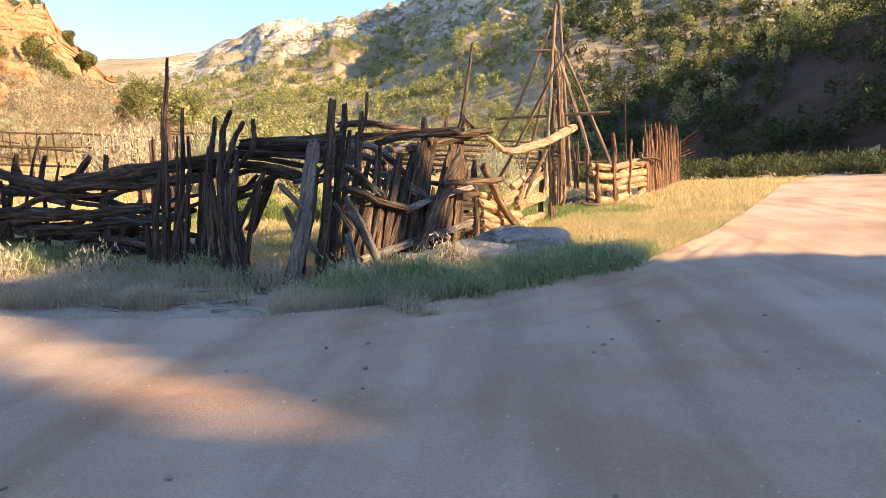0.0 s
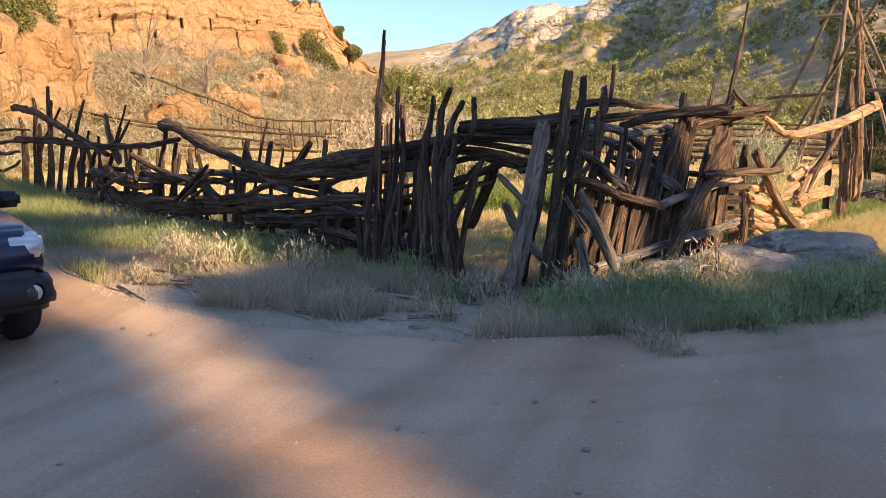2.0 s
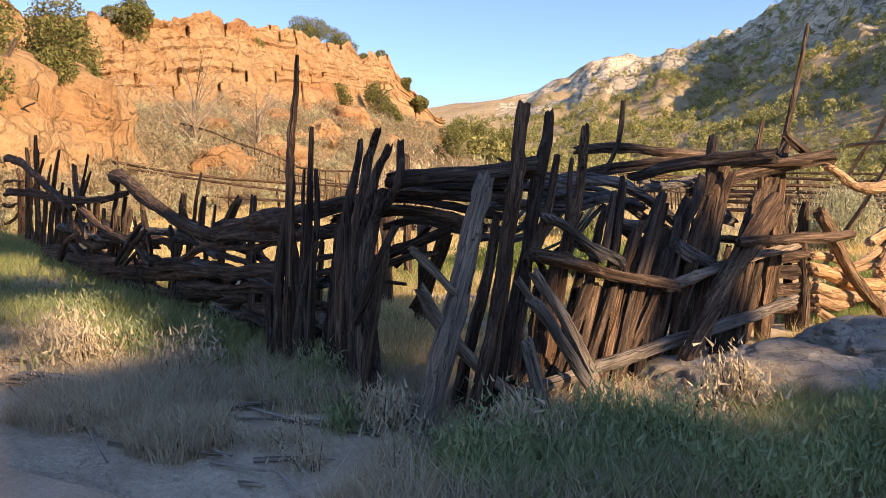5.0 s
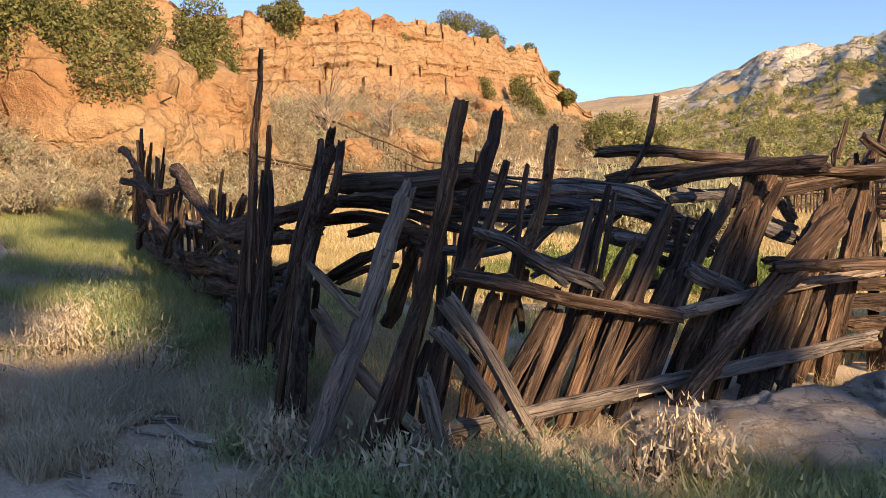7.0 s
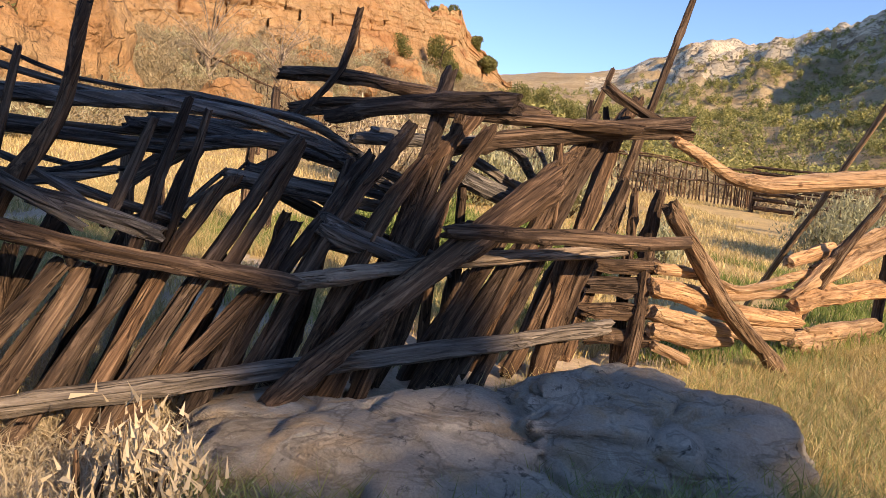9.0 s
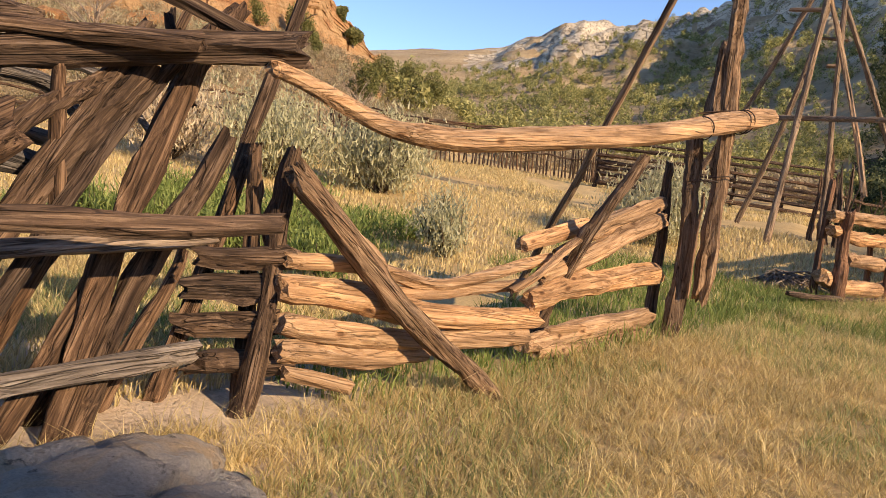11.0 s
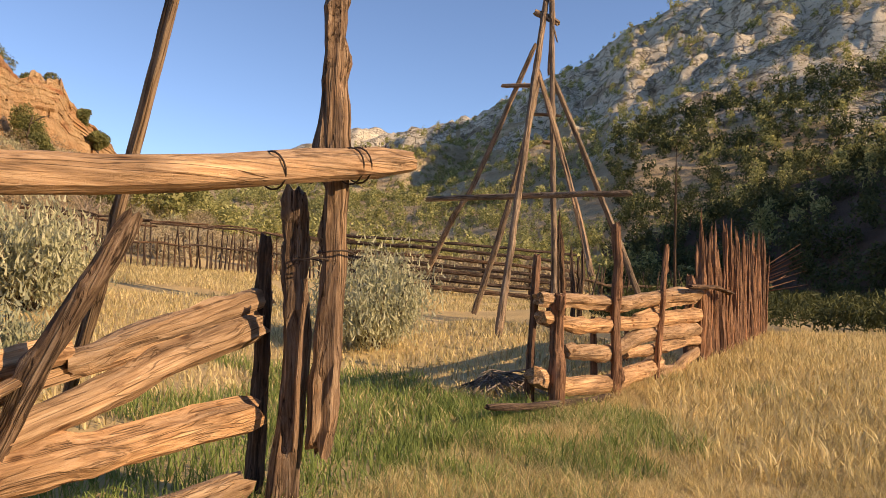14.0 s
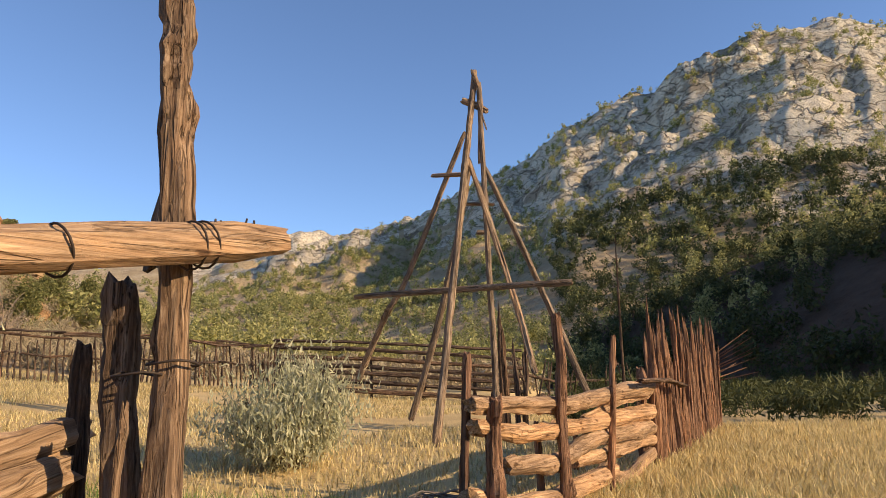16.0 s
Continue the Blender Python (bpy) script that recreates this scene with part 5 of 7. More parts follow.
log(wall, "fallen_log", [(-1.36, 14.03, 1.90), (-1.18, 14.70, 1.90), (-0.93, 15.61, 1.99), (-0.83, 15.98, 1.62)], 0.027, 0.028, mat=M_ASH)
log(wall, "fallen_log", [(-0.76, 14.26, 1.66), (-0.67, 14.60, 1.55), (-0.56, 15.02, 1.44)], 0.074, 0.070, mat=M_ASH)
log(wall, "fallen_log", [(-0.88, 14.65, 1.75), (-0.78, 15.03, 1.59), (-0.66, 15.47, 1.51)], 0.045, 0.042, mat=M_ASH)
log(wall, "fallen_log", [(-2.04, 11.85, 1.45), (-1.97, 12.10, 1.45), (-1.88, 12.45, 1.63), (-1.79, 12.77, 1.76)], 0.032, 0.030, mat=M_ASH)
log(wall, "fallen_log", [(-2.21, 12.06, 1.51), (-2.14, 12.32, 1.48), (-2.04, 12.69, 1.70), (-1.95, 13.04, 1.81)], 0.019, 0.018, mat=M_ASH)
log(wall, "fallen_log", [(-1.81, 12.33, 1.38), (-1.75, 12.55, 1.55), (-1.68, 12.78, 1.68)], 0.039, 0.034, mat=M_ASH)
log(wall, "fallen_log", [(-1.97, 12.57, 1.44), (-1.91, 12.81, 1.58), (-1.84, 13.05, 1.76)], 0.023, 0.021, mat=M_ASH)
log(wall, "fallen_log", [(-2.04, 11.47, 1.81), (-1.96, 11.77, 1.87), (-1.85, 12.18, 1.85)], 0.036, 0.033, mat=M_ASH)
log(wall, "fallen_log", [(-2.22, 11.66, 1.88), (-2.13, 11.98, 1.91), (-2.01, 12.41, 1.94)], 0.022, 0.019, mat=M_ASH)
log(wall, "fallen_log", [(-1.64, 12.57, 1.15), (-1.60, 12.71, 1.35), (-1.55, 12.89, 1.52)], 0.021, 0.019, mat=M_ASH)
log(wall, "fallen_log", [(-1.79, 12.83, 1.19), (-1.76, 12.98, 1.37), (-1.70, 13.18, 1.59)], 0.013, 0.011, mat=M_ASH)
log(wall, "fallen_log", [(-1.99, 11.28, 1.41), (-1.91, 11.56, 1.40), (-1.83, 11.87, 1.38), (-1.73, 12.24, 1.47)], 0.032, 0.030, mat=M_ASH)
log(wall, "fallen_log", [(-2.17, 11.46, 1.46), (-2.09, 11.76, 1.42), (-2.00, 12.09, 1.44), (-1.89, 12.49, 1.49)], 0.019, 0.018, mat=M_ASH)
log(wall, "fallen_log", [(-1.79, 12.38, 1.18), (-1.67, 12.85, 1.35), (-1.53, 13.35, 1.66)], 0.027, 0.025, mat=M_ASH)
log(wall, "fallen_log", [(-1.95, 12.63, 1.23), (-1.82, 13.12, 1.36), (-1.67, 13.66, 1.74)], 0.016, 0.015, mat=M_ASH)
log(wall, "fallen_log", [(-1.37, 13.19, 0.97), (-1.28, 13.51, 1.05), (-1.18, 13.87, 0.95)], 0.035, 0.033, mat=M_ASH)
log(wall, "fallen_log", [(-1.51, 13.49, 1.01), (-1.42, 13.84, 1.05), (-1.31, 14.22, 0.99)], 0.021, 0.020, mat=M_ASH)
log(wall, "beam", [(-2.56, 11.02, 1.91), (-2.19, 11.03, 1.90), (-1.80, 11.03, 1.91), (-1.30, 11.04, 1.94)], 0.062, 0.078)
log(wall, "fallen_log", [(-3.68, 11.37, 1.71), (-3.11, 11.39, 1.77), (-2.64, 11.40, 1.81), (-2.21, 11.42, 1.78), (-1.66, 11.43, 1.72)], 0.050, 0.055)
log(wall, "fallen_log", [(-3.43, 11.38, 1.62), (-2.82, 11.40, 1.69), (-2.43, 11.41, 1.64), (-1.97, 11.43, 1.50)], 0.050, 0.060)
log(wall, "fallen_log", [(-3.36, 11.38, 1.76), (-2.76, 11.40, 1.77), (-2.21, 11.42, 1.70), (-1.71, 11.43, 1.57)], 0.045, 0.040)
log(wall, "fallen_log", [(-3.15, 11.39, 1.16), (-2.67, 11.41, 1.38), (-2.22, 11.42, 1.51)], 0.045, 0.050)
log(wall, "fallen_log", [(-3.04, 11.40, 1.13), (-2.67, 11.41, 1.26), (-2.37, 11.42, 1.29)], 0.030, 0.025)
log(wall, "fallen_log", [(-3.08, 11.40, 1.07), (-2.70, 11.41, 1.03)], 0.022, 0.018)
log(wall, "fallen_log", [(-2.75, 11.40, 1.88), (-2.21, 11.42, 1.85), (-1.56, 11.43, 1.81)], 0.040, 0.050)
log(wall, "fallen_log", [(-2.89, 11.40, 1.54), (-2.54, 11.41, 1.60), (-2.07, 11.42, 1.46)], 0.040, 0.040)
log(wall, "stake", [(-2.79, 11.70, 0.77), (-2.45, 11.70, 1.45)], 0.075, 0.060)
log(wall, "stake", [(-2.99, 11.70, 1.17), (-2.61, 11.70, 1.52)], 0.030, 0.030)
log(wall, "beam", [(-1.88, 13.58, 2.26), (-1.47, 13.92, 2.25), (-1.09, 14.23, 2.20), (-0.71, 14.55, 2.16)], 0.060, 0.050)
log(wall, "beam", [(-1.81, 13.63, 2.00), (-1.47, 13.92, 2.08), (-0.93, 14.36, 2.11), (-0.33, 14.86, 2.10)], 0.060, 0.060)
log(wall, "rail", [(-0.30, 13.60, 1.24), (0.10, 14.35, 1.23), (0.62, 15.45, 1.24)], 0.050, 0.055)
log(wall, "beam", [(-1.30, 13.50, 1.93), (-0.97, 13.67, 2.02), (-0.46, 13.74, 2.05), (0.01, 13.81, 2.05)], 0.050, 0.078)
log(wall, "beam", [(-0.95, 14.20, 2.06), (-0.3, 14.75, 2.05), (0.25, 15.3, 2.08)], 0.045, 0.05)
log(wall, "beam", [(-0.83, 14.08, 1.77), (-0.45, 14.61, 1.91), (-0.02, 15.20, 2.03), (0.43, 15.81, 2.13)], 0.056, 0.102)
log(wall, "broken_stick", [(-0.01, 15.13, 2.37), (0.13, 15.63, 2.22), (0.20, 15.90, 2.14)], 0.047, 0.052)
log(wall, "broken_stick", [(-1.47, 13.95, 2.77), (-1.50, 13.85, 2.38), (-1.55, 13.66, 2.12), (-1.60, 13.47, 1.94)], 0.030, 0.028)
log(wall, "rail_end", [(-0.32, 15.80, 0.75), (0.12, 16.15, 0.77)], 0.075, 0.085)
log(wall, "rail_end", [(-0.27, 15.85, 0.95), (0.17, 16.20, 0.97)], 0.075, 0.085)
log(wall, "rail_end", [(-0.32, 15.75, 0.55), (0.12, 16.10, 0.57)], 0.075, 0.085)
log(wall, "rail_end", [(-0.27, 15.80, 0.30), (0.17, 16.15, 0.32)], 0.075, 0.085)
for k in range(16):
    v = k / 15
    q = Vector((-1.5 + 1.45 * v, 10.9 + 5.0 * v, 0.0))
    h = 0.9 + 0.8 * random.random()
    log(wall, "stake", [(q.x - 0.35, q.y - 0.25, 0.05), (q.x - 0.2 + 0.1 * random.random(), q.y + 0.25 * random.random(), h)], 0.05 + 0.03 * random.random(), 0.035)
# ---------------------------------------------------------------- rails between the wall and the gate
rails = thing("rail_fence", (0.9, 18.4, 0.0), "sunlit fence of stacked split logs beside the gate", "fence")
log(rails, "rail", [(0.19, 16.09, 0.96), (0.36, 16.65, 0.89), (0.45, 16.96, 0.82), (0.56, 17.32, 0.75), (0.69, 17.74, 0.76), (0.87, 18.34, 0.84), (0.97, 18.66, 0.88)], 0.052, 0.053, mat=M_PALE)
log(rails, "rail", [(0.16, 16.07, 0.84), (0.37, 16.76, 0.72), (0.55, 17.34, 0.66), (0.68, 17.76, 0.66), (0.86, 18.37, 0.68)], 0.045, 0.051, mat=M_PALE)
log(rails, "rail", [(0.19, 16.05, 0.78), (0.40, 16.73, 0.65), (0.56, 17.24, 0.53), (0.94, 18.48, 0.37)], 0.083, 0.104, mat=M_PALE)
log(rails, "rail", [(0.19, 16.05, 0.59), (0.37, 16.64, 0.42), (0.56, 17.25, 0.34), (0.90, 18.34, 0.25)], 0.080, 0.089, mat=M_PALE)
log(rails, "rail", [(0.21, 16.03, 0.43), (0.41, 16.67, 0.27), (0.57, 17.20, 0.24)], 0.077, 0.068, mat=M_PALE)
log(rails, "rail", [(0.91, 18.36, 0.53), (1.13, 19.07, 0.60), (1.54, 20.42, 0.67)], 0.102, 0.123, mat=M_PALE)
log(rails, "rail", [(0.90, 18.34, 0.16), (1.14, 19.10, 0.19), (1.52, 20.35, 0.22)], 0.080, 0.105, mat=M_PALE)
log(rails, "rail", [(0.96, 18.46, 0.10), (1.23, 19.34, 0.01), (1.54, 20.34, 0.01)], 0.081, 0.118, mat=M_PALE)
log(rails, "rail", [(0.82, 18.33, 0.99), (0.93, 18.69, 1.05), (1.09, 19.23, 1.15)], 0.078, 0.088, mat=M_PALE)
log(rails, "rail", [(0.93, 18.54, 0.73), (1.10, 19.09, 0.85), (1.30, 19.75, 1.03), (1.53, 20.48, 1.21)], 0.080, 0.111, mat=M_PALE)
log(rails, "rail", [(1.11, 19.21, 1.09), (1.28, 19.78, 1.24), (1.54, 20.60, 1.41)], 0.078, 0.081, mat=M_PALE)
log(rails, "rail", [(0.97, 18.79, 0.92), (1.19, 19.52, 1.10), (1.50, 20.52, 1.30)], 0.039, 0.056, mat=M_PALE)
log(rails, "rail", [(1.03, 18.57, 0.26), (1.17, 19.02, 0.23), (1.28, 19.41, 0.23)], 0.038, 0.038, mat=M_PALE)
log(rails, "rail", [(0.23, 16.06, 0.29), (0.36, 16.48, 0.15), (0.38, 16.55, 0.11)], 0.053, 0.049, mat=M_PALE)
log(rails, "plank", [(0.89, 17.98, 0.67), (1.04, 18.48, 0.88), (1.18, 18.93, 1.08)], 0.056, 0.054, mat=M_PALE, flat=0.5, label="split plank")
log(rails, "brace", [(1.04, 17.46, -0.05), (0.73, 16.9, 0.5), (0.27, 16.01, 1.5)], 0.072, 0.082, mat=M_POST, label="leaning weathered brace")
log(rails, "brace", [(0.74, 18.82, -0.1), (1.15, 18.88, 0.9), (1.62, 18.95, 1.80)], 0.075, 0.05, mat=M_POST, label="leaning crooked post")
log(rails, "pole", [(-0.11, 20.67, 0.10), (0.52, 20.17, 1.20), (1.22, 19.62, 2.40), (1.91, 19.07, 3.60), (2.23, 18.82, 4.15)], 0.044, 0.026, mat=M_POLE, label="tall slender leaning pole")
log(wall, "pole", [(-0.48, 15.92, 0.40), (-0.21, 16.29, 1.90), (-0.01, 16.56, 3.00), (0.15, 16.79, 3.90)], 0.055, 0.025, label="tall slender leaning pole")
# ---------------------------------------------------------------- gate
gate = thing("gate_frame", (2.0, 20.4, 0.0), "tall twisted juniper gateposts carrying a long crossbeam bound with wire", "gate")
log(gate, "gatepost", [(2.00, 20.40, 0.47), (2.08, 20.43, 1.60), (2.07, 20.42, 2.64), (2.04, 20.41, 3.15), (2.02, 20.41, 3.64), (2.02, 20.41, 4.15)], 0.100, 0.070, sides=13, rough=1.5, mat=M_POST, label="tall gnarled juniper gatepost")
log(gate, "gatepost", [(1.76, 20.45, -0.31), (1.79, 20.46, 0.90), (1.80, 20.46, 1.60), (1.79, 20.46, 2.09)], 0.098, 0.080, sides=10, mat=M_POST)
log(gate, "gatepost", [(1.90, 20.62, 2.2), (1.93, 20.66, 2.75), (1.96, 20.68, 3.05)], 0.09, 0.06, mat=M_POST)
log(gate, "gatepost", [(1.50, 20.55, 0.13), (1.53, 20.56, 1.03), (1.55, 20.57, 1.81)], 0.062, 0.051)
log(gate, "slab", [(1.91, 20.25, 0.49), (1.91, 20.24, 1.17), (1.95, 20.26, 1.51)], 0.050, 0.043, flat=0.4, mat=M_POST)
log(gate, "crossbeam", [(0.38, 15.64, 2.01), (0.42, 15.75, 1.98), (0.62, 16.27, 1.81), (0.76, 16.61, 1.76), (0.92, 17.02, 1.76), (1.29, 17.98, 1.86), (1.73, 19.10, 2.01), (2.43, 20.89, 2.35)], 0.044, 0.106, mat=M_PALE, sides=11, label="long pale crossbeam with knots")
log(gate, "cleat", [(1.82, 20.24, 2.30), (1.95, 20.28, 2.32), (2.13, 20.34, 2.34)], 0.017, 0.020, flat=0.5)
ring(gate, "wire", (1.96, 19.69, 2.12), (0.37, 0.92, 0.2), 0.104, 0.006)
ring(gate, "wire", (2.23, 20.39, 2.255), (0.37, 0.92, 0.2), 0.112, 0.006)
ring(gate, "wire", (2.20, 20.32, 2.24), (0.37, 0.92, 0.1), 0.113, 0.006)
ring(gate, "wire", (2.08, 20.43, 1.70), (0.05, 0.0, 1.0), 0.115, 0.006)
ring(gate, "wire", (1.94, 20.38, 1.65), (0.05, 0.0, 1.0), 0.115, 0.006)
log(gate, "nail", [(2.24, 20.42, 2.30), (2.25, 20.43, 2.37)], 0.006, 0.006, mat=M_IRON, sides=5, rough=0.0, wob=0)
log(gate, "nail", [(2.26, 20.46, 2.33), (2.26, 20.46, 2.39)], 0.006, 0.006, mat=M_IRON, sides=5, rough=0.0, wob=0)
log(gate, "nail", [(2.27, 20.50, 2.33), (2.27, 20.50, 2.39)], 0.006, 0.006, mat=M_IRON, sides=5, rough=0.0, wob=0)
log(gate, "nail", [(2.33, 20.65, 2.36), (2.34, 20.66, 2.43)], 0.006, 0.006, mat=M_IRON, sides=5, rough=0.0, wob=0)
log(gate, "nail", [(2.36, 20.71, 2.36), (2.36, 20.71, 2.43)], 0.006, 0.006, mat=M_IRON, sides=5, rough=0.0, wob=0)
# ---------------------------------------------------------------- rail panel past the gate
panel = thing("rail_fence", (4.5, 27.3, 0.1), "sturdy pale log rail panel between paired posts", "fence")
log(panel, "post", [(3.07, 24.47, 0.03), (3.09, 24.52, 1.02), (3.13, 24.60, 1.86)], 0.057, 0.046, mat=M_STAKE)
log(panel, "post", [(3.35, 24.42, -0.36), (3.37, 24.48, 0.55), (3.41, 24.57, 1.40)], 0.098, 0.078, mat=M_STAKE)
log(panel, "post", [(4.13, 26.11, -0.18), (4.11, 26.07, 1.08), (4.10, 26.04, 2.34)], 0.080, 0.063, mat=M_STAKE)
log(panel, "post", [(4.77, 27.54, -0.02), (4.87, 27.74, 1.17), (4.98, 27.99, 2.14)], 0.052, 0.043, mat=M_STAKE)
log(panel, "post", [(5.57, 29.72, 0.21), (5.57, 29.73, 1.10), (5.57, 29.72, 1.69)], 0.094, 0.075, mat=M_STAKE)
log(panel, "post", [(3.81, 26.18, 0.08), (3.81, 26.18, 0.70), (3.80, 26.16, 1.07)], 0.046, 0.036, mat=M_STAKE)
log(panel, "post", [(4.30, 27.23, 0.42), (4.34, 27.33, 0.93)], 0.042, 0.034, mat=M_STAKE)
log(panel, "rail", [(3.17, 24.37, 1.35), (3.61, 25.33, 1.30), (4.16, 26.52, 1.26), (4.72, 27.71, 1.32), (5.75, 29.93, 1.39)], 0.090, 0.131, mat=M_PALE)
log(panel, "rail", [(3.19, 24.43, 1.15), (3.64, 25.39, 1.01), (4.08, 26.33, 0.97), (4.71, 27.69, 1.00), (5.73, 29.89, 1.00)], 0.091, 0.131, mat=M_PALE)
log(panel, "rail", [(3.45, 24.97, 0.71), (4.07, 26.32, 0.62), (4.60, 27.46, 0.78), (5.72, 29.87, 0.75)], 0.097, 0.131, mat=M_PALE)
log(panel, "rail", [(3.13, 24.30, 0.48), (3.44, 24.97, 0.33), (4.06, 26.30, 0.18), (4.85, 27.98, 0.29)], 0.113, 0.140, mat=M_PALE)
log(panel, "rail", [(4.84, 27.97, 0.08), (5.18, 28.70, 0.19), (5.71, 29.83, 0.37)], 0.099, 0.098, mat=M_PALE)
log(panel, "rail", [(3.13, 24.30, 0.04), (3.50, 25.09, -0.07), (4.02, 26.21, -0.05)], 0.114, 0.119, mat=M_PALE)
log(panel, "rail", [(4.24, 26.72, 0.55), (4.91, 28.18, 0.55), (5.73, 29.92, 0.55)], 0.088, 0.098, mat=M_PALE)
log(panel, "rail", [(4.15, 26.58, 0.23), (4.60, 27.54, 0.15), (5.51, 29.50, 0.02)], 0.077, 0.085, mat=M_PALE)
log(panel, "rail", [(4.43, 27.24, 1.02), (5.06, 28.59, 1.21), (5.71, 29.97, 1.29)], 0.072, 0.077, mat=M_PALE)
log(panel, "pole", [(2.76, 23.03, 0.33), (3.14, 23.83, 0.23), (3.69, 25.03, 0.11), (4.04, 25.78, 0.09)], 0.038, 0.045)
log(panel, "plank", [(5.39, 28.51, 1.51), (5.89, 29.58, 1.49), (6.50, 30.91, 1.40)], 0.075, 0.076, flat=0.5)
# ---------------------------------------------------------------- tower
tower = thing("pole_tower", (2.4, 31.5, 0.5), "tall slender tripod tower of weathered poles with a crossbeam", "tower")
log(tower, "leg", [(2.09, 30.20, 0.47), (2.37, 31.00, 3.16), (2.67, 31.80, 6.04), (2.92, 32.20, 8.22)], 0.080, 0.064, mat=M_POLE, wob=0.4)
log(tower, "leg", [(1.19, 33.20, 0.81), (1.89, 32.80, 2.84), (2.37, 32.50, 4.58), (2.73, 32.20, 6.08)], 0.080, 0.055, mat=M_POLE, wob=0.4)
log(tower, "leg", [(-0.15, 34.00, 1.71), (0.72, 33.20, 3.15), (1.22, 33.00, 3.91), (2.64, 32.40, 6.92)], 0.079, 0.057, mat=M_POLE, wob=0.4)
log(tower, "leg", [(3.14, 31.20, 0.80), (3.10, 31.50, 2.62), (3.05, 31.80, 4.80), (3.00, 32.10, 7.89)], 0.065, 0.057, mat=M_POLE, wob=0.4)
log(tower, "leg", [(3.87, 30.80, 1.69), (3.54, 31.20, 3.16), (3.15, 31.60, 4.63), (2.70, 32.00, 6.22)], 0.069, 0.055, mat=M_POLE, wob=0.4)
log(tower, "leg", [(4.99, 33.00, 1.16), (4.26, 32.80, 3.07), (3.67, 32.50, 4.54), (3.03, 32.30, 6.10)], 0.073, 0.056, mat=M_POLE, wob=0.4)
log(tower, "crossbeam", [(4.60, 30.40, 3.27), (3.76, 30.60, 3.29), (2.64, 31.20, 3.34), (0.31, 31.80, 3.35)], 0.057, 0.059, mat=M_POLE, wob=0.4)
log(tower, "rung", [(1.87, 32.60, 6.04), (2.63, 32.40, 5.97)], 0.051, 0.051, mat=M_POLE, wob=0.4)
log(tower, "rung", [(2.59, 32.60, 5.36), (3.21, 32.40, 5.26)], 0.079, 0.072, mat=M_POLE, wob=0.4, flat=0.5)
log(tower, "rung", [(2.81, 32.40, 4.68), (3.12, 32.40, 4.67)], 0.055, 0.055, mat=M_POLE, wob=0.4)
log(tower, "rung", [(2.64, 32.10, 7.52), (2.91, 32.10, 7.41), (3.14, 32.10, 7.24)], 0.080, 0.068, mat=M_POLE, wob=0.4)
log(tower, "brace", [(2.88, 32.00, 8.16), (3.02, 32.10, 7.50), (2.96, 32.10, 6.11)], 0.052, 0.050, mat=M_POLE, wob=0.4)
log(tower, "brace", [(2.98, 32.00, 7.40), (3.13, 32.00, 6.80)], 0.023, 0.017, mat=M_POLE, wob=0.4)
# ---------------------------------------------------------------- stake fence beyond the panel
stakes = thing("stake_fence", (7.0, 33.0, 0.1), "tight row of reddish upright juniper stakes", "fence")
rng = random.Random(5)
for k in range(96):
    v = k / 95
    x, y = 5.75 + 2.75 * v + rng.uniform(-0.06, 0.06), 29.85 + 7.1 * v + rng.uniform(-0.05, 0.05)
    z = land(x, y)
    h = rng.uniform(1.75, 2.45) if rng.random() < 0.75 else rng.uniform(2.4, 2.85)
    lx, ly = rng.uniform(-0.1, 0.1), rng.uniform(-0.12, 0.12)
    log(stakes, "stake", [(x, y, z - 0.05), (x + lx * 0.5, y + ly * 0.5, z + h * 0.5), (x + lx, y + ly, z + h)], rng.uniform(0.045, 0.075), rng.uniform(0.018, 0.035), M_STAKE, sides=6, tip=0.12)
for k in range(10):
    a = rng.uniform(-0.9, 1.2)
    log(stakes, "broken_stick", [(8.45, 36.8, 1.4 + 0.07 * k), (8.45 + 1.1 * math.cos(a), 36.8 + 0.8 * math.sin(a), 1.6 + 0.12 * k)], 0.02, 0.008, M_STAKE, sides=5)


def fence_row(base_pts, height, step, seed, label, lean=0.12, radius=0.05, rails=(), name="stake_fence", mat=None):
    """A row of old stakes along a line on the land, with rails tied along it."""
    rg = random.Random(seed)
    total = sum((Vector(b) - Vector(a)).length for a, b in zip(base_pts, base_pts[1:]))
    line = spline([(*p, 0) for p in base_pts], int(total / step))
    c = line[len(line) // 2]
    e = thing(name, (c.x, c.y, land(c.x, c.y)), label, "fence")
    for p in line:
        z = land(p.x, p.y)
        h = height * rg.uniform(0.72, 1.12)
        lx, ly = rg.uniform(-lean, lean), rg.uniform(-lean, lean)
        log(e, "stake", [(p.x, p.y, z - 0.08), (p.x + lx, p.y + ly, z + h)], radius * rg.uniform(0.7, 1.3), radius * 0.55, mat or M_WOOD, sides=5)
    for h, r in rails:
        k = 0
        while k < len(line) - 4:
            m_ = min(len(line) - 1, k + rg.randint(9, 14))
            pts = []
            for q in (line[k], line[(k + m_) // 2], line[m_]):
                pts.append((q.x + rg.uniform(-0.12, 0.12), q.y - 0.1, land(q.x, q.y) + h + rg.uniform(-0.09, 0.09)))
            log(e, "rail", pts, r, r * 0.75, mat or M_WOOD, sides=6)
            k = m_ - 1
    return e


fence_row([(-17.2, 40.6), (-15.4, 42.0), (-12.0, 44.2), (-9.0, 45.7), (-6.0, 46.9)], 1.75, 0.17, 11, "far palisade of thin grey stakes in dry grass", rails=((1.75, 0.06), (1.85, 0.05), (1.0, 0.05)))
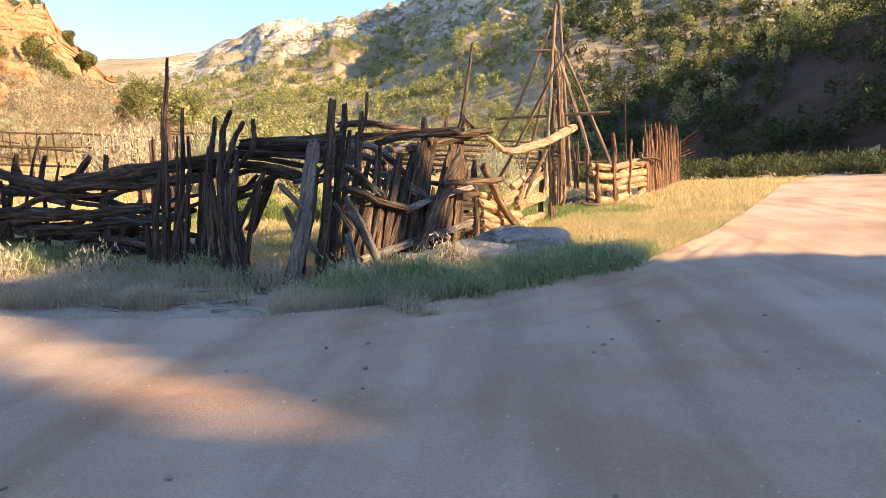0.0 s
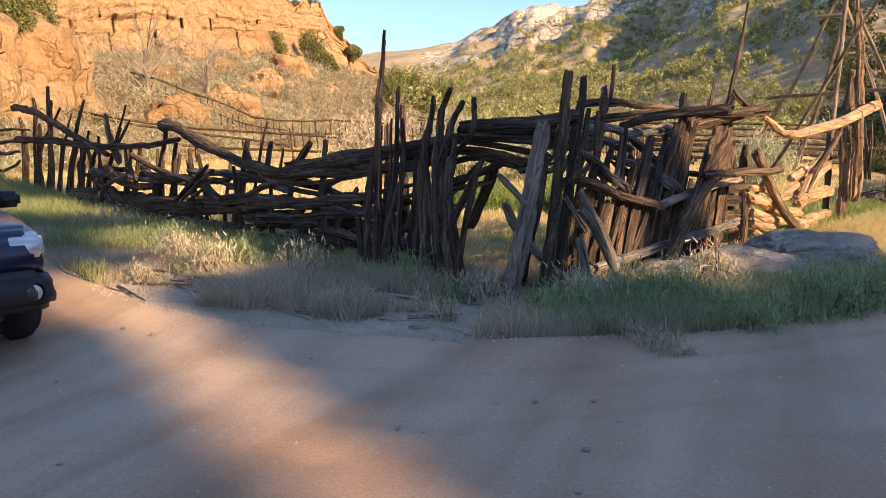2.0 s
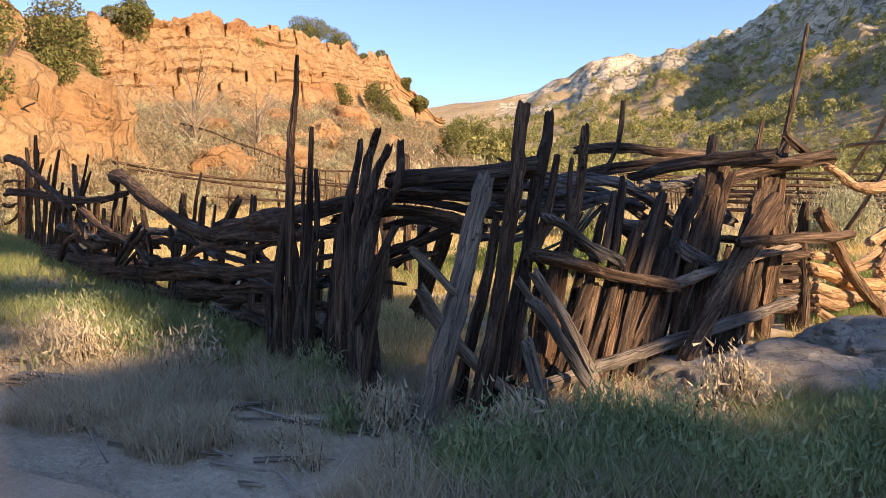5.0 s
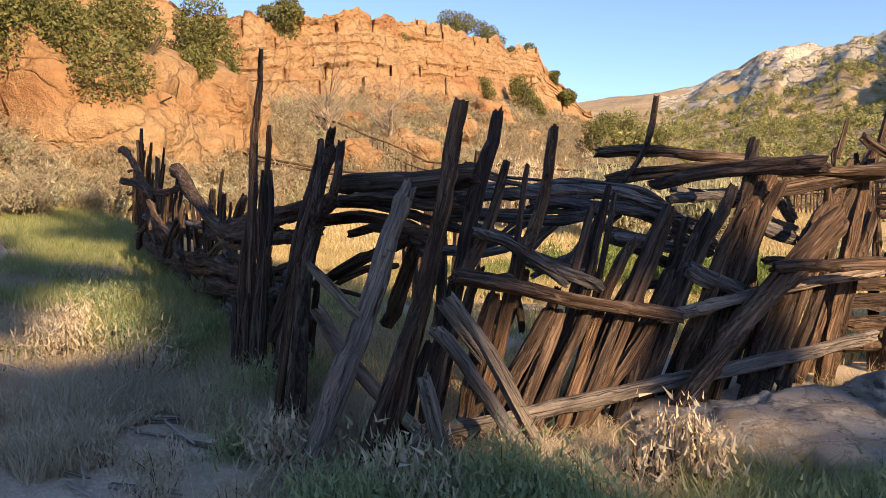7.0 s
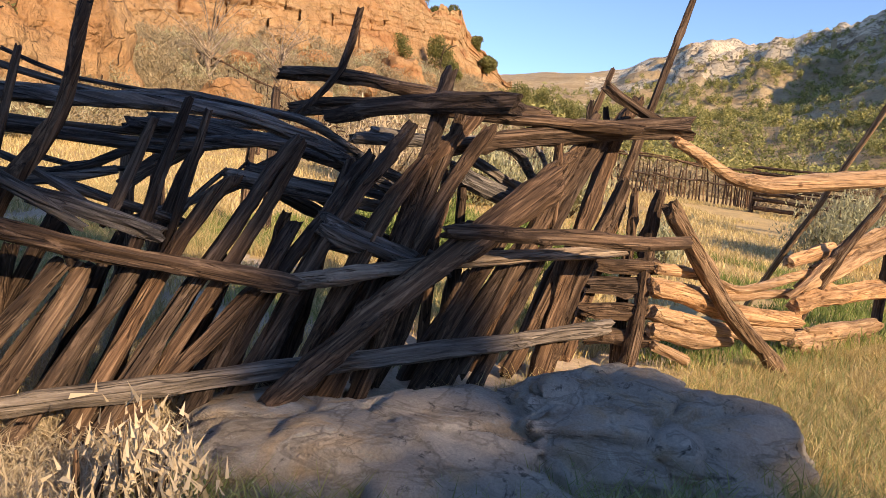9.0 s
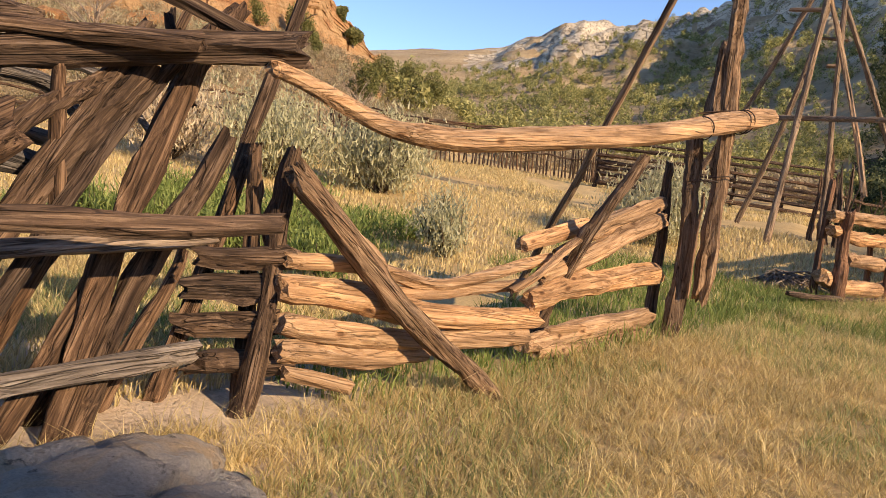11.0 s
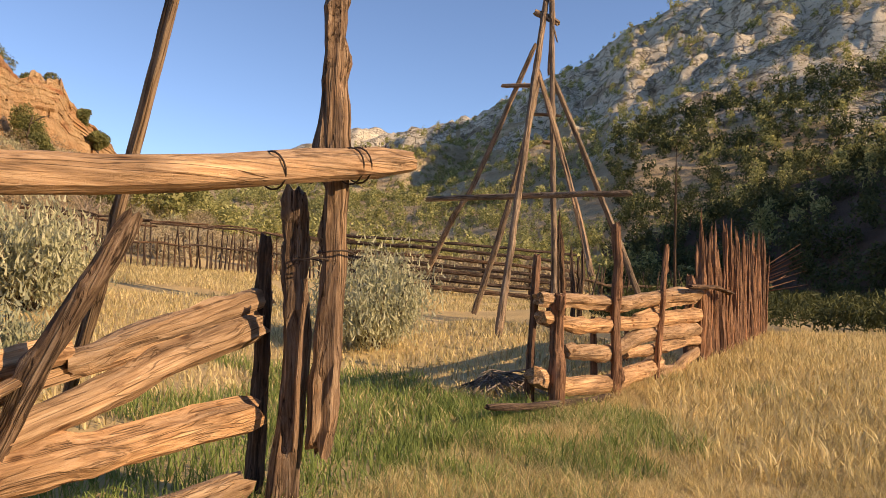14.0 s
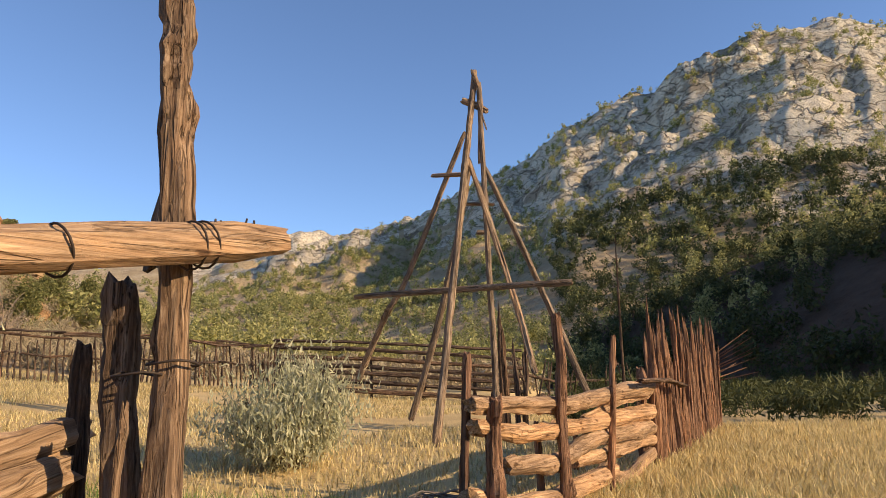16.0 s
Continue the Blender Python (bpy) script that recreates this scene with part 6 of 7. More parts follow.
fence_row([(-30, 33), (-24, 36.0), (-17.2, 40.6)], 1.5, 0.34, 12, "far broken palisade of thin grey stakes", rails=((1.5, 0.06), (0.9, 0.05)))
fence_row([(-5.6, 44.2), (-2.5, 43.7), (0.6, 44.2), (3.6, 44.35)], 1.9, 1.5, 13, "far corral fence of stacked horizontal logs", lean=0.05, radius=0.08, name="rail_fence",
          rails=((0.25, 0.10), (0.55, 0.10), (0.85, 0.10), (1.15, 0.10), (1.45, 0.09), (1.75, 0.09), (2.0, 0.07)))
fence_row([(-7.3, 46.4), (-6.4, 46.2), (-5.6, 44.2)], 1.8, 0.3, 14, "far gate stakes of grey wood")
fence_row([(3.6, 44.35), (5.0, 46), (6.6, 49), (9.5, 50)], 1.7, 0.35, 15, "far stakes and leaning sticks of the corral", lean=0.45, radius=0.045, rails=((1.2, 0.06),))
fence_row([(-34, 22.5), (-26, 24.5), (-21, 26.5), (-15.5, 29.5)], 1.2, 1.7, 16, "distant old rail fence on the slope", lean=0.2, radius=0.07, name="rail_fence", rails=((0.4, 0.07), (0.75, 0.07), (1.05, 0.06)))
for x, y, h, s in ((3.3, 33.6, 2.5, 0), (3.5, 33.3, 2.1, 1), (3.15, 33.9, 2.9, 2), (3.65, 33.9, 2.2, 3), (2.9, 33.5, 1.8, 4)):
    pole = thing("old_post", (x, y, land(x, y)), "short splintered grey post behind the tower", "post", "posts behind the tower")
    log(pole, "shaft", [(x, y, land(x, y) - 0.1), (x + 0.06 * (s - 2), y, land(x, y) + h)], 0.075, 0.04, tip=0.15)
tall = thing("tall_pole", (6.4, 38.5, land(6.4, 38.5)), "tall bare branching pole beyond the corral", "pole")
log(tall, "shaft", [(6.42, 38.5, 0), (6.40, 38.5, 3.0), (6.47, 38.5, 6.0)], 0.055, 0.02, tip=0.2)
for k in range(7):
    zz = 2.8 + 0.42 * k
    log(tall, "twig", [(6.43, 38.5, zz), (6.43 + 0.28 * (-1) ** k, 38.5, zz + 0.22)], 0.012, 0.005, sides=4)
for x, y, h in ((-3.9, 13.6, 1.3), (-5.2, 14.8, 1.5), (-6.2, 15.4, 1.4), (-5.6, 15.0, 1.1), (-7.0, 17.5, 1.9), (-6.7, 17.7, 2.3)):
    pole = thing("old_post", (x, y, land(x, y)), "lone weathered post inside the corral", "post", "posts inside the corral")
    log(pole, "shaft", [(x, y, land(x, y) - 0.1), (x + 0.08, y, land(x, y) + h)], 0.085, 0.06)

# ---------------------------------------------------------------- rocks by the wall
slab_rock("boulder", (0.02, 12.78, 0.0), (1.15, 0.86, 0.34), 35, 3, "broad low grey weathered boulder beside the log wall")
slab_rock("boulder", (0.80, 13.95, 0.0), (0.98, 0.82, 0.43), 60, 8, "cracked grey boulder half sunk in dry grass")
boulder("boulder", (-0.95, 13.2, -0.02), (0.35, 0.3, 0.25), M_BOULDER, 12, "small grey boulder at the foot of the wall", 4)
stump = thing("stump", (-0.25, 11.25, 0.03), "splintered grey stump in the weeds", "stump")
for k in range(7):
    a = 0.9 * k
    log(stump, "splinter", [(-0.25 + 0.05 * math.cos(a), 11.25 + 0.05 * math.sin(a), 0.0), (-0.22 + 0.16 * math.cos(a), 11.27 + 0.12 * math.sin(a), 0.25 + 0.05 * (k % 4))], 0.04, 0.008, sides=5)
rng = random.Random(21)
for k in range(60):
    x, y = rng.uniform(-7.5, 0.0), rng.uniform(8.9, 10.1)
    a, ln = rng.uniform(-0.5, 0.5), rng.uniform(0.15, 1.0)
    z = land(x, y) + 0.02
    stick = log(None, "fallen_stick", [(x, y, z), (x + ln * math.cos(a), y + ln * math.sin(a), z + 0.02 + land(x + ln * math.cos(a), y + ln * math.sin(a)) - land(x, y))], rng.uniform(0.008, 0.022), 0.007, M_DRIFT, sides=6)
    tagged(stick, "grey dead stick lying on littered soil", "stick", "sticks on the ground")
for x0, y0, x1, y1, r, fl in ((-5.25, 9.50, -4.25, 9.62, 0.07, 0.5), (-5.1, 9.66, -4.4, 9.58, 0.06, 0.5), (-4.9, 9.75, -4.1, 9.80, 0.05, 0.6), (-3.55, 9.48, -2.80, 10.28, 0.038, 1.0), (-3.9, 9.42, -3.3, 9.55, 0.03, 1.0), (-6.3, 9.62, -5.8, 9.9, 0.04, 0.6), (-0.46, 10.45, -0.30, 11.2, 0.05, 0.8)):
    z0, z1 = land(x0, y0), land(x1, y1)
    stick = log(None, "driftwood", [(x0, y0, z0 + r * 0.6), ((x0 + x1) / 2, (y0 + y1) / 2 + 0.03, (z0 + z1) / 2 + r), (x1, y1, z1 + r * 0.8)], r, r * 0.6, M_DRIFT, flat=fl)
    tagged(stick, "pale weathered driftwood lying on the ground", "log", "driftwood on the ground")
for k in range(60):
    x, y = rng.uniform(-6, 3.5), rng.uniform(2.5, 9.0)
    s = rng.uniform(0.008, 0.022)
    peb = boulder("stone", (x, y, land(x, y) + 0.055), (s * 1.3, s, s * 0.7), M_BOULDER, k, "small loose stone on the dirt road", 1)
    tagged(peb, group="stones on the road")
brush = thing("brush_pile", (2.9, 25.3, 0.2), "low heap of dark dry twigs by the panel", "brush")
for k in range(46):
    a, b = rng.uniform(0, 6.28), rng.uniform(0, 6.28)
    log(brush, "twig", [(2.75 + 0.75 * math.cos(a), 25.5 + 0.6 * math.sin(a), 0.15), (2.75 + 0.25 * math.cos(b), 25.5 + 0.2 * math.sin(b), rng.uniform(0.2, 0.42)), (2.75 - 0.6 * math.cos(a + 0.5), 25.5 - 0.5 * math.sin(a + 0.5), 0.16)], 0.012, 0.008, M_GREY, sides=4)

# ---------------------------------------------------------------- shrubs
shrub("sagebrush", 0.15, 28.2, 1.5, 1.0, M_SAGE, 12000, 0.10, 1, "grey-green sagebrush with straw-coloured stems in the corral", twigs=26)
shrub("sagebrush", -9.3, 27.4, 2.0, 1.5, M_SAGE, 8000, 0.15, 2, "large grey-green sagebrush at the field's edge", twigs=26)
shrub("sagebrush", -6.9, 28.6, 2.0, 1.35, M_SAGE, 8000, 0.15, 3, "large grey-green sagebrush beside dead logs", twigs=26)
shrub("sagebrush", -12.5, 27.0, 2.1, 1.6, M_BRUSH, 6000, 0.14, 4, "dry grey-brown sagebrush on the slope", twigs=24)
shrub("sagebrush", -1.9, 22.5, 0.9, 0.55, M_SAGE, 2500, 0.09, 6, "small sagebrush inside the corral")
for k, (x, y, h, s) in enumerate(((-5.3, 10.1, 0.35, 0.4), (-4.2, 10.2, 0.35, 0.45), (-0.05, 11.4, 0.5, 0.3), (-6.2, 10.6, 0.3, 0.4), (-2.0, 10.0, 0.3, 0.25), (-1.0, 10.15, 0.35, 0.35), (-9.2, 12.0, 0.4, 0.5))):
    shrub("dry_weed", x, y, h, s, M_BRUSH, 1100, 0.06, 30 + k, "pale dry weed clump in the shade", "weed")
rng = random.Random(9)
for k in range(26):
    x, y = rng.uniform(-6.5, -1.5), rng.uniform(19.5, 23.5)
    shrub("green_weed", x, y, rng.uniform(0.35, 0.75), rng.uniform(0.35, 0.6), M_LUSH, 900, 0.09, 50 + k, "leafy dark green weed inside the corral", "weed", 9)
for k in range(46):
    x = rng.uniform(-1.3, 2.4)
    y = rng.uniform(9.75, 10.65) + max(0, x) * 0.75 + max(0, x - 0.4) * 0.25
    shrub("green_weed", x, y, rng.uniform(0.18, 0.42), rng.uniform(0.2, 0.42), M_WEED, 900, 0.055, 90 + k, "leafy green weed at the road's edge", "weed", 9)
for k in range(24):
    x = rng.uniform(-8.5, -2.2)
    y = 10.0 - 0.27 * (x + 2.2) + rng.uniform(-0.35, 0.7)
    shrub("green_weed", x, y, rng.uniform(0.15, 0.34), rng.uniform(0.2, 0.38), M_WEED, 700, 0.05, 190 + k, "low green weed in the grass before the log fence", "weed", 8)
for k in range(34):
    x = rng.uniform(-7.0, 0.0)
    y = 9.45 - 0.16 * min(0, x + 3) + rng.uniform(-0.55, 0.6)
    shrub("dry_weed", x, y, rng.uniform(0.1, 0.26), rng.uniform(0.12, 0.26), M_BRUSH, 420, 0.035, 240 + k, "small straw-coloured dry weed on bare soil", "weed", 8)

# ---------------------------------------------------------------- parked car

def build_car():
    cx, cy = -6.75, 7.35
    m = Matrix.Translation((cx, cy, land(cx, cy) + 0.02)) @ Matrix.Rotation(radians(-20), 4, "Z")
    e = new("car")
    e.matrix_basis = m
    tagged(e, "dark blue sport utility vehicle parked on the dirt", "car")

    def sub(name, bm, mat, parent=e, label="", smooth=True):
        me = bpy.data.meshes.new(name)
        bm.to_mesh(me)
        bm.free()
        me.materials.append(mat)
        if smooth:
            me.polygons.foreach_set("use_smooth", [True] * len(me.polygons))
        ob = tagged(new(name, me), label)
        ob.parent = parent
        return ob

    def hull(sections, bevel=0.05):
        """A body lofted through sections of (x, half width, low, high)."""
        bm = bmesh.new()
        loops = []
        for x, w, lo, hi in sections:
            loops.append([bm.verts.new(p) for p in ((x, -w, lo), (x, -w * 1.02, (lo + hi) / 2), (x, -w * 0.93, hi), (x, w * 0.93, hi), (x, w * 1.02, (lo + hi) / 2), (x, w, lo))])
        for a, b in zip(loops, loops[1:]):
            for k in range(6):
                bm.faces.new((a[k], a[(k + 1) % 6], b[(k + 1) % 6], b[k]))
        bm.faces.new(loops[0])
        bm.faces.new(list(reversed(loops[-1])))
        bmesh.ops.recalc_face_normals(bm, faces=bm.faces)
        bmesh.ops.bevel(bm, geom=bm.edges[:], offset=bevel, segments=3, affect="EDGES", clamp_overlap=True)
        return bm

    sub("body", hull([(-2.2, 0.82, 0.42, 0.98), (-1.9, 0.88, 0.36, 1.04), (0.7, 0.90, 0.34, 1.05), (1.5, 0.89, 0.40, 1.02), (2.02, 0.84, 0.52, 0.93), (2.16, 0.76, 0.56, 0.84)]), M_CARBLUE)
    sub("cabin", hull([(-2.15, 0.74, 1.0, 1.62), (-0.2, 0.76, 1.0, 1.72), (0.35, 0.75, 1.0, 1.68), (1.0, 0.74, 1.0, 1.12)], 0.06), M_GLASS, label="dark tinted window glass")
    sub("roof", hull([(-2.1, 0.68, 1.60, 1.72), (-0.2, 0.70, 1.68, 1.78), (0.3, 0.68, 1.64, 1.73)], 0.04), M_CARBLUE)
    sub("bumper", hull([(1.7, 0.91, 0.30, 0.60), (2.1, 0.88, 0.30, 0.62), (2.26, 0.74, 0.32, 0.60)], 0.05), M_BLACK, label="black plastic front bumper")
    sub("grille", hull([(2.12, 0.42, 0.62, 0.82), (2.20, 0.40, 0.63, 0.81)], 0.015), M_BLACK)
    for s in (-1, 1):
        bm = hull([(1.88, 0.17, 0.70, 0.90), (2.08, 0.155, 0.69, 0.88), (2.15, 0.12, 0.70, 0.84)], 0.03)
        bmesh.ops.translate(bm, vec=(0, s * 0.68, 0), verts=bm.verts)
        sub("headlight", bm, M_LAMP, label="clear wrap-round headlight")
        bm = bmesh.new()
        bmesh.ops.create_cone(bm, cap_ends=True, segments=24, radius1=0.065, radius2=0.055, depth=0.05, matrix=Matrix.Translation((2.235, s * 0.68, 0.45)) @ Matrix.Rotation(radians(90), 4, "Y"))
        fog = sub("fog_lamp", bm, M_LAMP, label="round fog lamp")
        bm = bmesh.new()
        bmesh.ops.create_cone(bm, cap_ends=False, segments=24, radius1=0.085, radius2=0.075, depth=0.05, matrix=Matrix.Translation((2.23, s * 0.68, 0.45)) @ Matrix.Rotation(radians(90), 4, "Y"))
        sub("bezel", bm, M_CHROME, fog)
        bm = hull([(0.62, 0.10, 1.04, 1.20), (0.78, 0.09, 1.05, 1.18)], 0.03)
        bmesh.ops.translate(bm, vec=(0, s * 1.0, 0), verts=bm.verts)
        sub("mirror", bm, M_BLACK)
        for wx in (-1.35, 1.38):
            bm = bmesh.new()
            bmesh.ops.create_cone(bm, cap_ends=True, segments=36, radius1=0.35, radius2=0.35, depth=0.23, matrix=Matrix.Translation((wx, s * 0.78, 0.34)) @ Matrix.Rotation(radians(90), 4, "X"))
            bmesh.ops.bevel(bm, geom=[ed for ed in bm.edges if len(ed.link_faces) == 2 and ed.calc_face_angle() > 1], offset=0.04, segments=3, affect="EDGES")
            tyre = sub("wheel", bm, M_TYRE, label="black tyre on an alloy rim")
            bm = bmesh.new()
            bmesh.ops.create_cone(bm, cap_ends=True, segments=30, radius1=0.22, radius2=0.2, depth=0.25, matrix=Matrix.Translation((wx, s * 0.785, 0.34)) @ Matrix.Rotation(radians(90), 4, "X"))
            sub("rim", bm, M_CHROME, tyre)
    return e


build_car()

# ---------------------------------------------------------------- red slope: boulders, brush and junipers
rng = random.Random(31)


def polar(az, r):
    return CX + r * math.sin(radians(az)), CY + r * math.cos(radians(az))


for k in range(46):
    az = rng.uniform(-80, -31)
    r = interp(az, CLIFF_FOOT) * rng.uniform(0.72, 1.0)
    x, y = polar(az, r)
    s = rng.uniform(0.5, 1.7) * r / 55
    boulder("boulder", (x, y, land(x, y) + 0.2 * s), (s * 1.2, s, s * rng.uniform(0.6, 1.0)), M_RED, 100 + k, "tan sandstone block fallen on the slope", 3, rough=0.3)
for az, r, sx, sz in ((-72, 31, 5.0, 4.4), (-62.5, 33, 3.2, 3.6), (-66, 30, 2.2, 2.0), (-39.5, 66, 2.2, 1.8), (-47, 42, 1.9, 1.5), (-52, 36, 1.6, 1.4)):
    x, y = polar(az, r)
    boulder("boulder", (x, y, land(x, y) + 0.3), (sx, sx * 0.8, sz), M_RED, int(-az * 7), "large smooth tan sandstone boulder under the cliff", 4, rough=0.25)
tree("juniper", *polar(-69.5, 29), 6.5, 3.3, M_JUNI, 26000, 0.15, 2, "dense dark green juniper below the cliff", trunk=0.22)
tree("juniper", *polar(-63.5, 33), 6.0, 2.6, M_JUNI, 20000, 0.15, 5, "olive green juniper beside a smooth boulder", trunk=0.2)
tree("juniper", *polar(-77, 30), 6.5, 3.0, M_JUNI, 20000, 0.16, 6, "spreading juniper at the cliff foot", trunk=0.2)
for k, (az, f, h, s) in enumerate(((-36.5, 0.98, 5.5, 2.0), (-40, 1.06, 4, 2.4), (-35.5, 0.9, 3, 1.3), (-30.5, 0.8, 5.5, 2.6), (-28.5, 0.85, 5.0, 2.5), (-27, 0.8, 4.5, 2.2), (-31.5, 0.7, 4.0, 2.0))):
    r = interp(az, CLIFF_FOOT) * f
    tree("juniper", *polar(az, r), h, s, M_JUNI, 5000, 0.2, 70 + k, "rounded green juniper on the rocky slope")
# junipers on the cliff's shoulder
for k, (az, dr, el, h, s) in enumerate(((-39.5, 16, 14.8, 5.5, 3.4), (-42, 14, 15.4, 4.5, 3.2), (-36.6, 14, 13.6, 4.0, 2.6), (-34, 9, 12.0, 2.5, 1.6), (-47, 10, 15.0, 3.5, 2.6), (-33, 5, 10.6, 2.5, 1.4), (-56, 9, 16.5, 3.5, 2.4))):
    r = interp(az, CLIFF_FOOT) + dr
    x, y = polar(az, r)
    z = r * math.tan(radians(el - 1.1)) + 0.4
    e = thing("juniper", (x, y, z), "dark green juniper growing on a cliff ledge", "tree")
    log(e, "trunk", [(x, y, z - 1.2), (x, y, z + h * 0.6)], 0.16, 0.06, M_BARK)
    v, t = leaf_cloud(crown_points(5000, s, s, h * 0.5, 300 + k) + np.array([x, y, z + h * 0.25]), np.full(5000, 0.2), 300 + k)
    attach(new("crown", mesh_fast("crown", v, t, M_JUNI)), e)


def bare_tree(x, y, height, spread, seed):
    rs = random.Random(seed)
    z = land(x, y)
    e = thing("bare_tree", (x, y, z), "leafless grey tree with fine twigs on the slope", "tree")
    log(e, "trunk", [(x, y, z - 0.1), (x + rs.uniform(-0.3, 0.3), y, z + height * 0.55)], 0.12, 0.06, M_BARE, sides=7)
    for k in range(26):
        a, u = rs.uniform(0, 6.28), rs.uniform(0.12, 0.55)
        p = Vector((x, y, z + height * u))
        q = p + Vector((math.cos(a) * spread * rs.uniform(0.4, 1), math.sin(a) * spread * rs.uniform(0.4, 1), height * rs.uniform(0.2, 0.48)))
        log(e, "branch", [p, p.lerp(q, 0.5) + Vector((0, 0, 0.2)), q], 0.035, 0.01, M_BARE, sides=4)
        for _ in range(7):
            s = p.lerp(q, rs.uniform(0.35, 0.95))
            f = s + Vector((rs.gauss(0, 0.35), rs.gauss(0, 0.35), rs.uniform(0.1, 0.7)))
            log(e, "twig", [s, f], 0.012, 0.004, M_BARE, sides=3)
    return e


bare_tree(*polar(-53.5, 38), 5.5, 2.6, 1)
bare_tree(*polar(-48.5, 42), 4.5, 2.2, 2)
bare_tree(*polar(-31.5, 58), 4.5, 2.0, 3)


def scatter_brush(name, n, seed, where, size, mat, leaf, per, label):
    """Many low bushes as one mesh."""
    rs = np.random.RandomState(seed)
    cs, ss = [], []
    for k in range(n):
        x, y, s = where(rs)
        z = land(x, y)
        s *= size
        m_ = max(12, int(per * (0.5 + rs.uniform())))
        p = crown_points(m_, s, s, s * 0.75, rs.randint(1 << 30), 5) + np.array([x, y, z + s * 0.45])
        p[:, 2] = np.maximum(p[:, 2], z + 0.03)
        cs.append(p)
        ss.append(np.full(m_, leaf * (0.5 + s)) * rs.uniform(0.6, 1.2, m_))
    v, t = leaf_cloud(np.concatenate(cs), np.concatenate(ss) * 1.5, seed, up=1.0, slim=0.25)
    return tagged(new(name, mesh_fast(name, v, t, mat)), label, "brush", kind="stuff")


def on_slope(rs):
    az = rs.uniform(-84, -25)
    r = interp(az, CLIFF_FOOT) * rs.uniform(0.55, 1.02)
    return (*polar(az, r), rs.uniform(0.5, 1.3) * (0.6 + r / 90))


scatter_brush("slope_brush", 900, 1, on_slope, 1.1, M_SCRUBLEAF, 0.07, 430, "tan and grey dead brush covering the slope")
scatter_brush("slope_sage", 300, 2, on_slope, 1.0, M_SAGE, 0.07, 330, "grey-green sagebrush dotted over the slope")


def at_foot(rs):
    az = rs.uniform(-29, 2)
    return (*polar(az, rs.uniform(42, 75)), rs.uniform(0.7, 1.5))


scatter_brush("valley_brush", 170, 3, at_foot, 1.25, M_SCRUBLEAF, 0.13, 180, "pale dry brush beyond the corral")


def at_hill_foot(rs):
    while True:
        x, y = polar(rs.uniform(4, 34), rs.uniform(30, 130))
        if 0.15 < land(x, y) < 3.0:
            return x, y, rs.uniform(0.5, 1.3)


# both in the darkened leaf colour, which paints the hill foot's shade
scatter_brush("foot_brush", 420, 9, at_hill_foot, 0.9, M_SHADELEAF, 0.12, 120, "low brush along the foot of the shaded hill, shade put into its colour")
scatter_brush("foot_sage", 260, 10, at_hill_foot, 1.0, M_SHADELEAF, 0.12, 140, "green bushes along the foot of the shaded hill, shade put into their colour")


def woods(name, n, seed, az0, az1, r0, r1, size, per, mat, label, limit=None):
    """Far trees: each a small ragged crown."""
    rs = np.random.RandomState(seed)
    cs, ss = [], []
    while len(cs) < n:
        az, r = rs.uniform(az0, az1), math.sqrt(rs.uniform(r0 * r0, r1 * r1))
        x, y = polar(az, r)
        if limit is not None and not limit(az, r, x, y, rs):
            continue
        z = land(x, y)
        s = size * rs.uniform(0.6, 1.4)
        m_ = per if r > 170 else per * 3
        p = crown_points(m_, s, s, s * rs.uniform(1.0, 1.7), rs.randint(1 << 30), 5, 0.5) + np.array([x, y, z + s * 0.8])
        cs.append(p)
        ss.append(np.full(m_, s * (0.36 if r > 170 else 0.20)) * rs.uniform(0.6, 1.2, m_))
    v, t = leaf_cloud(np.concatenate(cs), np.concatenate(ss), seed)
    return tagged(new(name, mesh_fast(name, v, t, mat)), label, "trees", kind="stuff")


def wooded(az, r, x, y, rs):
    el = math.degrees(math.atan2(land(x, y), r))
    d = 1.0 if el < 8 else max(0.3, 1 - (el - 8) / 7)
    if az < -12 and r > 400:
        d *= 0.35
    if fbm(x * 0.02, y * 0.02, 5.0) > 0.28 and el < 9:
        d *= 0.25
    return rs.uniform() < d * (0.5 + 0.8 * fbm(x * 0.03, y * 0.03, 8.0) + 0.3)


woods("far_woods", 3300, 4, -30, 32, 95, 470, 1.75, 90, M_PINE, "green pinyon and juniper woods on the far hillsides", wooded)
woods("ridge_woods", 4200, 14, -26, 32, 150, 440, 0.95, 16, M_JUNI, "small dark trees dotted over the rocky ridge", lambda az, r, x, y, rs: fbm(x * 0.02, y * 0.02, 11.0) > -0.15 and (r < 370 or az < -9 and rs.uniform() < 0.4))
woods("valley_trees", 260, 5, -30, 3, 78, 120, 2.0, 60, M_PINE, "green junipers along the foot of the hills")
# same leaf colour with the hillside's shade put in
woods("shaded_woods", 1500, 6, 3, 36, 62, 230, 1.7, 70, M_SHADELEAF, "junipers on the shaded hillside, shade put into their colour", lambda az, r, x, y, rs: land(x, y) > 0.6)

# ---------------------------------------------------------------- unseen shade trees and bank, added across the road
LIGHT_SPOTS = ((-3.05, 7.32, 3.1, 0.12, -31), (-6.6, 8.9, 1.6, 0.25, -20), (-6.6, 10.4, 0.9, 0.4, -13), (-11.5, 14.2, 1.6, 0.5, -13), (-0.62, 12.85, 0.4, 0.35, -13), (-9.0, 11.6, 1.4, 0.35, -13), (-3.0, 12.3, 1.0, 0.45, -13), (-1.9, 11.6, 1.9, 0.38, -13), (-14, 13.6, 2.5, 0.7, -5))


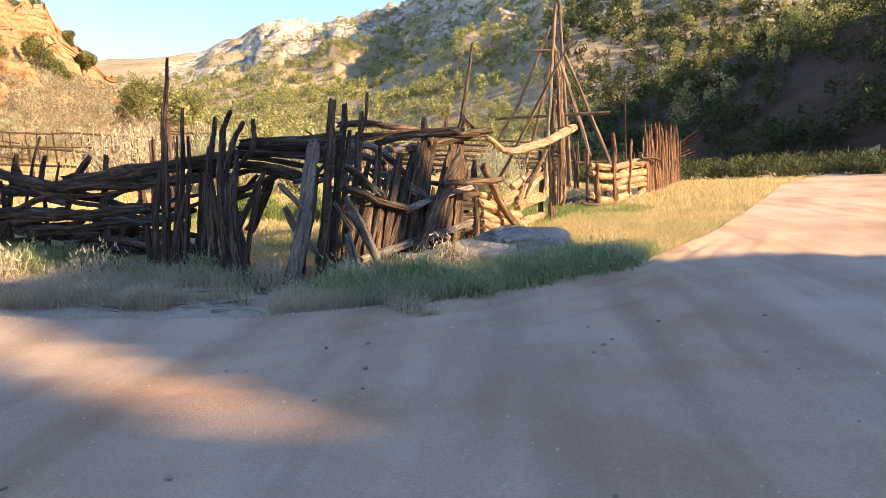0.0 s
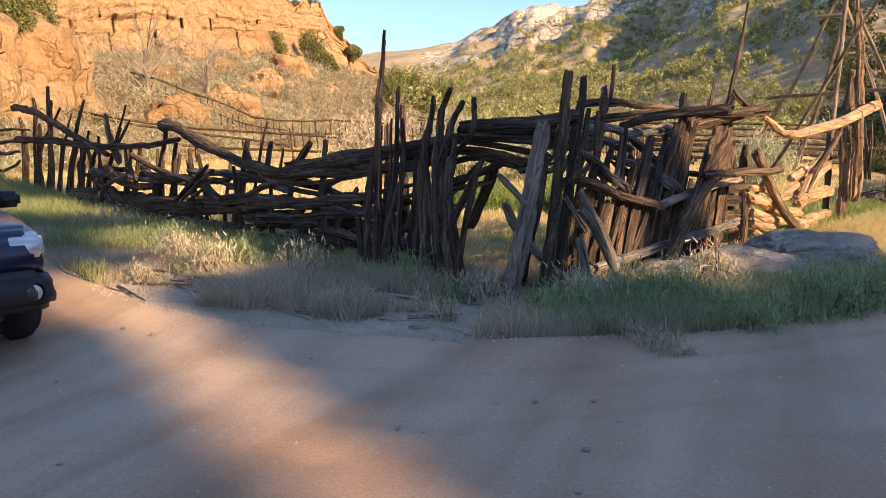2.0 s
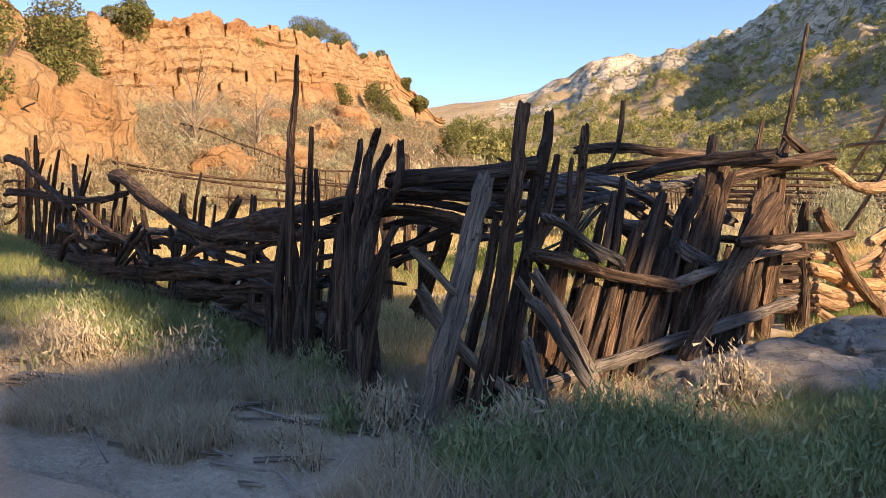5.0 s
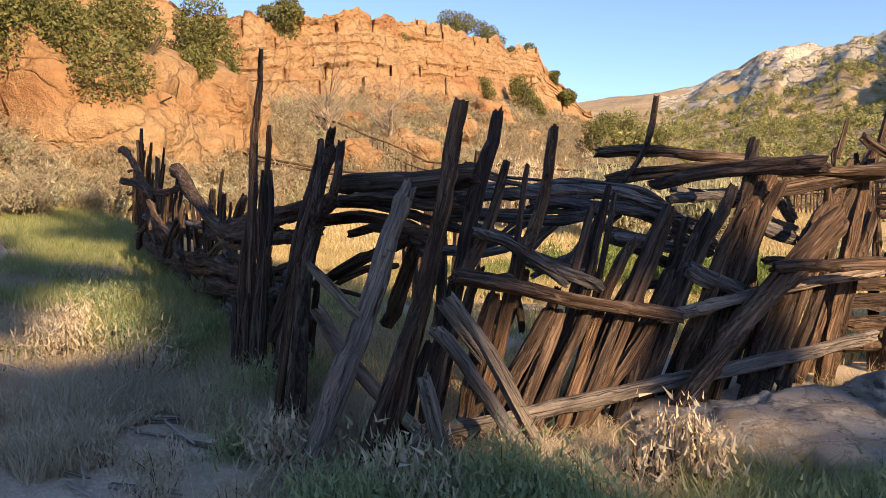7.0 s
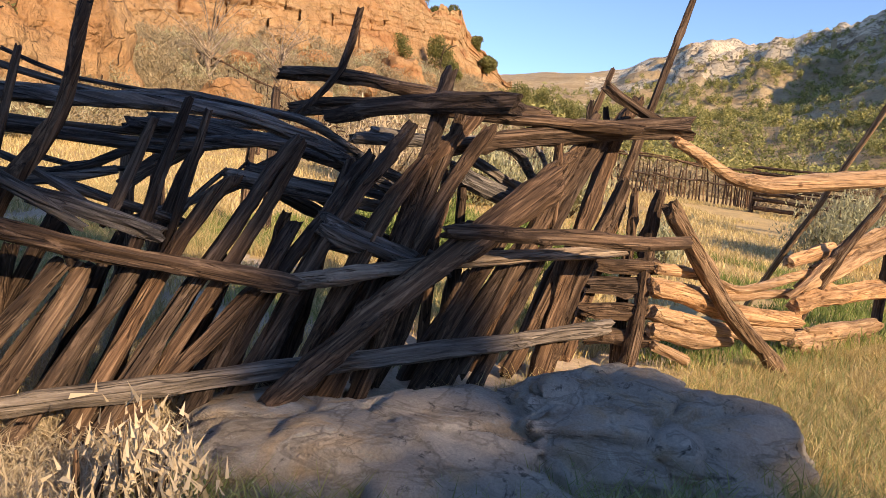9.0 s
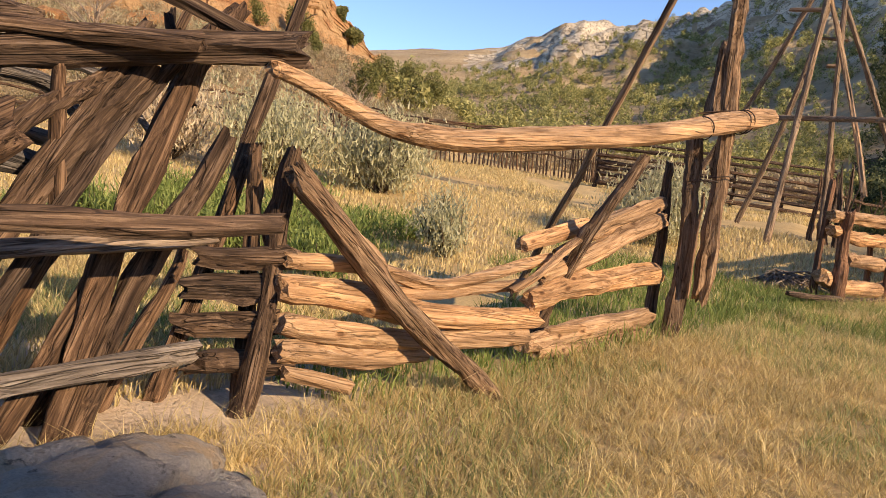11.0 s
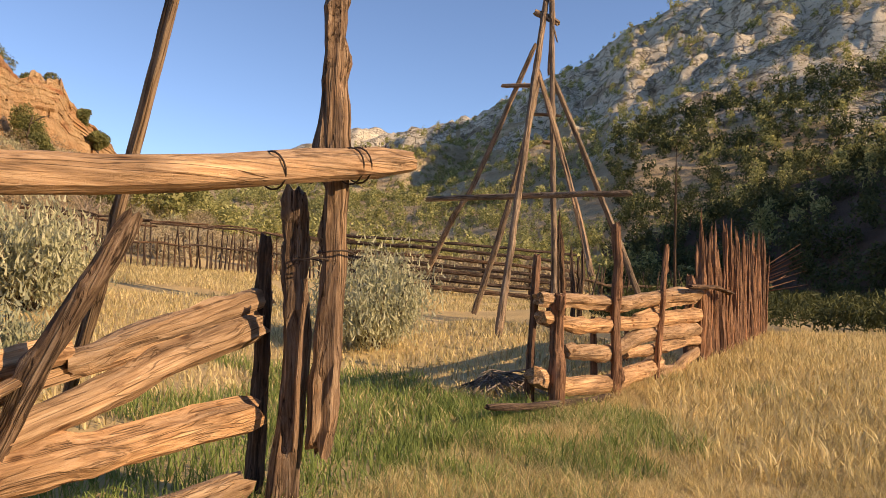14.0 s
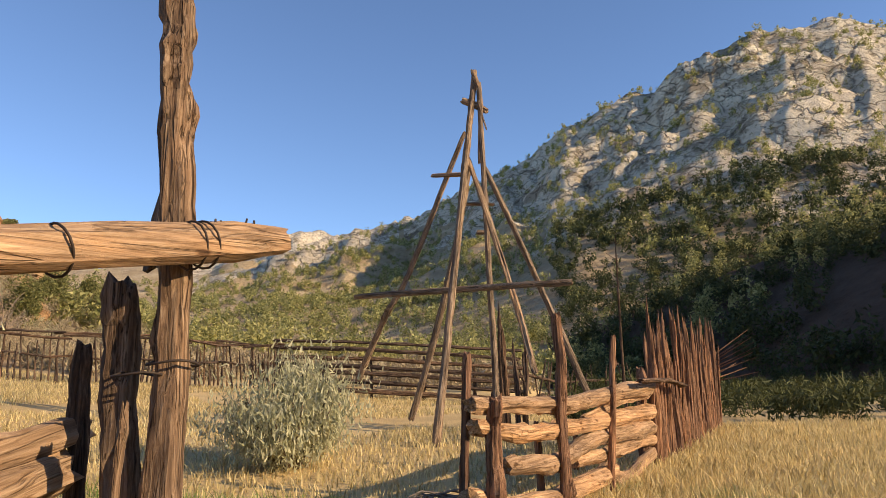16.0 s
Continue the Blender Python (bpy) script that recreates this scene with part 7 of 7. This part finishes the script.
def keep_shade(pts):
    """Leaves out gaps, shaped to LIGHT_SPOTS, in the added crowns where the sun falls."""
    k = pts[:, 2] / SUN_DIR.z
    gx, gy = pts[:, 0] - SUN_DIR.x * k, pts[:, 1] - SUN_DIR.y * k
    keep = gy < 13.3 - 0.231 * gx + 0.35 * np.sin(gx * 1.7) + np.interp(gx, [-3.0, -1.0, 1.4, 2.4], [0.0, 1.3, 1.3, 0.0])
    for x, y, a, b, turn in LIGHT_SPOTS:
        c, s = math.cos(radians(turn)), math.sin(radians(turn))
        u, v = (gx - x) * c + (gy - y) * s, -(gx - x) * s + (gy - y) * c
        keep &= (u / (a + 0.6)) ** 2 + (v / (b + 0.6)) ** 2 > 1
    return keep


# unseen bank, added for the shade trees to stand on
def build_added_bank():
    n, m_ = 70, 24
    verts, faces = [], []
    for i in range(n):
        y = -110 + 113 * i / (n - 1)
        end = max(0.0, min(1.0, (2.5 - y) / 9))
        for j in range(m_):
            u = j / (m_ - 1)
            x = 36.0 + 60 * u + 1.2 * fbm(y * 0.2, u * 6)
            z = (3.5 * min(1.0, u * 6) + 2 * u) * end + 0.8 * fbm(x * 0.3, y * 0.3, 2.0) * end
            verts.append((x, y, max(-0.3, z)))
    for i in range(n - 1):
        for j in range(m_ - 1):
            a = i * m_ + j
            faces.append((a, a + m_, a + m_ + 1, a + 1))
    tagged(new("bluff", mesh_from("bluff", verts, faces, M_TALUS)), "unseen low brown earth bank added under the shade trees", "bluff", kind="structure")


build_added_bank()
# unseen trees, put here only to throw shade over road and fence
rng = random.Random(77)
for k in range(13):
    x, y = 45.5 + rng.uniform(-0.8, 1.2), -36 + 3.15 * k + rng.uniform(-0.4, 0.4)
    e = thing("shade_tree", (x, y, 2.5), "unseen tall leafy tree added across the road to cast shade", "tree")
    log(e, "trunk", [(x, y, 2.0), (x + 0.3, y, 9.0), (x, y, 16.5)], 0.4, 0.15, M_BARK)
    p = crown_points(8000, 3.6, 3.6, 8.0, 500 + k, 26, 0.1) + np.array([x, y, 20.5])
    p = p[keep_shade(p)]
    v, t = leaf_cloud(p, np.random.RandomState(k).uniform(0.5, 1.0, len(p)), 500 + k)
    attach(new("crown", mesh_fast("crown", v, t, M_PINE)), e)

# ---------------------------------------------------------------- grasses
rs_ = np.random.RandomState(3)


def at_wall(x, y):
    """Bare trodden soil along the outer foot of the side wall and in the old gateway."""
    d = x - np.interp(y, [10.4, 10.8, 16.0], [-1.75, -1.4, 0.1])
    return (d > -1.2) & (d < 1.15 - 0.25 * np.sin(y * 5)) & (y > 10.75) & (y < 15.5) | (x > -2.3) & (x < -1.0) & (y > 10.2) & (y < 12)


def sample(n, x0, x1, y0, y1, test):
    x, y = rs_.uniform(x0, x1, n), rs_.uniform(y0, y1, n)
    k = test(x, y) & ~on_road(x, y)
    return x[k], y[k]


def fence_y(x):
    return np.interp(x, [-16, -9.5, -4.3, -2.0, -1.2, 0.3, 2.0, 3.4, 5.9, 8.7], [15.6, 13.2, 11.5, 10.75, 10.7, 16.2, 20.4, 24.6, 30.2, 37.2])


x, y = sample(240000, -19, 2.0, 9.0, 16.8, lambda x, y: ~at_wall(x, y) & (y < fence_y(np.minimum(x, -1.3)) + 0.3 + np.where(x > -1.2, 3.0, 0)) & (patchy(x, y, 1.6, 1) * 1.1 + np.where(x < -5.5, 0.25, 0) > 1.0 - np.clip((y - np.interp(x, [-16, -8, -5, -2, -0.5, 1, 2.4], [12.6, 10.4, 9.8, 9.5, 9.4, 10.2, 12.2])) * 0.55, 0, 0.75)))
blades("green_grass", x, y, 0.09, 0.36, 0.011, M_GREEN, 0.8, 1, "green grass and weeds along the shaded fence", "grass")
x, y = sample(80000, -1.2, 2.8, 9.3, 13.4, lambda x, y: ~at_wall(x, y) & (patchy(x, y, 3.2, 5) + 0.25 * patchy(x, y, 9, 6) > 0.62) & (y < 12.6 + 0.6 * x))
blades("roadside_weeds", x, y, 0.07, 0.32, 0.014, M_WEED, 0.9, 2, "lush dark green weeds at the road's edge", "grass")
x, y = sample(40000, -1.4, 3.0, 9.3, 14, lambda x, y: ~at_wall(x, y) & (patchy(x, y, 2.4, 8) > 0.4))
blades("roadside_straw", x, y, 0.08, 0.36, 0.007, M_GREEN, 1.0, 12, "pale stems among the roadside weeds", "grass")
x, y = sample(250000, -13, 2.5, 8.3, 13.0, lambda x, y: patchy(x, y, 1.5, 9) > 0.36 + np.clip((9.4 - y) * 0.22, 0, 0.2))
blades("straw", x, y, 0.03, 0.20, 0.008, M_BRUSH, 1.9, 3, "pale straw and dead stems on the soil", "grass")
x, y = sample(90000, -12, -0.3, 11.2, 18.5, lambda x, y: (y > fence_y(np.minimum(x, -1.3)) + 0.3) & (x < np.interp(y, [10.8, 16.0, 18.5], [-1.7, -0.3, 0.6])) & (patchy(x, y, 1.3, 61) > 0.36))
blades("dry_grass", x, y, 0.06, 0.24, 0.010, M_DRY, 1.0, 15, "thin dry grass on the trodden corral floor", "grass")
x, y = sample(40000, -9, -0.5, 12.2, 17.5, lambda x, y: (y > fence_y(np.minimum(x, -1.3)) + 0.8) & (x < np.interp(y, [10.8, 16.0, 18.5], [-1.9, -0.5, 0.4])) & (patchy(x, y, 1.1, 62) > 0.5))
blades("green_grass", x, y, 0.06, 0.22, 0.010, M_GREEN, 1.0, 16, "yellow-green grass on the corral floor", "grass")
x, y = sample(60000, -4.5, 1.8, 8.9, 11.2, lambda x, y: patchy(x, y, 2.2, 41) > 0.45)
blades("straw", x, y, 0.08, 0.34, 0.007, M_BRUSH, 1.1, 13, "pale dead grass stems before the log wall", "grass")
x, y = sample(64000, -0.5, 10.5, 12.2, 34, lambda x, y: (y < 12.6 + (x + 0.5) * 9) & (y > 12.2 - 0.231 * x) & (rs_.uniform(size=len(x)) < np.clip(1.5 - np.hypot(x - 3.4, y - 16.5) / 11, 0.2, 1) * (0.35 + 1.0 * patchy(x, y, 2.6, 33))) & (y < fence_y(x) + 0.4))
x, y, away, size = tufts(x, y, 18, 0.04, 44)
blades("dry_grass", x, y, 0.05, 0.17, 0.005, M_DRY, 1.8, 4, "dense golden dry grass beside the rail fence", "grass", away, size)
x, y = sample(150000, 0.5, 9, 12.5, 31, lambda x, y: (y > 12.8 - 0.231 * x) & (y < fence_y(x) + 0.4) & (patchy(x, y, 1.7, 51) + 0.25 * patchy(x, y, 7, 52) > 0.60 + np.clip((x - 3.2) * 0.12, 0, 0.5)))
blades("green_grass", x, y, 0.05, 0.18, 0.008, M_GREEN, 1.0, 14, "patches of grey-green grass among the straw", "grass")
x, y = sample(60000, 4.5, 16, 22, 48, lambda x, y: y < fence_y(x) + 0.2)
blades("dry_grass", x, y, 0.12, 0.30, 0.02, M_DRY, 0.8, 5, "golden dry grass along the stake fence", "grass")
x, y = sample(120000, -24, 5.5, 16.5, 46, lambda x, y: (y > fence_y(np.maximum(x, 0.3)) + 0.2) & (patchy(x, y, 0.5, 12) > 0.33))
blades("field_grass", x, y, 0.08, 0.22, 0.02, M_DRY, 0.8, 6, "short golden field grass inside the corral", "grass")
x, y = sample(52000, -8, 4.2, 16.5, 26, lambda x, y: (y > fence_y(np.maximum(x, 0.3)) + 0.15) & (patchy(x, y, 0.8, 14) > 0.42 + np.clip((y - 23) * 0.08, 0, 0.6)))
blades("green_grass", x, y, 0.10, 0.30, 0.012, M_LUSH, 0.8, 7, "green grass inside the corral", "grass")
x, y = sample(20000, 2.0, 5.0, 20.5, 26.5, lambda x, y: (np.hypot(x - 3.0, y - 23.2) < 1.8) & (patchy(x, y, 2.4, 17) > 0.45))
blades("green_grass", x, y, 0.08, 0.26, 0.010, M_LUSH, 0.8, 8, "green weeds in the open gateway", "grass")


def soil_clods():
    """Loose crumbs of soil and gravel on the ground between road and fence."""
    rs = np.random.RandomState(8)
    n = 26000
    x = rs.uniform(-12, 3, n)
    y = np.interp(x, [-12, -8, -5.5, -3.6, -1.9, -0.8, 0.6, 3], [11.4, 9.9, 8.9, 8.45, 8.6, 9.2, 10.2, 13.2]) - 0.15 + rs.gamma(1.5, 0.55, n)
    x[:1500], y[:1500] = rs.uniform(-8, 4, 1500), rs.uniform(2.5, 9.5, 1500)
    k_ = np.arange(n) < 1500
    s = rs.gamma(2.0, 0.0045, n) + 0.004
    z = lands(x, y) + np.where(on_road(x, y), 0.055, 0.0)
    s = np.where(k_, s * 0.6, s)
    c = np.stack([x, y, z], 1)
    d = np.array([(1, 0, -0.2), (-0.5, 0.87, -0.2), (-0.5, -0.87, -0.2), (0, 0, 0.8)])
    a = rs.uniform(0, 6.28, n)
    ca, sa = np.cos(a)[:, None], np.sin(a)[:, None]
    v = np.stack([d[None, :, 0] * ca - d[None, :, 1] * sa, d[None, :, 0] * sa + d[None, :, 1] * ca, np.broadcast_to(d[None, :, 2], (n, 4))], 2)
    v = c[:, None] + v * s[:, None, None] * rs.uniform(0.6, 1.3, (n, 4, 1))
    t = np.array([[0, 1, 3], [1, 2, 3], [2, 0, 3]])[None] + 4 * np.arange(n)[:, None, None]
    tagged(new("soil_clods", mesh_fast("soil_clods", v.reshape(-1, 3), t.reshape(-1, 3), M_LITTER)), "loose crumbs of soil and gravel", "gravel", kind="stuff")


soil_clods()
